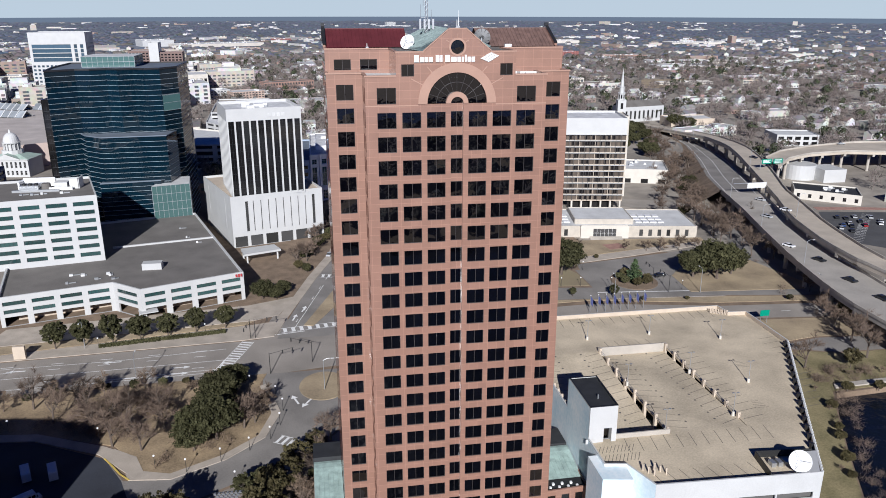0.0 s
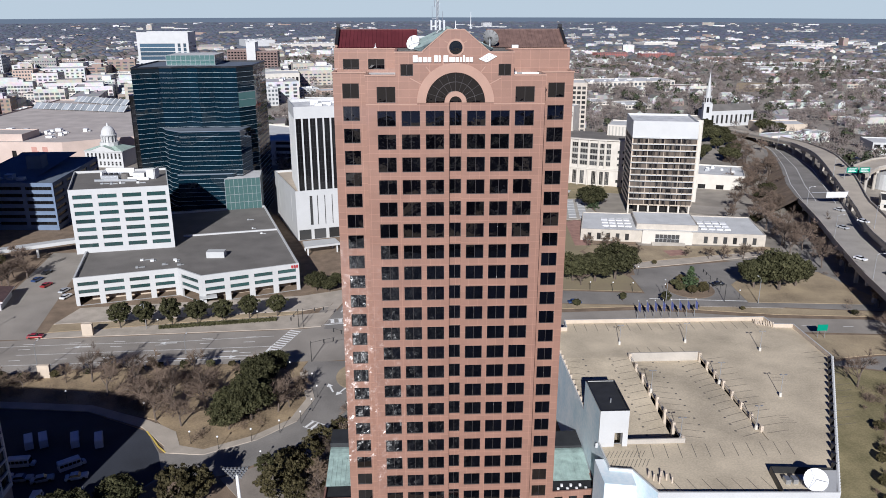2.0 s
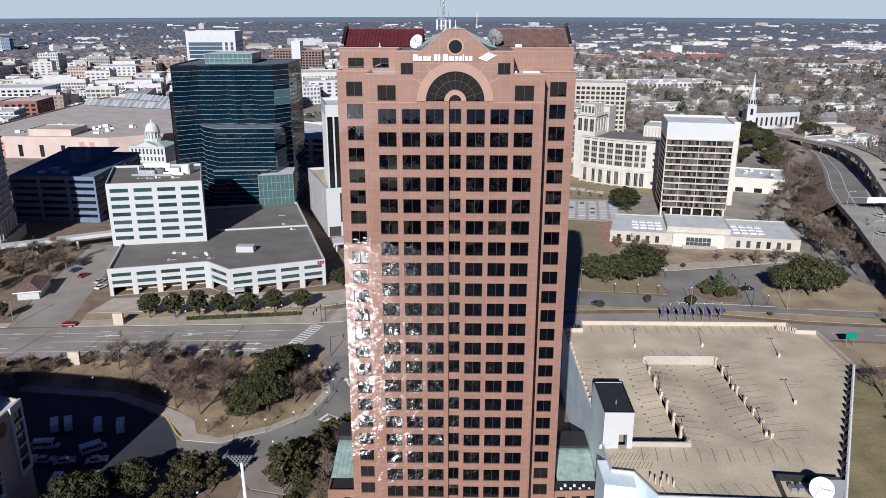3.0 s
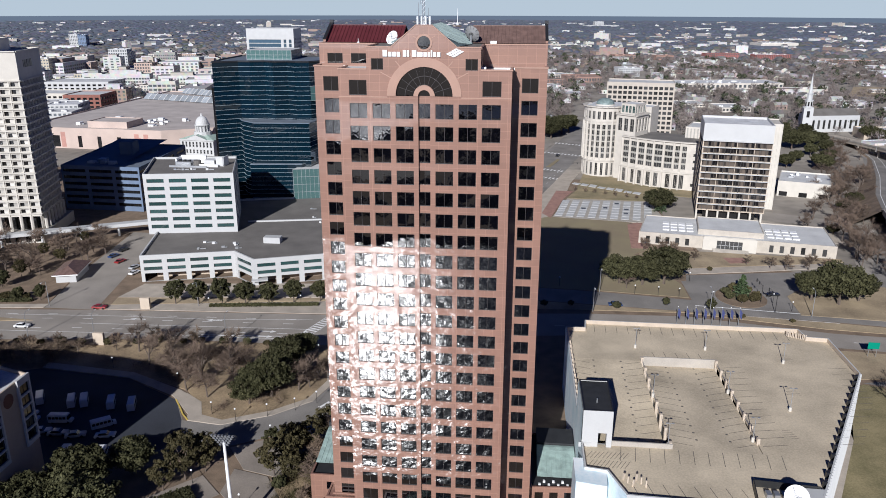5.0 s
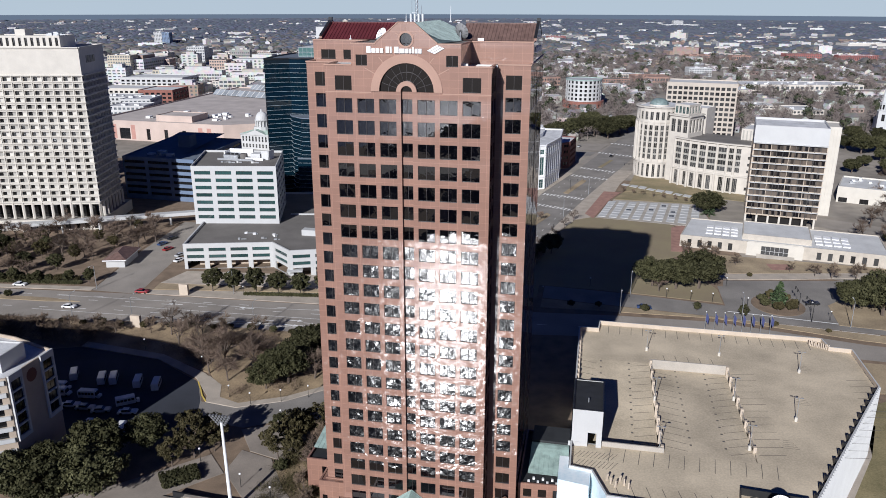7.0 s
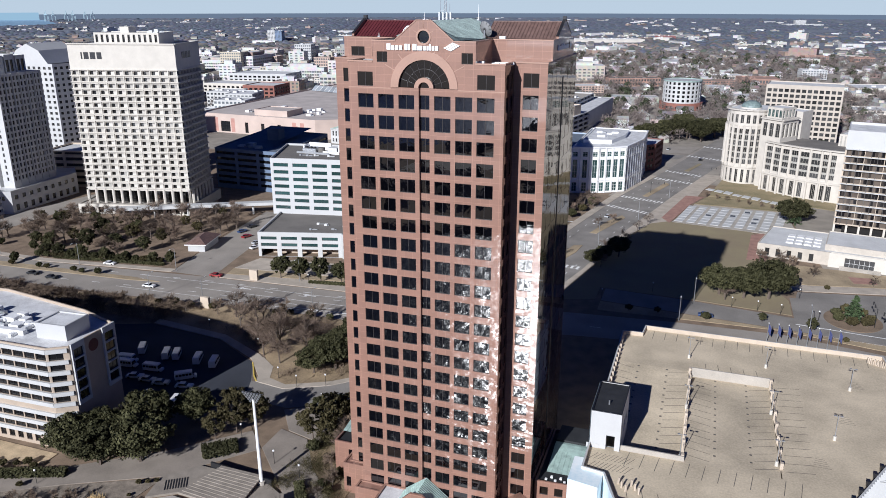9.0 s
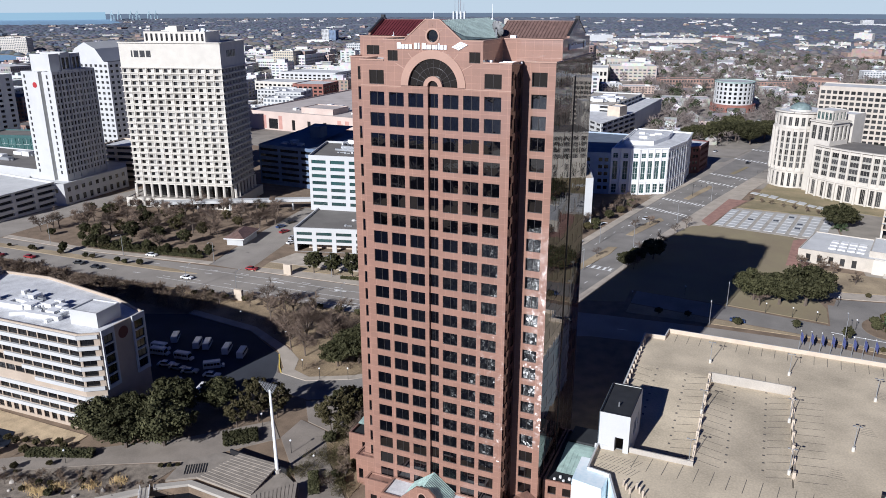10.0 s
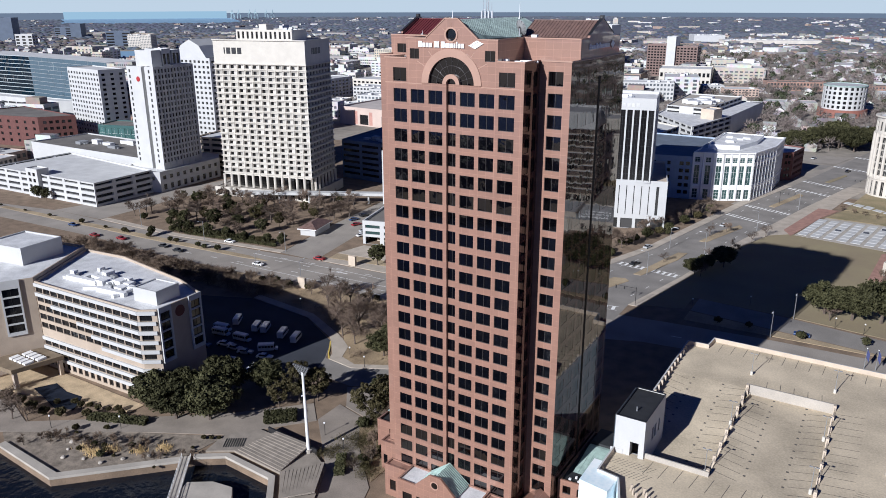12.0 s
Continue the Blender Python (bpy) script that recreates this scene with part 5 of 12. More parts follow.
def lean_roof(th, x0, x1, y0, y1, z0, z1, m):
    """A copper roof that rises away from the front with a rounded crest, and its dark back wall."""
    bm = bmesh.new()
    prof = [(y0, z0), (y0 + (y1 - y0) * 0.72, z0 + (z1 - z0) * 0.75), (y0 + (y1 - y0) * 0.86, z0 + (z1 - z0) * 0.94), (y1, z1), (y1 + 0.8, z1 - 0.1)]
    for (ya, za), (yb, zb) in zip(prof, prof[1:]):
        bm.faces.new([bm.verts.new(c) for c in ((x0, ya, za), (x1, ya, za), (x1, yb, zb), (x0, yb, zb))])
    for x in (x0, x1):
        bm.faces.new([bm.verts.new((x, y, z)) for y, z in prof] + [bm.verts.new((x, y1 + 0.8, z0)), bm.verts.new((x, y0, z0))][:2])
    part("copper_roof", bm, m, th, "pale green copper lean-to roof")
    n = int((x1 - x0) / 0.9)
    for i in range(1, n):
        x = x0 + (x1 - x0) * i / n
        bm = bmesh.new()
        beam(bm, (x, y0, z0 + 0.04), (x, prof[1][0], prof[1][1] + 0.04), 0.06, 0.1)
        part("roof_seam", bm, m, th)


lean_roof(tower, -3.2, 2.25, 121.8, 132.5, 8.7, 10.2, COPPER)
bm = bmesh.new()
box(bm, -3.3, 133.4, 8, 2.25, 138.8, 11.0)
part("annex_plant_screen", bm, ROOF_BLACK, tower)
annex = thing("side_pavilion", (45, 126, 0), "low brick pavilion with rounded green copper roof beside the tower", "pavilion")
shell(annex, [(39.9, 118.2), (49.2, 118.8), (49.2, 138), (39.9, 138)], 0, 8.6, GRANITE, ROOF_BLACK, {0: ([(2.0, 4.2, spaced(3, 9.3, 1.6, 1.0)), (5.6, 7.4, spaced(3, 9.3, 1.6, 1.0))], dict(lights=1, glass_m=TOWER_GLASS))}, 0.2, 0.5)
lean_roof(annex, 41.4, 49.1, 122.2, 131.0, 8.3, 9.6, COPPER)
bm = bmesh.new()
box(bm, 41.4, 132, 8, 49.1, 137.8, 9.9)
part("plant_screen", bm, ROOF_BLACK, annex)
bm = bmesh.new()
for px in (39.9, ):
    v = [bm.verts.new(c) for c in ((34.6, 110.5, 5.2), (41.0, 110.5, 5.2), (37.8, 110.5, 7.6), (34.6, 114.9, 5.2), (41.0, 114.9, 5.2), (37.8, 114.9, 7.6))]
    for f in ((0, 1, 2), (0, 2, 5, 3), (1, 4, 5, 2)):
        bm.faces.new([v[i] for i in f])
part("entry_gable", bm, GRANITE, annex)
bm = bmesh.new()
box(bm, 34.7, 110.6, 0, 40.9, 114.8, 5.2)
part("entry_wall", bm, GRANITE, annex)
for i in range(7):
    th = thing("roof_vent", (41.6 + i * 0.9, 119.4 + (i % 2) * 1.1, 8.1), "small white roof vent on black roof", "vent", "roof vents")
    bm = bmesh.new()
    x, y = 41.6 + i * 0.9, 119.4 + (i % 2) * 1.1
    box(bm, x, y, 8.1, x + 0.45, y + 0.45, 8.5)
    bmesh.ops.bevel(bm, geom=bm.edges[:], offset=0.05, segments=1)
    part("hood", bm, WHITE_PAINT, th)
# ---- parking garage with a roof deck ----
DZ = 16.5
# Light thrown back by the tower glass is painted into this wall colour.
REFLECTED_BLUE = mat("reflected_blue_patches", (0.56, 0.73, 0.81), 0.7, var=0.06, scale=0.16, fine=1.3, bump=0.05, tint=(0.80, 0.84, 0.85))
garage = thing("parking_garage", (80, 145, 0), "white-walled parking garage with an empty tan concrete roof deck", "garage")
G = [(49.4, 112.5), (53.4, 111.8), (56, 104.9), (87.2, 103.5), (114.7, 156), (114.6, 175), (109.5, 175.4), (109, 180.2), (54.6, 180.4), (54.2, 175.6), (49.4, 175.4)]
bm = bmesh.new()
inner_face = bmesh.new()
n = len(G)
ins = inset(G, 0.3)
for i in range(n):
    p, q = G[i], G[(i + 1) % n]
    L = math.dist(p, q)
    rows = []
    if i in (2,):
        rows = [(a, a + 1.3, spaced(4, L, 7.0, 1.2)) for a in (2.0, 5.4, 8.8, 12.2)]
    if i in (8, 7):
        rows = [(a, a + 1.3, spaced(6, L, 7.0, 1.2)) for a in (2.0, 5.4, 8.8, 12.2)] if L > 20 else []
    facade(bm, p, q, 0, DZ + 1.05, rows, 0.3)
    a, b = ins[i], ins[(i + 1) % n]
    bm.faces.new([bm.verts.new((*c, DZ + 1.05)) for c in (p, q, b, a)])
    inner_face.faces.new([inner_face.verts.new(c) for c in ((*a, DZ + 1.05), (*b, DZ + 1.05), (*b, DZ), (*a, DZ))])
part("parapet_lining", inner_face, CREAM_ROUGH, garage, "stained tan parapet lining")
part("outer_wall", bm, WHITE_CONC, garage, "white concrete wall with long openings")
# Thin facings that carry the painted reflections.
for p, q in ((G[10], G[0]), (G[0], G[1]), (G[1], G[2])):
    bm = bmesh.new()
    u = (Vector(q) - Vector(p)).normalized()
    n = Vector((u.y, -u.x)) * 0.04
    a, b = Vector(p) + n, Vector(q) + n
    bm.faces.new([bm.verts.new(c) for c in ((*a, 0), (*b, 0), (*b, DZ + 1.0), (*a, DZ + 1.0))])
    part("painted_wall", bm, REFLECTED_BLUE, garage, "white wall with reflected blue light put into its colour")
bm = bmesh.new()
# Block inside the garage, its concrete colour toned down for shade.
inner = bmesh.new()
prism(inner, inset(G, 0.7), 0.1, DZ - 3.6)
part("dark_interior", inner, mat("shaded_concrete", (0.10, 0.095, 0.09), 0.9), garage)
# slabs: near band, far band, flat right part, and the two ramps between
X1, X2, Y1, Y2 = 66.4, 83.5, 121.9, 159.4
for name, poly in (("deck_slab", [(49.7, 112.8), (53.6, 112.1), (56.2, 105.3), (87.0, 103.9), (96.6, Y1), (49.7, Y1)]),
                   ("deck_slab", [(X2, Y1 + 0.01), (96.9, Y1 + 0.01), (114.4, 156.1), (114.3, Y2), (X2, Y2)]),
                   ("deck_slab", [(49.7, Y2 + 0.01), (114.3, Y2 + 0.01), (114.3, 174.7), (109.3, 175.1), (108.7, 179.9), (54.9, 180.1), (54.5, 175.3), (49.7, 175.1)])):
    bm = bmesh.new()
    prism(bm, poly, DZ - 0.35, DZ)
    part(name, bm, DECK, garage)
for x0, x1, za, zb in ((49.7, X1 - 0.2, DZ - 2.7, DZ), (X1 + 0.2, X2 - 0.2, DZ, DZ - 1.2)):
    bm = bmesh.new()
    v = [bm.verts.new(c) for c in ((x0, Y1, za), (x1, Y1, za), (x1, Y2, zb), (x0, Y2, zb), (x0, Y1, za - 0.35), (x1, Y1, za - 0.35), (x1, Y2, zb - 0.35), (x0, Y2, zb - 0.35))]
    for f in ((0, 1, 2, 3), (7, 6, 5, 4), (0, 4, 5, 1), (2, 6, 7, 3), (1, 5, 6, 2), (3, 7, 4, 0)):
        bm.faces.new([v[i] for i in f])
    part("ramp_slab", bm, DECK, garage)
# inner parapets, beam and posts along the ramps
bm = bmesh.new()
box(bm, 55.2, Y1 - 0.25, DZ - 2.9, X1 + 0.3, Y1 + 0.05, DZ + 1.0)
part("ramp_parapet", bm, CONCRETE, garage)
bm = bmesh.new()
box(bm, X1 - 0.3, Y2 - 0.05, DZ - 2.9, X2 + 0.3, Y2 + 0.3, DZ + 1.05)
part("ramp_beam", bm, CONCRETE, garage)
for x, y0, y1 in ((X1, Y1, Y2), (X2, Y1 + 3, Y2)):
    k = 8
    for i in range(k):
        y = y0 + 0.5 + (y1 - y0 - 1) * i / (k - 1)
        bm = bmesh.new()
        box(bm, x - 0.28, y - 0.35, DZ - 2.8, x + 0.28, y + 0.35, DZ + 1.15)
        bmesh.ops.bevel(bm, geom=bm.edges[:], offset=0.05, segments=1)
        part("post", bm, CREAM_ROUGH, garage)
    bm = bmesh.new()
    for z in (0.35, 0.75):
        beam(bm, (x, y0, DZ + z), (x, y1, DZ + z), 0.05, 0.06)
    part("cable_rail", bm, STEEL, garage)
# stall lines and wheel-stop marks
bm = bmesh.new()


def stall(x0, y0, x1, y1, zf, w=0.12):
    a, b = Vector((x0, y0)), Vector((x1, y1))
    nn = Vector((-(b - a).y, (b - a).x)).normalized() * w / 2
    line = bmesh.new()
    line.faces.new([line.verts.new((*c, zf(c.y) + 0.012)) for c in (a - nn, b - nn, b + nn, a + nn)])
    part("stall_line", line, PAINT_DARK, garage)


flat = lambda y: DZ
left_z = lambda y: DZ - 2.7 * (Y2 - y) / (Y2 - Y1)
mid_z = lambda y: DZ - 1.2 * (y - Y1) / (Y2 - Y1)
for i in range(13):
    y = Y1 + 2.5 + i * 2.75
    stall(61.8, y, 65.9, y + 1.2, left_z)
    stall(67.0, y, 71.2, y - 1.2, mid_z)
    stall(79.0, y - 1.0, 83.0, y + 0.6, mid_z)
    stall(50.2, y + 1, 54.0, y, left_z) if i > 4 else None
    stall(84.2, y, 89.2, y + 1.0, flat)
for i in range(18):
    x = 57 + i * 2.85
    stall(x, 179.6, x - 0.2, 174.8, flat)
for i in range(12):
    x = 68 + i * 2.7 - 11
    stall(x, Y1 - 0.5, x - 0.6, Y1 - 5.2, flat)
for i in range(12):
    x = 58.5 + i * 2.7
    stall(x, 105.4, x - 1.0, 110.0, flat) if x < 78 else None
for i in range(13):
    y = 126 + i * 2.75
    xe = 93.0 + (y - 112) * 0.505
    stall(min(xe + 4.0, 113.5), y + 1.4, min(xe, 110) - 1.0, y + 0.6, flat)
for i in range(5):
    x = 70 + i * 2.75
    stall(x, Y2 + 0.8, x - 0.4, Y2 + 5.2, flat)
for i in range(10):
    stall(50.1 + i * 0.75, 114.2, 51.4 + i * 0.75, 116.6, flat, 0.1)
    stall(50.1 + i * 0.75, 117.2, 51.4 + i * 0.75, 119.4, flat, 0.1)
for i in range(5):
    for cx, cy in ((97, 146), (90.5, 128), (101, 163)):
        stall(cx - 1.6 + i * 0.2, cy + i * 0.7, cx + 1.6 - i * 0.2, cy + i * 0.7, flat, 0.09)
bm = bmesh.new()
for i in range(13):
    y = Y1 + 3.5 + i * 2.75
    for x, zf in ((71.8, mid_z), (78.2, mid_z), (61.2, left_z), (54.8, left_z)):
        if zf is mid_z or x > 56 or i > 4:
            bm.faces.new([bm.verts.new((a, b, zf(b) + 0.014)) for a, b in ((x, y), (x + 0.45, y), (x + 0.45, y + 0.5), (x, y + 0.5))])
ob = part("wheel_marks", bm, PAINT_DARK, garage)
ob["kind"] = "stuff"
# crumpled barrier at the edge, posts along the slanting wall
for i in range(15):
    t = (i + 0.5) / 15
    x, y = 91 + (114.7 - 91) * t, 110.6 + (156 - 110.6) * t
    bm = bmesh.new()
    box(bm, x - 1.1, y - 0.3, DZ, x - 0.45, y + 0.3, DZ + 1.25)
    bmesh.ops.bevel(bm, geom=bm.edges[:], offset=0.04, segments=1)
    part("edge_post", bm, DARK_FRAME, garage)
for i in range(16):
    y = 136 + i * 2.55
    bm = bmesh.new()
    box(bm, 49.72, y - 0.18, DZ, 50.2, y + 0.18, DZ + 1.2)
    part("edge_post", bm, CREAM_ROUGH, garage)
bm = bmesh.new()
for i in range(60):
    t = (i + 0.5) / 60
    x, y = 87.25 + 27.5 * t, 103.5 + 52.5 * t
    beam(bm, (x + 0.05, y, 0.2), (x + 0.05, y, DZ + 1.0), 0.34, 0.22)
part("ribbed_cladding", bm, WHITE, garage, "white ribbed metal cladding")
bm = bmesh.new()
for i in range(6):
    x, y = 56.1 + i * 0.75, 110.8 - (i % 3) * 0.9
    bm = bmesh.new()
    beam(bm, (x, y, DZ), (x + random.uniform(-0.2, 0.2), y + 0.1, DZ + 1.3), 0.25, 0.3)
    part("rail_post", bm, CREAM_ROUGH, garage)
bm = bmesh.new()
for i in range(12):
    x, y = 105.5 + i * 0.35, 177.6 - i * 0.2
    bm = bmesh.new()
    beam(bm, (x, y, DZ), (x + random.uniform(-0.3, 0.3), y + 0.2, DZ + 1.4), 0.2, 0.25)
    part("rail_post", bm, CREAM_ROUGH, garage)
# white block at the corner
bm = bmesh.new()
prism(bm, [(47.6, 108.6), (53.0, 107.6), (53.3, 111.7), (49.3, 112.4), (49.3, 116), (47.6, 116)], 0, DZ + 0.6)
part("corner_block", bm, REFLECTED_BLUE, garage, "corner block with reflected blue light put into its colour")

stair = thing("stair_house", (52.3, 127.2, DZ), "white stair tower with black roof on the parking deck", "stair tower")
bm = bmesh.new()
facade(bm, (49.5, 121.0), (55.1, 121.0), DZ - 0.1, 24.3, [(DZ - 0.09, DZ + 3.0, [(3.0, 4.6)])], 1.4)
facade(bm, (55.1, 121.0), (55.3, 133.3), DZ - 3.0, 24.3, [(DZ + 1.5, DZ + 4.2, [(4.6, 5.7), (6.1, 7.2), (8.6, 9.4)])], 0.25)
facade(bm, (55.3, 133.3), (49.5, 133.3), DZ - 0.1, 24.3, [], 0.2)
facade(bm, (49.5, 133.3), (49.5, 121.0), 0, 24.3, [], 0.2)
box(bm, 48.9, 120.9, DZ - 0.1, 51.2, 121.0, DZ + 0.9)
part("white_wall", bm, WHITE, stair)
# Facing with the same painted reflected light.
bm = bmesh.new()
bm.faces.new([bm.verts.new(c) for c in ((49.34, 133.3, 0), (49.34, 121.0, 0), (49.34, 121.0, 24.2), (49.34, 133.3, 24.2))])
part("painted_wall", bm, REFLECTED_BLUE, stair, "white wall with reflected blue light put into its colour")
bm = bmesh.new()
sheet(bm, [(49.7, 121.2), (54.9, 121.2), (55.1, 133.1), (49.7, 133.1)], 24.1)
part("black_roof", bm, ROOF_BLACK, stair)
bm = bmesh.new()
for p, q in (((49.5, 121.1), (55.1, 121.1)), ((55.0, 121.0), (55.2, 133.3)), ((55.3, 133.2), (49.5, 133.2)), ((49.6, 133.3), (49.6, 121.0))):
    beam(bm, (*p, 24.32), (*q, 24.32), 0.25, 0.12)
part("roof_edge", bm, DARK_FRAME, stair)
windows(stair, (55.1, 121.0), (55.3, 133.3), [(DZ + 1.5, DZ + 4.2, [(4.6, 5.7), (6.1, 7.2), (8.6, 9.4)])], 0.25, 1, 2, glass_m=BLACK_GLASS)
bm = bmesh.new()
tube(bm, (52.3, 124.5, 24.1), (52.3, 124.5, 25.0), 0.14, 0.14, 8)
part("vent_pipe", bm, STEEL, stair)
dish((84.1, 105.9, 18.5), 2.0, (-0.35, -0.75, 0.55), WHITE_PAINT, "large white satellite dish at the deck edge", leg=0.4)
bm = bmesh.new()
prism(bm, [(84.6, 103.9), (86.9, 103.9), (90.4, 110.0), (86.6, 110.1)], DZ, DZ + 1.02)
part("corner_cap", bm, WHITE, garage, "white raised corner slab")
pit = thing("plant_enclosure", (83, 107.5, DZ), "dark fenced plant enclosure with grey units on the deck", "enclosure")
bm = bmesh.new()
for p, q in (((77.6, 104.3), (78.6, 111.2)), ((78.6, 111.2), (89.6, 110.2))):
    beam(bm, (*p, DZ + 0.7), (*q, DZ + 0.7), 0.15, 1.4)
part("fence_panel", bm, BLACK_METAL, pit)
for i in range(3):
    bm = bmesh.new()
    box(bm, 79.9 + i * 1.35, 107.6, DZ, 80.8 + i * 1.35, 109.0, DZ + 0.9)
    bmesh.ops.bevel(bm, geom=bm.edges[:], offset=0.06, segments=1)
    part("plant_unit", bm, STEEL, pit)


def deck_lamp(x, y, z, h=5.2, heads=2, m=None, group="deck lamps", label="thin steel lamp post with twin heads on the parking deck"):
    th = thing("lamp_post", (x, y, z), label, "lamp post", group)
    bm = bmesh.new()
    tube(bm, (x, y, z - 0.05), (x, y, z + h), 0.09, 0.06, 6)
    part("pole", bm, m or STEEL, th)
    bm = bmesh.new()
    tube(bm, (x, y, z - 0.05), (x, y, z + 0.9), 0.32, 0.3, 8)
    part("concrete_foot", bm, CREAM, th)
    for k in range(heads):
        s = 1 if k == 0 else -1
        bm = bmesh.new()
        beam(bm, (x, y, z + h), (x + s * 0.6, y, z + h + 0.08), 0.06, 0.06)
        box(bm, x + s * 0.55 - 0.25, y - 0.14, z + h, x + s * 0.55 + 0.25, y + 0.14, z + h + 0.12)
        part("lamp_head", bm, STEEL, th)
    return th


for x, y in ((65.9, 166.5), (66.3, 142), (65.9, 122.2), (82.8, 145.2), (82.7, 126), (82.8, 167), (99.5, 161.4), (93.8, 138.8)):
    deck_lamp(x, y, DZ)
# ---- buildings round about ----
def curtain(th, p, q, z0, z1, nx, nz, glass_m, bar_m, bars_v=1, sag=0.012, bw=0.14):
    """A glass wall of many panes, each a hair out of true, behind thin bars."""
    p, q = Vector(p), Vector(q)
    u = (q - p)
    n = Vector((-u.y, u.x)).normalized()
    bm = bmesh.new()
    for j in range(nz):
        for i in range(nx):
            a, b = p + u * (i / nx), p + u * ((i + 1) / nx)
            za, zb = z0 + (z1 - z0) * j / nz, z0 + (z1 - z0) * (j + 1) / nz
            e = [random.gauss(0, sag) for _ in range(3)]
            bm.faces.new([bm.verts.new(c) for c in ((*(a + n * e[0]), za), (*(b + n * e[1]), za), (*(b + n * (e[1] + e[2])), zb), (*(a + n * (e[0] + e[2])), zb))])
    ob = part("glass_panes", bm, glass_m, th)
    ob["kind"] = "stuff"
    bm = bmesh.new()
    for j in range(nz + 1):
        z = z0 + (z1 - z0) * j / nz
        beam(bm, (*(p - n * 0.06), z), (*(q - n * 0.06), z), 0.12, bw)
    if bars_v:
        for i in range(0, nx + 1, bars_v):
            c = p + u * (i / nx) - n * 0.05
            beam(bm, (*c, z0), (*c, z1), 0.1, 0.1)
    ob = part("glazing_grid", bm, bar_m, th)
    ob["kind"] = "stuff"


def flat_roof(th, poly, z, m, name="roof"):
    bm = bmesh.new()
    sheet(bm, poly, z)
    part(name, bm, m, th)


def units(poly, z, n, m=None, seed=1, size=(1.5, 4.0), label="grey metal roof plant", h=(0.8, 2.0), group="roof plant"):
    """Roof plant boxes with a grille band and a duct, each a thing."""
    rnd = random.Random(seed)
    a, b, c, d = (Vector(p) for p in poly[:4])
    for _ in range(n):
        s, t = rnd.uniform(0.15, 0.85), rnd.uniform(0.15, 0.85)
        o = a.lerp(b, s).lerp(d.lerp(c, s), t)
        w, l, hh = rnd.uniform(*size), rnd.uniform(*size), rnd.uniform(*h)
        turn = math.atan2((b - a).y, (b - a).x)
        th = thing("roof_unit", (o.x, o.y, z), label, "roof unit", group)
        bm = bmesh.new()
        box(bm, -w / 2, -l / 2, -0.02, w / 2, l / 2, hh)
        bmesh.ops.bevel(bm, geom=bm.edges[:], offset=0.06, segments=1)
        bmesh.ops.transform(bm, matrix=Matrix.Translation(o.to_3d() + Vector((0, 0, z))) @ Matrix.Rotation(turn, 4, "Z"), verts=bm.verts)
        part("casing", bm, m or rnd.choice((STEEL, WHITE_PAINT, ROOF_LIGHT)), th)
        bm = bmesh.new()
        box(bm, w / 2, -l / 6, 0, w / 2 + rnd.uniform(0.6, 2.5), l / 6, hh * 0.5)
        bmesh.ops.transform(bm, matrix=Matrix.Translation(o.to_3d() + Vector((0, 0, z))) @ Matrix.Rotation(turn, 4, "Z"), verts=bm.verts)
        part("duct", bm, STEEL, th)


def blocky(name, label, cat, poly, h, wall, roof, faces=None, z0=0, depth=0.25, parapet=0.7, group=""):
    th = thing(name, centre(poly), label, cat, group)
    shell(th, poly, z0, h, wall, roof, faces, depth, parapet)
    return th


# white office block on a splayed podium
WT = [(-110.6, 269.5), (-76.3, 276), (-87, 309), (-122, 303)]
white_block = thing("office_block", (-90, 275, 0), "white panelled office block with teal ribbon windows on a podium", "office building")
wrow = levels(7, 11.4, 3.1, 1.5)
shell(white_block, WT, 9.0, 33.6, WHITE, ROOF_GREY, {0: (grid_rows(wrow, spaced(4, side(WT, 0), 6.6, 1.3)), dict(lights=5, frame_m=DARK_FRAME, glass_m=GREEN_GLASS)), 1: (grid_rows(wrow, spaced(4, side(WT, 1), 6.6, 1.3)), dict(lights=5, glass_m=GREEN_GLASS)), 3: (grid_rows(wrow, spaced(4, side(WT, 3), 6.6, 1.3)), dict(lights=5, glass_m=GREEN_GLASS))}, 0.35, 0.9, "tower_wall", "tower_roof")
WP = [(-100, 240), (-67.8, 249), (-57.5, 240.5), (-26, 252.5), (-53, 336), (-120, 318)]
bm = bmesh.new()
for i in range(6):
    p, q = WP[i], WP[(i + 1) % 6]
    L = math.dist(p, q)
    k = {0: 4, 1: 1, 2: 4}.get(i)
    if k:
        w = 9.6 if k == 1 else 6.4
        cols = spaced(k, L, w, 1.2) if k > 1 else [((L - w) / 2, (L + w) / 2)]
        rows = [(0.02, 3.2, cols), (4.3, 5.6, cols), (7.0, 8.3, cols)]
        facade(bm, p, q, 0, 10.1, rows, 0.6)
        windows(white_block, p, q, rows[1:], 0.4, 6, 1, DARK_FRAME, GREEN_GLASS)
    else:
        facade(bm, p, q, 0, 10.1, [], 0.3)
pin = inset(WP, 0.6)
for i in range(6):
    j = (i + 1) % 6
    bm.faces.new([bm.verts.new((*c, 10.1)) for c in (WP[i], WP[j], pin[j], pin[i])])
    bm.faces.new([bm.verts.new(c) for c in ((*pin[i], 10.1), (*pin[j], 10.1), (*pin[j], 9.3), (*pin[i], 9.3))])
part("podium_wall", bm, WHITE, white_block)
flat_roof(white_block, pin, 9.3, ROOF_GREY, "podium_roof")
bm = bmesh.new()
prism(bm, [(-97, 246), (-66, 255), (-57, 246.5), (-30, 257), (-52, 330), (-118, 315)], 0.0, 3.6)
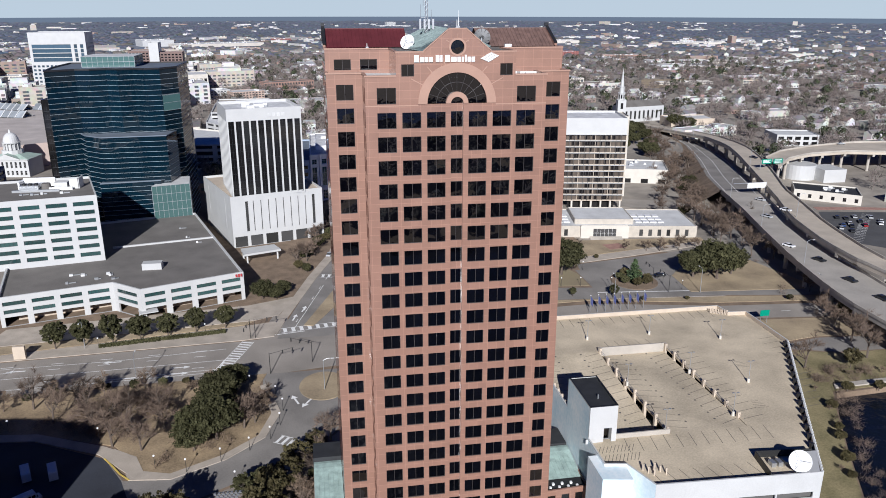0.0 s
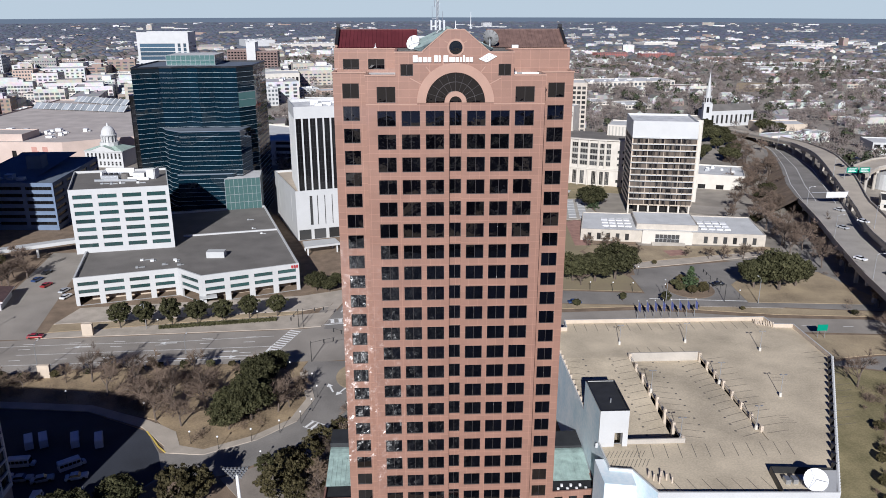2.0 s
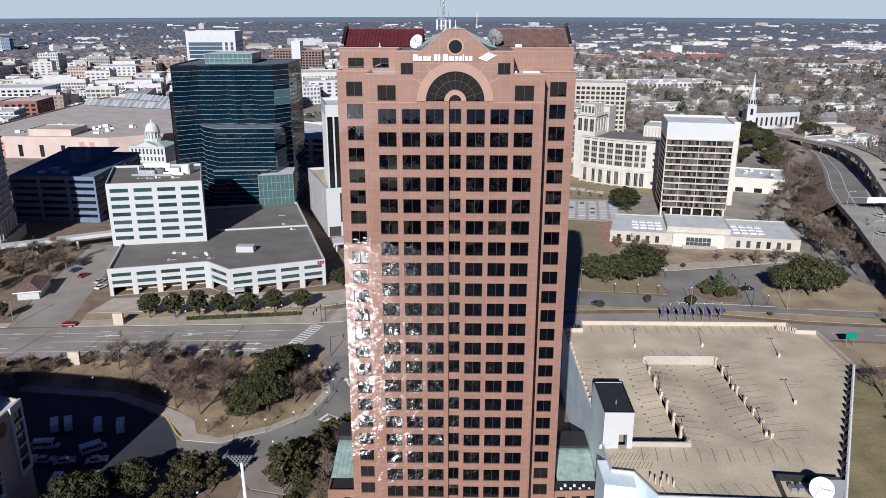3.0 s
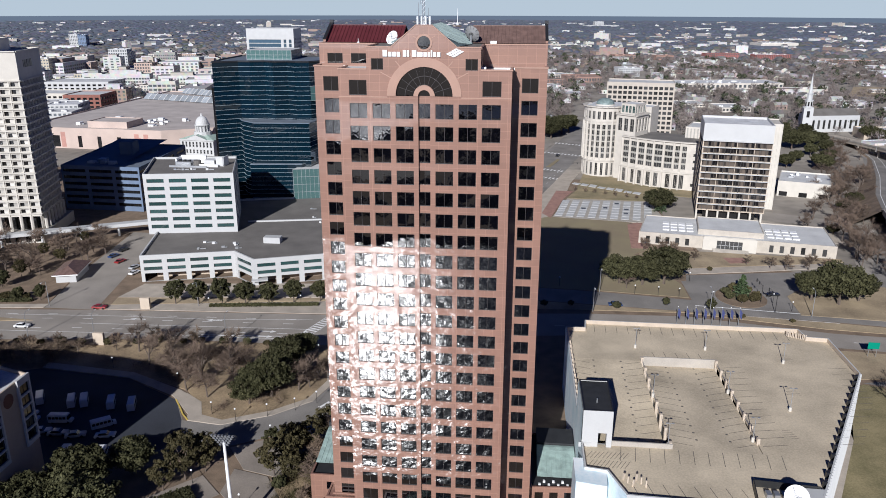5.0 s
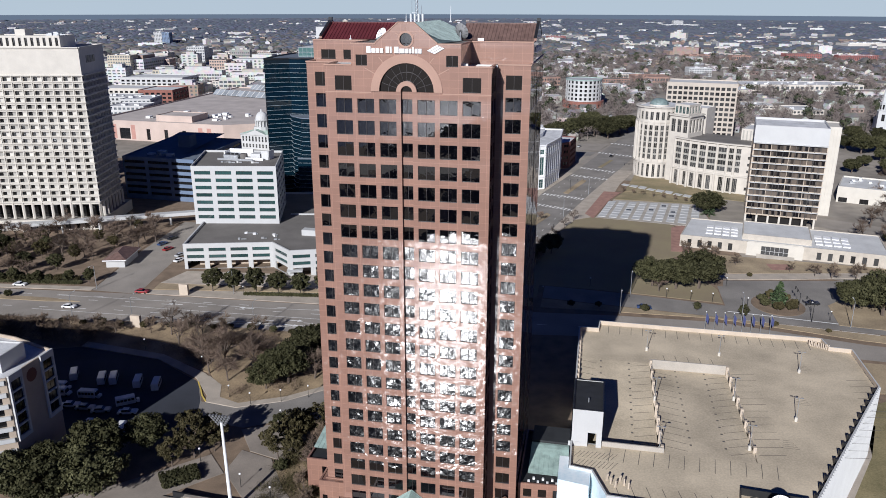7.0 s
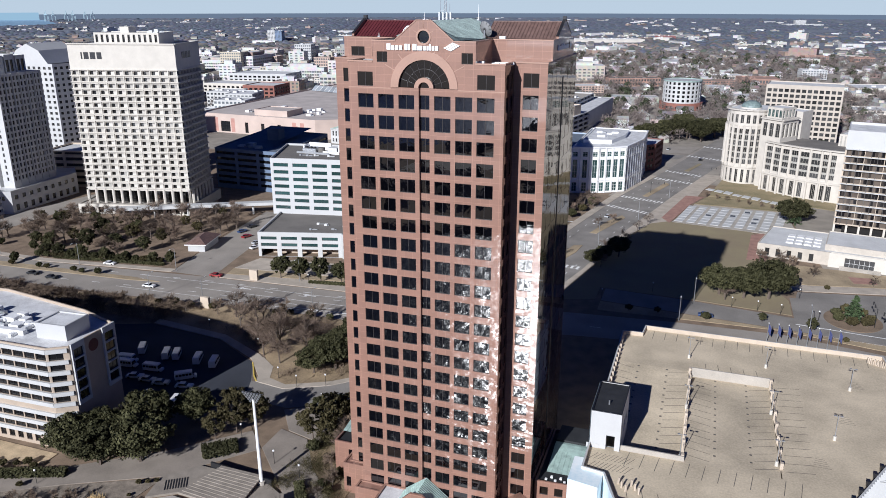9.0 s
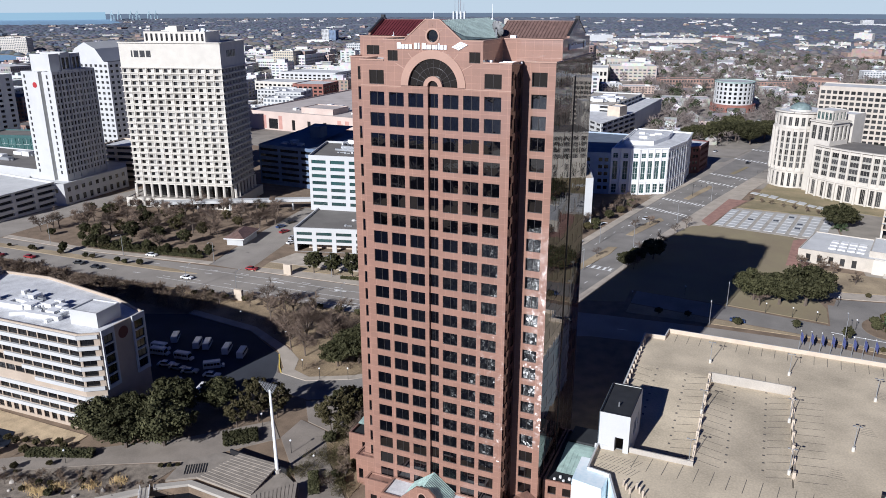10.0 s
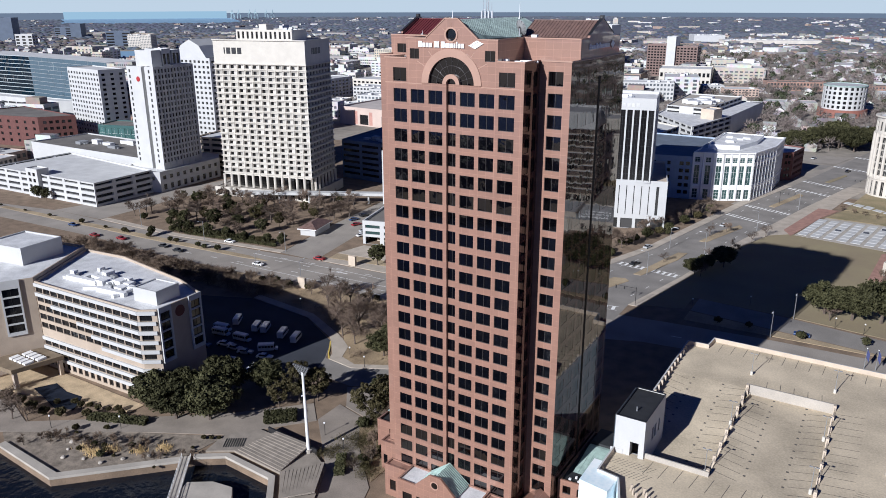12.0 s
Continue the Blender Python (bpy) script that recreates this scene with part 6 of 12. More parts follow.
part("arcade_back_wall", bm, CREAM_ROUGH, white_block)
bm = bmesh.new()
beam(bm, (-77, 290, 9.6), (-41, 298, 9.6), 0.8, 0.6)
part("roof_kerb", bm, WHITE, white_block)
bm = bmesh.new()
box(bm, -61, 262, 9.3, -54.5, 265.5, 11.6)
part("roof_hatch", bm, WHITE, white_block)
bm = bmesh.new()
beam(bm, (-58.5, 239.9, 2.4), (-53.0, 241.6, 2.4), 3.5, 0.3)
part("entrance_canopy", bm, WHITE, white_block)
plant = thing("roof_plant", (-98, 292, 32.7), "white and grey cooling plant with fan drum on roof", "roof unit")
for nm, m, b in (("plant_screen", WHITE_PAINT, (-107, 297.5, -96, 298.2, 3.2)), ("plant_screen", WHITE_PAINT, (-107.6, 293, -107, 298.2, 2.6)), ("chiller", STEEL, (-106, 289.5, -99.5, 293.5, 1.9)), ("chiller", STEEL, (-106, 294.2, -99.5, 296.8, 1.7)), ("air_handler", ROOF_LIGHT, (-95, 292.5, -90.5, 297, 2.2)), ("plant_screen", ROOF_LIGHT, (-89.4, 291.5, -86.2, 292, 3.8)), ("plant_screen", ROOF_LIGHT, (-86.4, 291.5, -86, 297, 3.8)), ("duct_run", STEEL, (-108, 287.6, -92, 288.3, 0.8)), ("pipe_rack", WHITE_PAINT, (-96, 289.6, -88, 290.1, 1.1))):
    bm = bmesh.new()
    box(bm, b[0], b[1], 32.68, b[2], b[3], 32.7 + b[4])
    bmesh.ops.bevel(bm, geom=bm.edges[:], offset=0.05, segments=1)
    part(nm, bm, m, plant)
bm = bmesh.new()
tube(bm, (-97.2, 291, 32.68), (-97.2, 291, 35.2), 1.7, 1.5, 14)
part("fan_drum", bm, ROOF_GREY, plant)
for k in range(3):
    bm = bmesh.new()
    tube(bm, (-104.8 + k * 2, 291.5, 34.5), (-104.8 + k * 2, 291.5, 35.1), 0.8, 0.8, 12)
    part("fan_cowl", bm, BLACK_METAL, plant)
units([(-104, 278), (-84, 282), (-88, 288), (-108, 285)], 32.7, 4, seed=3, size=(0.7, 1.4), h=(0.4, 0.9))
units([(-96, 246), (-62, 254), (-70, 268), (-98, 258)], 9.35, 7, seed=5, size=(0.6, 1.4), h=(0.4, 0.8))
units([(-58, 285), (-40, 285), (-50, 320), (-60, 320)], 9.35, 3, seed=8, size=(0.6, 1.2), h=(0.4, 0.8))
bm = bmesh.new()
for i in range(3):
    box(bm, -28.6 + i * 0.8, 251.3 + i * 0.3, 8.6, -28.0 + i * 0.8, 251.6 + i * 0.3, 9.6)
th = thing("sign", (-27.5, 251.5, 9), "small red sign of plain blocks on white panel", "sign")
part("sign_block", bm, RED_SIGN, th)

# blue-green glass tower
PALE_BAR = mat("pale_spandrel_bar", (0.42, 0.46, 0.47), 0.5, var=0.1)
gt = thing("glass_tower", (-84, 362, 0), "blue-green glass office tower with stepped faceted front", "tower")
GT = [(-110.5, 361), (-108, 341.5), (-98, 348.5), (-92, 348), (-86, 350.5), (-81, 348), (-75, 350.5), (-70, 348), (-64, 350), (-58, 358), (-58, 388), (-110.5, 388)]
for i in range(12):
    p, q = GT[i], GT[(i + 1) % 12]
    if i != 10:
        curtain(gt, p, q, 0, 71, max(3, int(math.dist(p, q) / 1.6)), 32, BLUE_GLASS, PALE_BAR, 0, 0.003, 0.085)
bm = bmesh.new()
facade(bm, GT[10], GT[11], 0, 71, [], 0.1)
part("rear_wall", bm, DARK_FRAME, gt)
bm = bmesh.new()
for i in range(12):
    p, q = GT[i], GT[(i + 1) % 12]
    beam(bm, (*p, 71.2), (*q, 71.2), 0.5, 0.7)
part("roof_edge", bm, DARK_FRAME, gt)
flat_roof(gt, GT, 70.9, ROOF_BLUE)
GB = [(-96, 343), (-88, 336), (-62, 338), (-60, 352), (-100, 350)]
for i in (0, 1, 2, 4):
    p, q = GB[i], GB[(i + 1) % 5]
    curtain(gt, p, q, 9, 44, max(3, int(math.dist(p, q) / 1.6)), 16, BLUE_GLASS, PALE_BAR, 0, 0.003, 0.085)
bm = bmesh.new()
sheet(bm, GB, 44)
for i in (0, 1, 2, 4):
    beam(bm, (*GB[i], 44.1), (*GB[(i + 1) % 5], 44.1), 0.4, 0.4)
part("terrace", bm, ROOF_BLUE, gt)
GC = [(-90, 333), (-66, 336), (-64, 339), (-90, 338)]
for i in (0, 1):
    curtain(gt, GC[i], GC[i + 1], 9, 25, 12 if i == 0 else 3, 8, BLUE_GLASS, PALE_BAR, 0, 0.003, 0.085)
bm = bmesh.new()
sheet(bm, GC, 25)
beam(bm, (*GC[0], 25.1), (*GC[1], 25.1), 0.4, 0.5)
part("ledge", bm, ROOF_BLUE, gt)
GD = [(-69, 331), (-54, 335), (-56, 350), (-66, 350)]
for i in (0, 1, 3):
    curtain(gt, GD[i], GD[(i + 1) % 4], 9, 23.5, 8, 4, TEAL_GLASS, MULLION, 1, 0.01, 0.12)
flat_roof(gt, GD, 23.5, ROOF_LIGHT, "lower_roof")
curtain(gt, (-63.8, 349.85), (-57.8, 357.85), 53, 59.7, 3, 2, TEAL_GLASS, PALE_BAR, 0, 0.003, 0.1)
curtain(gt, (-92.1, 347.7), (-86.1, 350.2), 36.5, 43.8, 3, 2, TEAL_GLASS, PALE_BAR, 0, 0.003, 0.1)
GE = [(-99, 364), (-77, 365.5), (-77, 384), (-99, 384)]
for i in range(4):
    curtain(gt, GE[i], GE[(i + 1) % 4], 70.9, 75.5, 10, 2, TEAL_GLASS, MULLION, 1, 0.01)
flat_roof(gt, GE, 75.5, ROOF_LIGHT, "penthouse_roof")
GF = [(-117.2, 361), (-110.7, 361), (-110.7, 384), (-117.2, 384)]
th = blocky("office_building", "dark bronze glass office slab beside the glass tower", "office building", GF, 57.5, BLACK_GLASS, ROOF_GREY, {0: (grid_rows(levels(15, 2, 3.6, 2.4), spaced(2, 6.5, 2.7, 0.4)), dict(glass_m=BLACK_GLASS))})

# white tower with black window stripes
bank = thing("office_tower", (-19, 330, 0), "white office tower with tall black window stripes on a podium", "tower")
BT = [(-34, 314.5), (-4.5, 321.5), (-11, 349), (-40.5, 342)]
L0, L1 = side(BT, 0), side(BT, 1)
faces = {0: ([(21.5, 52.5, spaced(10, L0, 2.3, 0.6))], dict(lights=2, bars=10, frame_m=DARK_FRAME, glass_m=BLACK_GLASS)), 1: ([(21.5, 52.5, spaced(7, L1, 2.2, 1.4))], dict(lights=2, bars=10, glass_m=BLACK_GLASS)), 3: ([(21.5, 52.5, spaced(7, L1, 2.2, 1.4))], dict(lights=2, bars=10, glass_m=BLACK_GLASS))}
shell(bank, BT, 21, 57.5, WHITE, ROOF_WHITE, faces, 0.5, 1.2, "tower_wall", "tower_roof")
BP = [(-35, 312.5), (2.6, 324.3), (-11, 368), (-51, 356)]
L0 = side(BP, 0)
slits = [(6.0 + i * 3.2, 6.0 + i * 3.2 + (1.2 if i in (0, 9) else 0.35)) for i in range(10)]
faces = {0: ([(0.05, 4.6, spaced(6, L0, 5.2, 0.8)), (6.5, 19.5, slits)], dict(lights=1, glass_m=ROOM_GLASS)), 1: ([(6.5, 19.5, spaced(6, side(BP, 1), 0.4, 5))], dict(lights=1, glass_m=BLACK_GLASS)), 3: ([(6.5, 19.5, spaced(2, side(BP, 3), 0.4, 9))], dict(lights=1, glass_m=BLACK_GLASS))}
shell(bank, BP, 0, 22, WHITE, CREAM_ROUGH, faces, 0.5, 1.0, "podium_wall", "podium_roof")
u = (Vector(BT[1]) - Vector(BT[0])).normalized()
th = thing("sign", (-12, 318, 51), "small grey sign of plain blocks on white wall", "sign")
for i in range(4):
    c = Vector(BT[0]) + u * (16.5 + i * 1.9)
    bm = bmesh.new()
    beam(bm, (*(c - Vector((-u.y, u.x)) * 0.08), 54.6), (*(c + u * 1.3 - Vector((-u.y, u.x)) * 0.08), 54.6), 0.12, 1.5)
    part("sign_block", bm, ROOF_LIGHT, th)
units([(-28, 320), (-10, 324), (-14, 340), (-33, 336)], 56.3, 6, seed=11, m=WHITE_PAINT)
canopy = thing("drive_through_canopy", (-20, 300, 0), "flat white drive-through canopy on posts", "canopy")
bm = bmesh.new()
prism(bm, [(-29, 290), (-15, 295), (-18, 302), (-31, 298)], 3.4, 4.2, True)
part("canopy_roof", bm, WHITE, canopy)
for x, y in ((-28, 291.5), (-16.5, 295.6), (-19, 301), (-30, 297.5)):
    bm = bmesh.new()
    box(bm, x - 0.3, y - 0.3, 0, x + 0.3, y + 0.3, 3.4)
    part("post", bm, WHITE, canopy)

# banded office slab with a blank white top
OB = [(120.5, 351), (150.3, 345.6), (154.8, 372.6), (125, 378)]
slab = thing("office_building", centre(OB), "grey-brown office block with black ribbon windows and blank white top", "office building")
orow = levels(11, 4.9, 3.0, 2.3)
SLAB_FRAME = mat("dark_grey_bronze", (0.075, 0.068, 0.062), 0.5, var=0.15)
L0, L1 = side(OB, 0), side(OB, 1)
shell(slab, OB, 4.4, 37.7, CREAM_ROUGH, ROOF_LIGHT, {0: (grid_rows(orow, [(0.25, L0 - 0.25)]), dict(lights=24, frame_m=SLAB_FRAME, glass_m=DRAPED)), 1: (grid_rows(orow, [(L1 * 0.3, L1 * 0.7)]), dict(lights=8, frame_m=SLAB_FRAME, glass_m=DRAPED)), 3: (grid_rows(orow, [(0.25, L1 - 0.25)]), dict(lights=18, frame_m=SLAB_FRAME, glass_m=DRAPED))}, 0.6, 0.4)
shell(slab, OB, 37.71, 45.5, WHITE, ROOF_WHITE, {}, 0.2, 1.0, "white_crown", "crown_roof")
bm = bmesh.new()
prism(bm, inset(OB, 3.5), 0, 4.4)
part("lobby", bm, BLACK_GLASS, slab)
for k in range(11):
    bm = bmesh.new()
    beam(bm, (OB[0][0], OB[0][1] - 0.35, 7.55 + 3.0 * k), (OB[1][0], OB[1][1] - 0.35, 7.55 + 3.0 * k), 0.8, 0.3)
    part("floor_ledge", bm, WHITE_CONC, slab)
u = (Vector(OB[1]) - Vector(OB[0])).normalized()
for k in range(1, 12):
    c = Vector(OB[0]) + u * (L0 * k / 12)
    bm = bmesh.new()
    box(bm, c.x - 0.11, c.y - 0.16, 4.6, c.x + 0.11, c.y + 0.05, 37.7)
    part("mullion", bm, SLAB_FRAME if k % 3 else CREAM_ROUGH, slab)
CORE = [(146, 374.4), (154.9, 373.0), (162.4, 371.6), (166, 390), (149.5, 393)]
bm = bmesh.new()
for i in range(5):
    L = side(CORE, i)
    facade(bm, CORE[i], CORE[(i + 1) % 5], 0, 42.5, [(1.0, 41.0, spaced(max(2, int(L / 1.1)), L, 0.4, 0.35))] if i in (1, 2, 4) else [], 0.35)
prism(bm, inset(CORE, 0.34), 0, 42.0)
part("service_core", bm, CREAM, slab, "fluted cream rear service core")
for i in range(7):
    c = Vector(OB[0]).lerp(Vector(OB[1]), (i + 0.1) / 6.3)
    bm = bmesh.new()
    box(bm, c.x - 0.4, c.y + 0.1, 0, c.x + 0.4, c.y + 0.9, 4.5)
    part("column", bm, CREAM, slab)

# low white library with skylight clusters
LB = [(88, 308), (164, 294.5), (169, 323), (95, 336)]
LIB_STONE = mat("buff_library_stone", (0.46, 0.415, 0.35), 0.8, var=0.14, scale=0.4, fine=4)
lib = thing("library_building", centre(LB), "low pale library with flat grey roof and white skylights", "library")
L0 = side(LB, 0)
lrow = [(0.6, 3.6, [(i, i + 1.6) for i in (3, 7, 11, 15, 19)] + [(31.0, 41.0)] + [(i, i + 1.6) for i in (52, 56, 60, 64, 68, 72)])]
shell(lib, LB, 0, 5.2, LIB_STONE, ROOF_LIGHT, {0: (lrow, dict(lights=2, glass_m=ROOM_GLASS))}, 0.4, 0.35)
u = (Vector(LB[1]) - Vector(LB[0])).normalized()
nn = Vector((-u.y, u.x))
LC = [tuple(Vector(LB[0]) + u * a + nn * b) for a, b in ((24, 4), (50, 4), (50, 25), (24, 25))]
shell(lib, LC, 4.8, 7.2, LIB_STONE, ROOF_LIGHT, {}, 0.2, 0.3, "raised_wall", "raised_roof")
LD = [tuple(Vector(LB[0]) + u * a + nn * b) for a, b in ((26, -1.6), (47, -1.6), (47, -0.05), (26, -0.05))]
shell(lib, LD, 0, 5.6, CREAM, ROOF_LIGHT, {0: ([(0.3, 4.3, [(5.5, 15.5)])], dict(lights=6, bars=2, frame_m=WHITE_PAINT, glass_m=ROOM_GLASS))}, 0.4, 0.3, "entrance_wall", "entrance_roof")
for ox in (11, 53):
    for i in range(4):
        for j in range(3):
            c = Vector(LB[0]) + u * (ox + i * 3.3) + nn * (8 + j * 4.6)
            bm = bmesh.new()
            box(bm, -1.3, -1.7, 0, 1.3, 1.7, 0.5)
            v = [f for f in bm.faces if f.normal.z > 0.9 or abs(f.calc_center_median().z - 0.5) < 0.01]
            r = bmesh.ops.inset_region(bm, faces=[f for f in bm.faces if abs(f.calc_center_median().z - 0.5) < 0.01], thickness=0.35, depth=0.45)
            bmesh.ops.transform(bm, matrix=Matrix.Translation((c.x, c.y, 4.82)) @ Matrix.Rotation(math.atan2(u.y, u.x), 4, "Z"), verts=bm.verts)
            part("skylight", bm, WHITE_PAINT, lib)
for i in range(6):
    bm = bmesh.new()
    c = Vector(LB[0]) + u * 30 - nn * 1.7
    d = c + u * 14
    e = -nn * (0.4 * (i + 1))
    prism(bm, [tuple(c + e), tuple(d + e), tuple(d), tuple(c)], 0, 0.16 * (6 - i))
    part("step", bm, CONCRETE, lib)
LS = [(174, 402.5), (198, 394.5), (208, 422), (184, 430)]
th = blocky("low_building", "low cream building with an open ground floor", "building", LS, 8.2, CREAM, ROOF_LIGHT, {0: ([(0.1, 2.6, spaced(3, side(LS, 0), 4, 1))], dict(glass_m=BLACK_GLASS))})
units(LS, 7.5, 5, seed=14, size=(1, 2))

# courthouse: round end, tower and curved wing
COURT = mat("pale_court_stone", (0.54, 0.50, 0.44), 0.75, var=0.10, scale=0.3, fine=4)
court = thing("courthouse", (100, 440, 0), "cream stone courthouse with a rounded end and a curved colonnade", "courthouse")


def ringed(cx, cy, r, a0, a1, n):
    return [(cx + r * math.cos(a0 + (a1 - a0) * i / n), cy + r * math.sin(a0 + (a1 - a0) * i / n)) for i in range(n + 1)]


INFILL = mat("grey_spandrel_panel", (0.36, 0.345, 0.31), 0.7, var=0.12, scale=0.8)


def infill(th, p, q, z0, z1, cols, depth=0.62):
    """Recessed spandrel panels behind the windows of tall bays."""
    u = (Vector(q) - Vector(p)).normalized()
    n = Vector((-u.y, u.x)) * depth
    for c0, c1 in cols:
        a, b = Vector(p) + u * c0 + n, Vector(p) + u * c1 + n
        bm = bmesh.new()
        bm.faces.new([bm.verts.new(c) for c in ((*a, z0), (*b, z0), (*b, z1), (*a, z1))])
        part("spandrel_panel", bm, INFILL, th)


RND = ringed(85.5, 450.5, 11.6, radians(130), radians(322), 12)
bm = bmesh.new()
for k, (p, q) in enumerate(zip(RND, RND[1:])):
    L = math.dist(p, q)
    strip_w = (0.75, L - 0.75)
    rows = [(0.8, 8.2, [(0.9, L - 0.9)])] + [(11.2 + 3.35 * f, 13.9 + 3.35 * f, [strip_w]) for f in range(6)] + [(33.6, 38.2, [strip_w])]
    facade(bm, p, q, 0, 40.6, [rows[0], (11.2, 30.65, [strip_w]), rows[-1]], 0.75)
    windows(court, p, q, rows, 0.5, 2, 1, COURT, ROOM_GLASS)
    infill(court, p, q, 11.2, 30.65, [strip_w])
part("round_wall", bm, COURT, court)
for z, w, t in ((32.4, 0.7, 0.6), (40.8, 2.0, 0.7), (9.6, 1.0, 0.8)):
    bm = bmesh.new()
    for p, q in zip(RND, RND[1:]):
        beam(bm, (*p, z), (*q, z), w, t)
    part("cornice", bm, COURT, court)
for p in RND:
    bm = bmesh.new()
    tube(bm, (*p, 9.8), (*p, 32.2), 0.62, 0.58, 8)
    part("pilaster", bm, COURT, court)
flat_roof(court, RND + [(104, 462), (84, 474)], 40.5, ROOF_WHITE)
bm = bmesh.new()
rings = [[bm.verts.new((86 + 5.4 * math.cos(a) * math.cos(k * math.pi / 10), 452 + 5.4 * math.sin(a) * math.cos(k * math.pi / 10), 41.2 + 3.6 * math.sin(k * math.pi / 10))) for a in (2 * math.pi * i / 20 for i in range(20))] for k in range(5)]
for lo, hi in zip(rings, rings[1:]):
    for i in range(20):
        bm.faces.new((lo[i], lo[(i + 1) % 20], hi[(i + 1) % 20], hi[i]))
bm.faces.new(rings[-1])
part("low_dome", bm, COPPER_DARK, court, "low grey-green dome")
bm = bmesh.new()
tube(bm, (86, 452, 40.4), (86, 452, 41.3), 5.7, 5.5, 20)
part("dome_drum", bm, COURT, court)
CT = [(91.5, 437.4), (101, 428.6), (110, 441), (100, 449)]
L0, L1 = side(CT, 0), side(CT, 1)
shell(court, CT, 0, 37.2, COURT, ROOF_LIGHT, {0: ([(12 + 3.6 * k, 13.7 + 3.6 * k, [(5.4, 6.5), (7.6, 8.7)]) for k in range(4)] + [(28.2, 35.4, spaced(3, L0, 2.7, 1.1))], dict(lights=2, bars=2, frame_m=COURT, glass_m=ROOM_GLASS)), 1: ([(28.2, 35.4, spaced(4, L1, 2.4, 1.1))], dict(lights=2, bars=2, frame_m=COURT, glass_m=ROOM_GLASS))}, 0.5, 0.6, "tower_wall", "tower_roof")
bm = bmesh.new()
for i in range(4):
    beam(bm, (*CT[i], 37.5), (*CT[(i + 1) % 4], 37.5), 1.8, 0.6)
part("tower_cornice", bm, COURT, court)
LT = inset(CT, 1.6)
shell(court, LT, 37.6, 43.6, COURT, ROOF_WHITE, {i: ([(38.5, 42.4, spaced(4, side(LT, i), 1.6, 0.5))], dict(lights=2, frame_m=COURT, glass_m=GREEN_GLASS)) for i in (0, 1)}, 0.3, 0.3, "lantern_wall", "lantern_roof")
shell(court, [(104, 450), (112, 445.2), (118, 456), (110, 462)], 21.0, 40.5, COURT, ROOF_WHITE, {}, 0.3, 0.5, "rear_block_wall", "rear_block_roof")
WING_C = [(94.6, 429.2), (102, 421.8), (110, 416.2), (120, 411.2), (127, 408.8), (136.5, 405.8)]
bm = bmesh.new()
for k, (p, q) in enumerate(zip(WING_C, WING_C[1:])):
    L = math.dist(p, q)
    open_bays = k < 4
    cols = spaced(2, L, (L - 2.8) / 2, 0.7)
    rows = [(0.6, 8.2, spaced(2, L, 2.3, 1.1))] + [(11.4 + 3.4 * f, 13.9 + 3.4 * f, cols) for f in range(4)] if open_bays else [(2.2, 4.0, spaced(2, L, 1.3, 2.8))] + [(11.6 + 3.6 * f, 13.2 + 3.6 * f, spaced(2, L, 1.2, 3.0)) for f in range(3)]
    facade(bm, p, q, 0, 26.0, [rows[0], (11.4, 24.1, cols)] if open_bays else rows, 0.75 if open_bays else 0.5)
    windows(court, p, q, rows, 0.5, 3 if open_bays else 1, 1, COURT, ROOM_GLASS)
    if open_bays:
        infill(court, p, q, 11.4, 24.1, cols)
facade(bm, WING_C[-1], (146, 430), 0, 26.0, [], 0.3)
part("wing_wall", bm, COURT, court)
for z, w, t in ((26.2, 2.2, 0.6), (9.6, 1.0, 0.9)):
    bm = bmesh.new()
    for p, q in zip(WING_C, WING_C[1:]):
        beam(bm, (*p, z), (*q, z), w, t)
    part("wing_cornice", bm, COURT, court)
for p, q in zip(WING_C[:4], WING_C[1:]):
    for k in range(2):
        o = Vector(p).lerp(Vector(q), k / 2)
        n = Vector((q[1] - p[1], p[0] - q[0])).normalized()
        bm = bmesh.new()
        tube(bm, (o.x, o.y, 10.0), (o.x, o.y, 25.9), 0.62, 0.58, 8)
        part("pilaster", bm, COURT, court)
        bm = bmesh.new()
        c = o + n * 1.1
        tube(bm, (c.x, c.y, 0), (c.x, c.y, 9.2), 0.62, 0.56, 8)
        part("column", bm, COURT, court)
flat_roof(court, WING_C + [(146, 430), (120, 445), (104, 452)], 25.8, ROOF_GREY, "wing_roof")
CB = [(129, 429.4), (150, 420), (158, 440), (137, 449.5)]
shell(court, CB, 0, 32, COURT, ROOF_LIGHT, {0: ([(2, 31.0, spaced(12, side(CB, 0), 0.7, 0.8))], dict(lights=1, frame_m=CREAM_ROUGH, glass_m=INFILL))}, 0.3, 0.6, "rear_wall", "rear_roof")

# tan high-rise behind
TB = [(99.5, 571), (147, 562.5), (151, 590), (103.5, 598)]
th = blocky("office_building", "tan concrete office slab with a regular window grid", "office building", TB, 43, mat("pale_tan_precast", (0.47, 0.415, 0.35), 0.8, var=0.1, scale=0.3, fine=4), ROOF_LIGHT, {0: (grid_rows(levels(10, 6, 3.55, 2.2), spaced(13, side(TB, 0), 2.6, 1.0)), dict(glass_m=ROOM_GLASS)), 1: (grid_rows(levels(10, 6, 3.55, 2.2), spaced(6, side(TB, 1), 1.2, 2)), dict(lights=1, glass_m=ROOM_GLASS))}, depth=0.5)

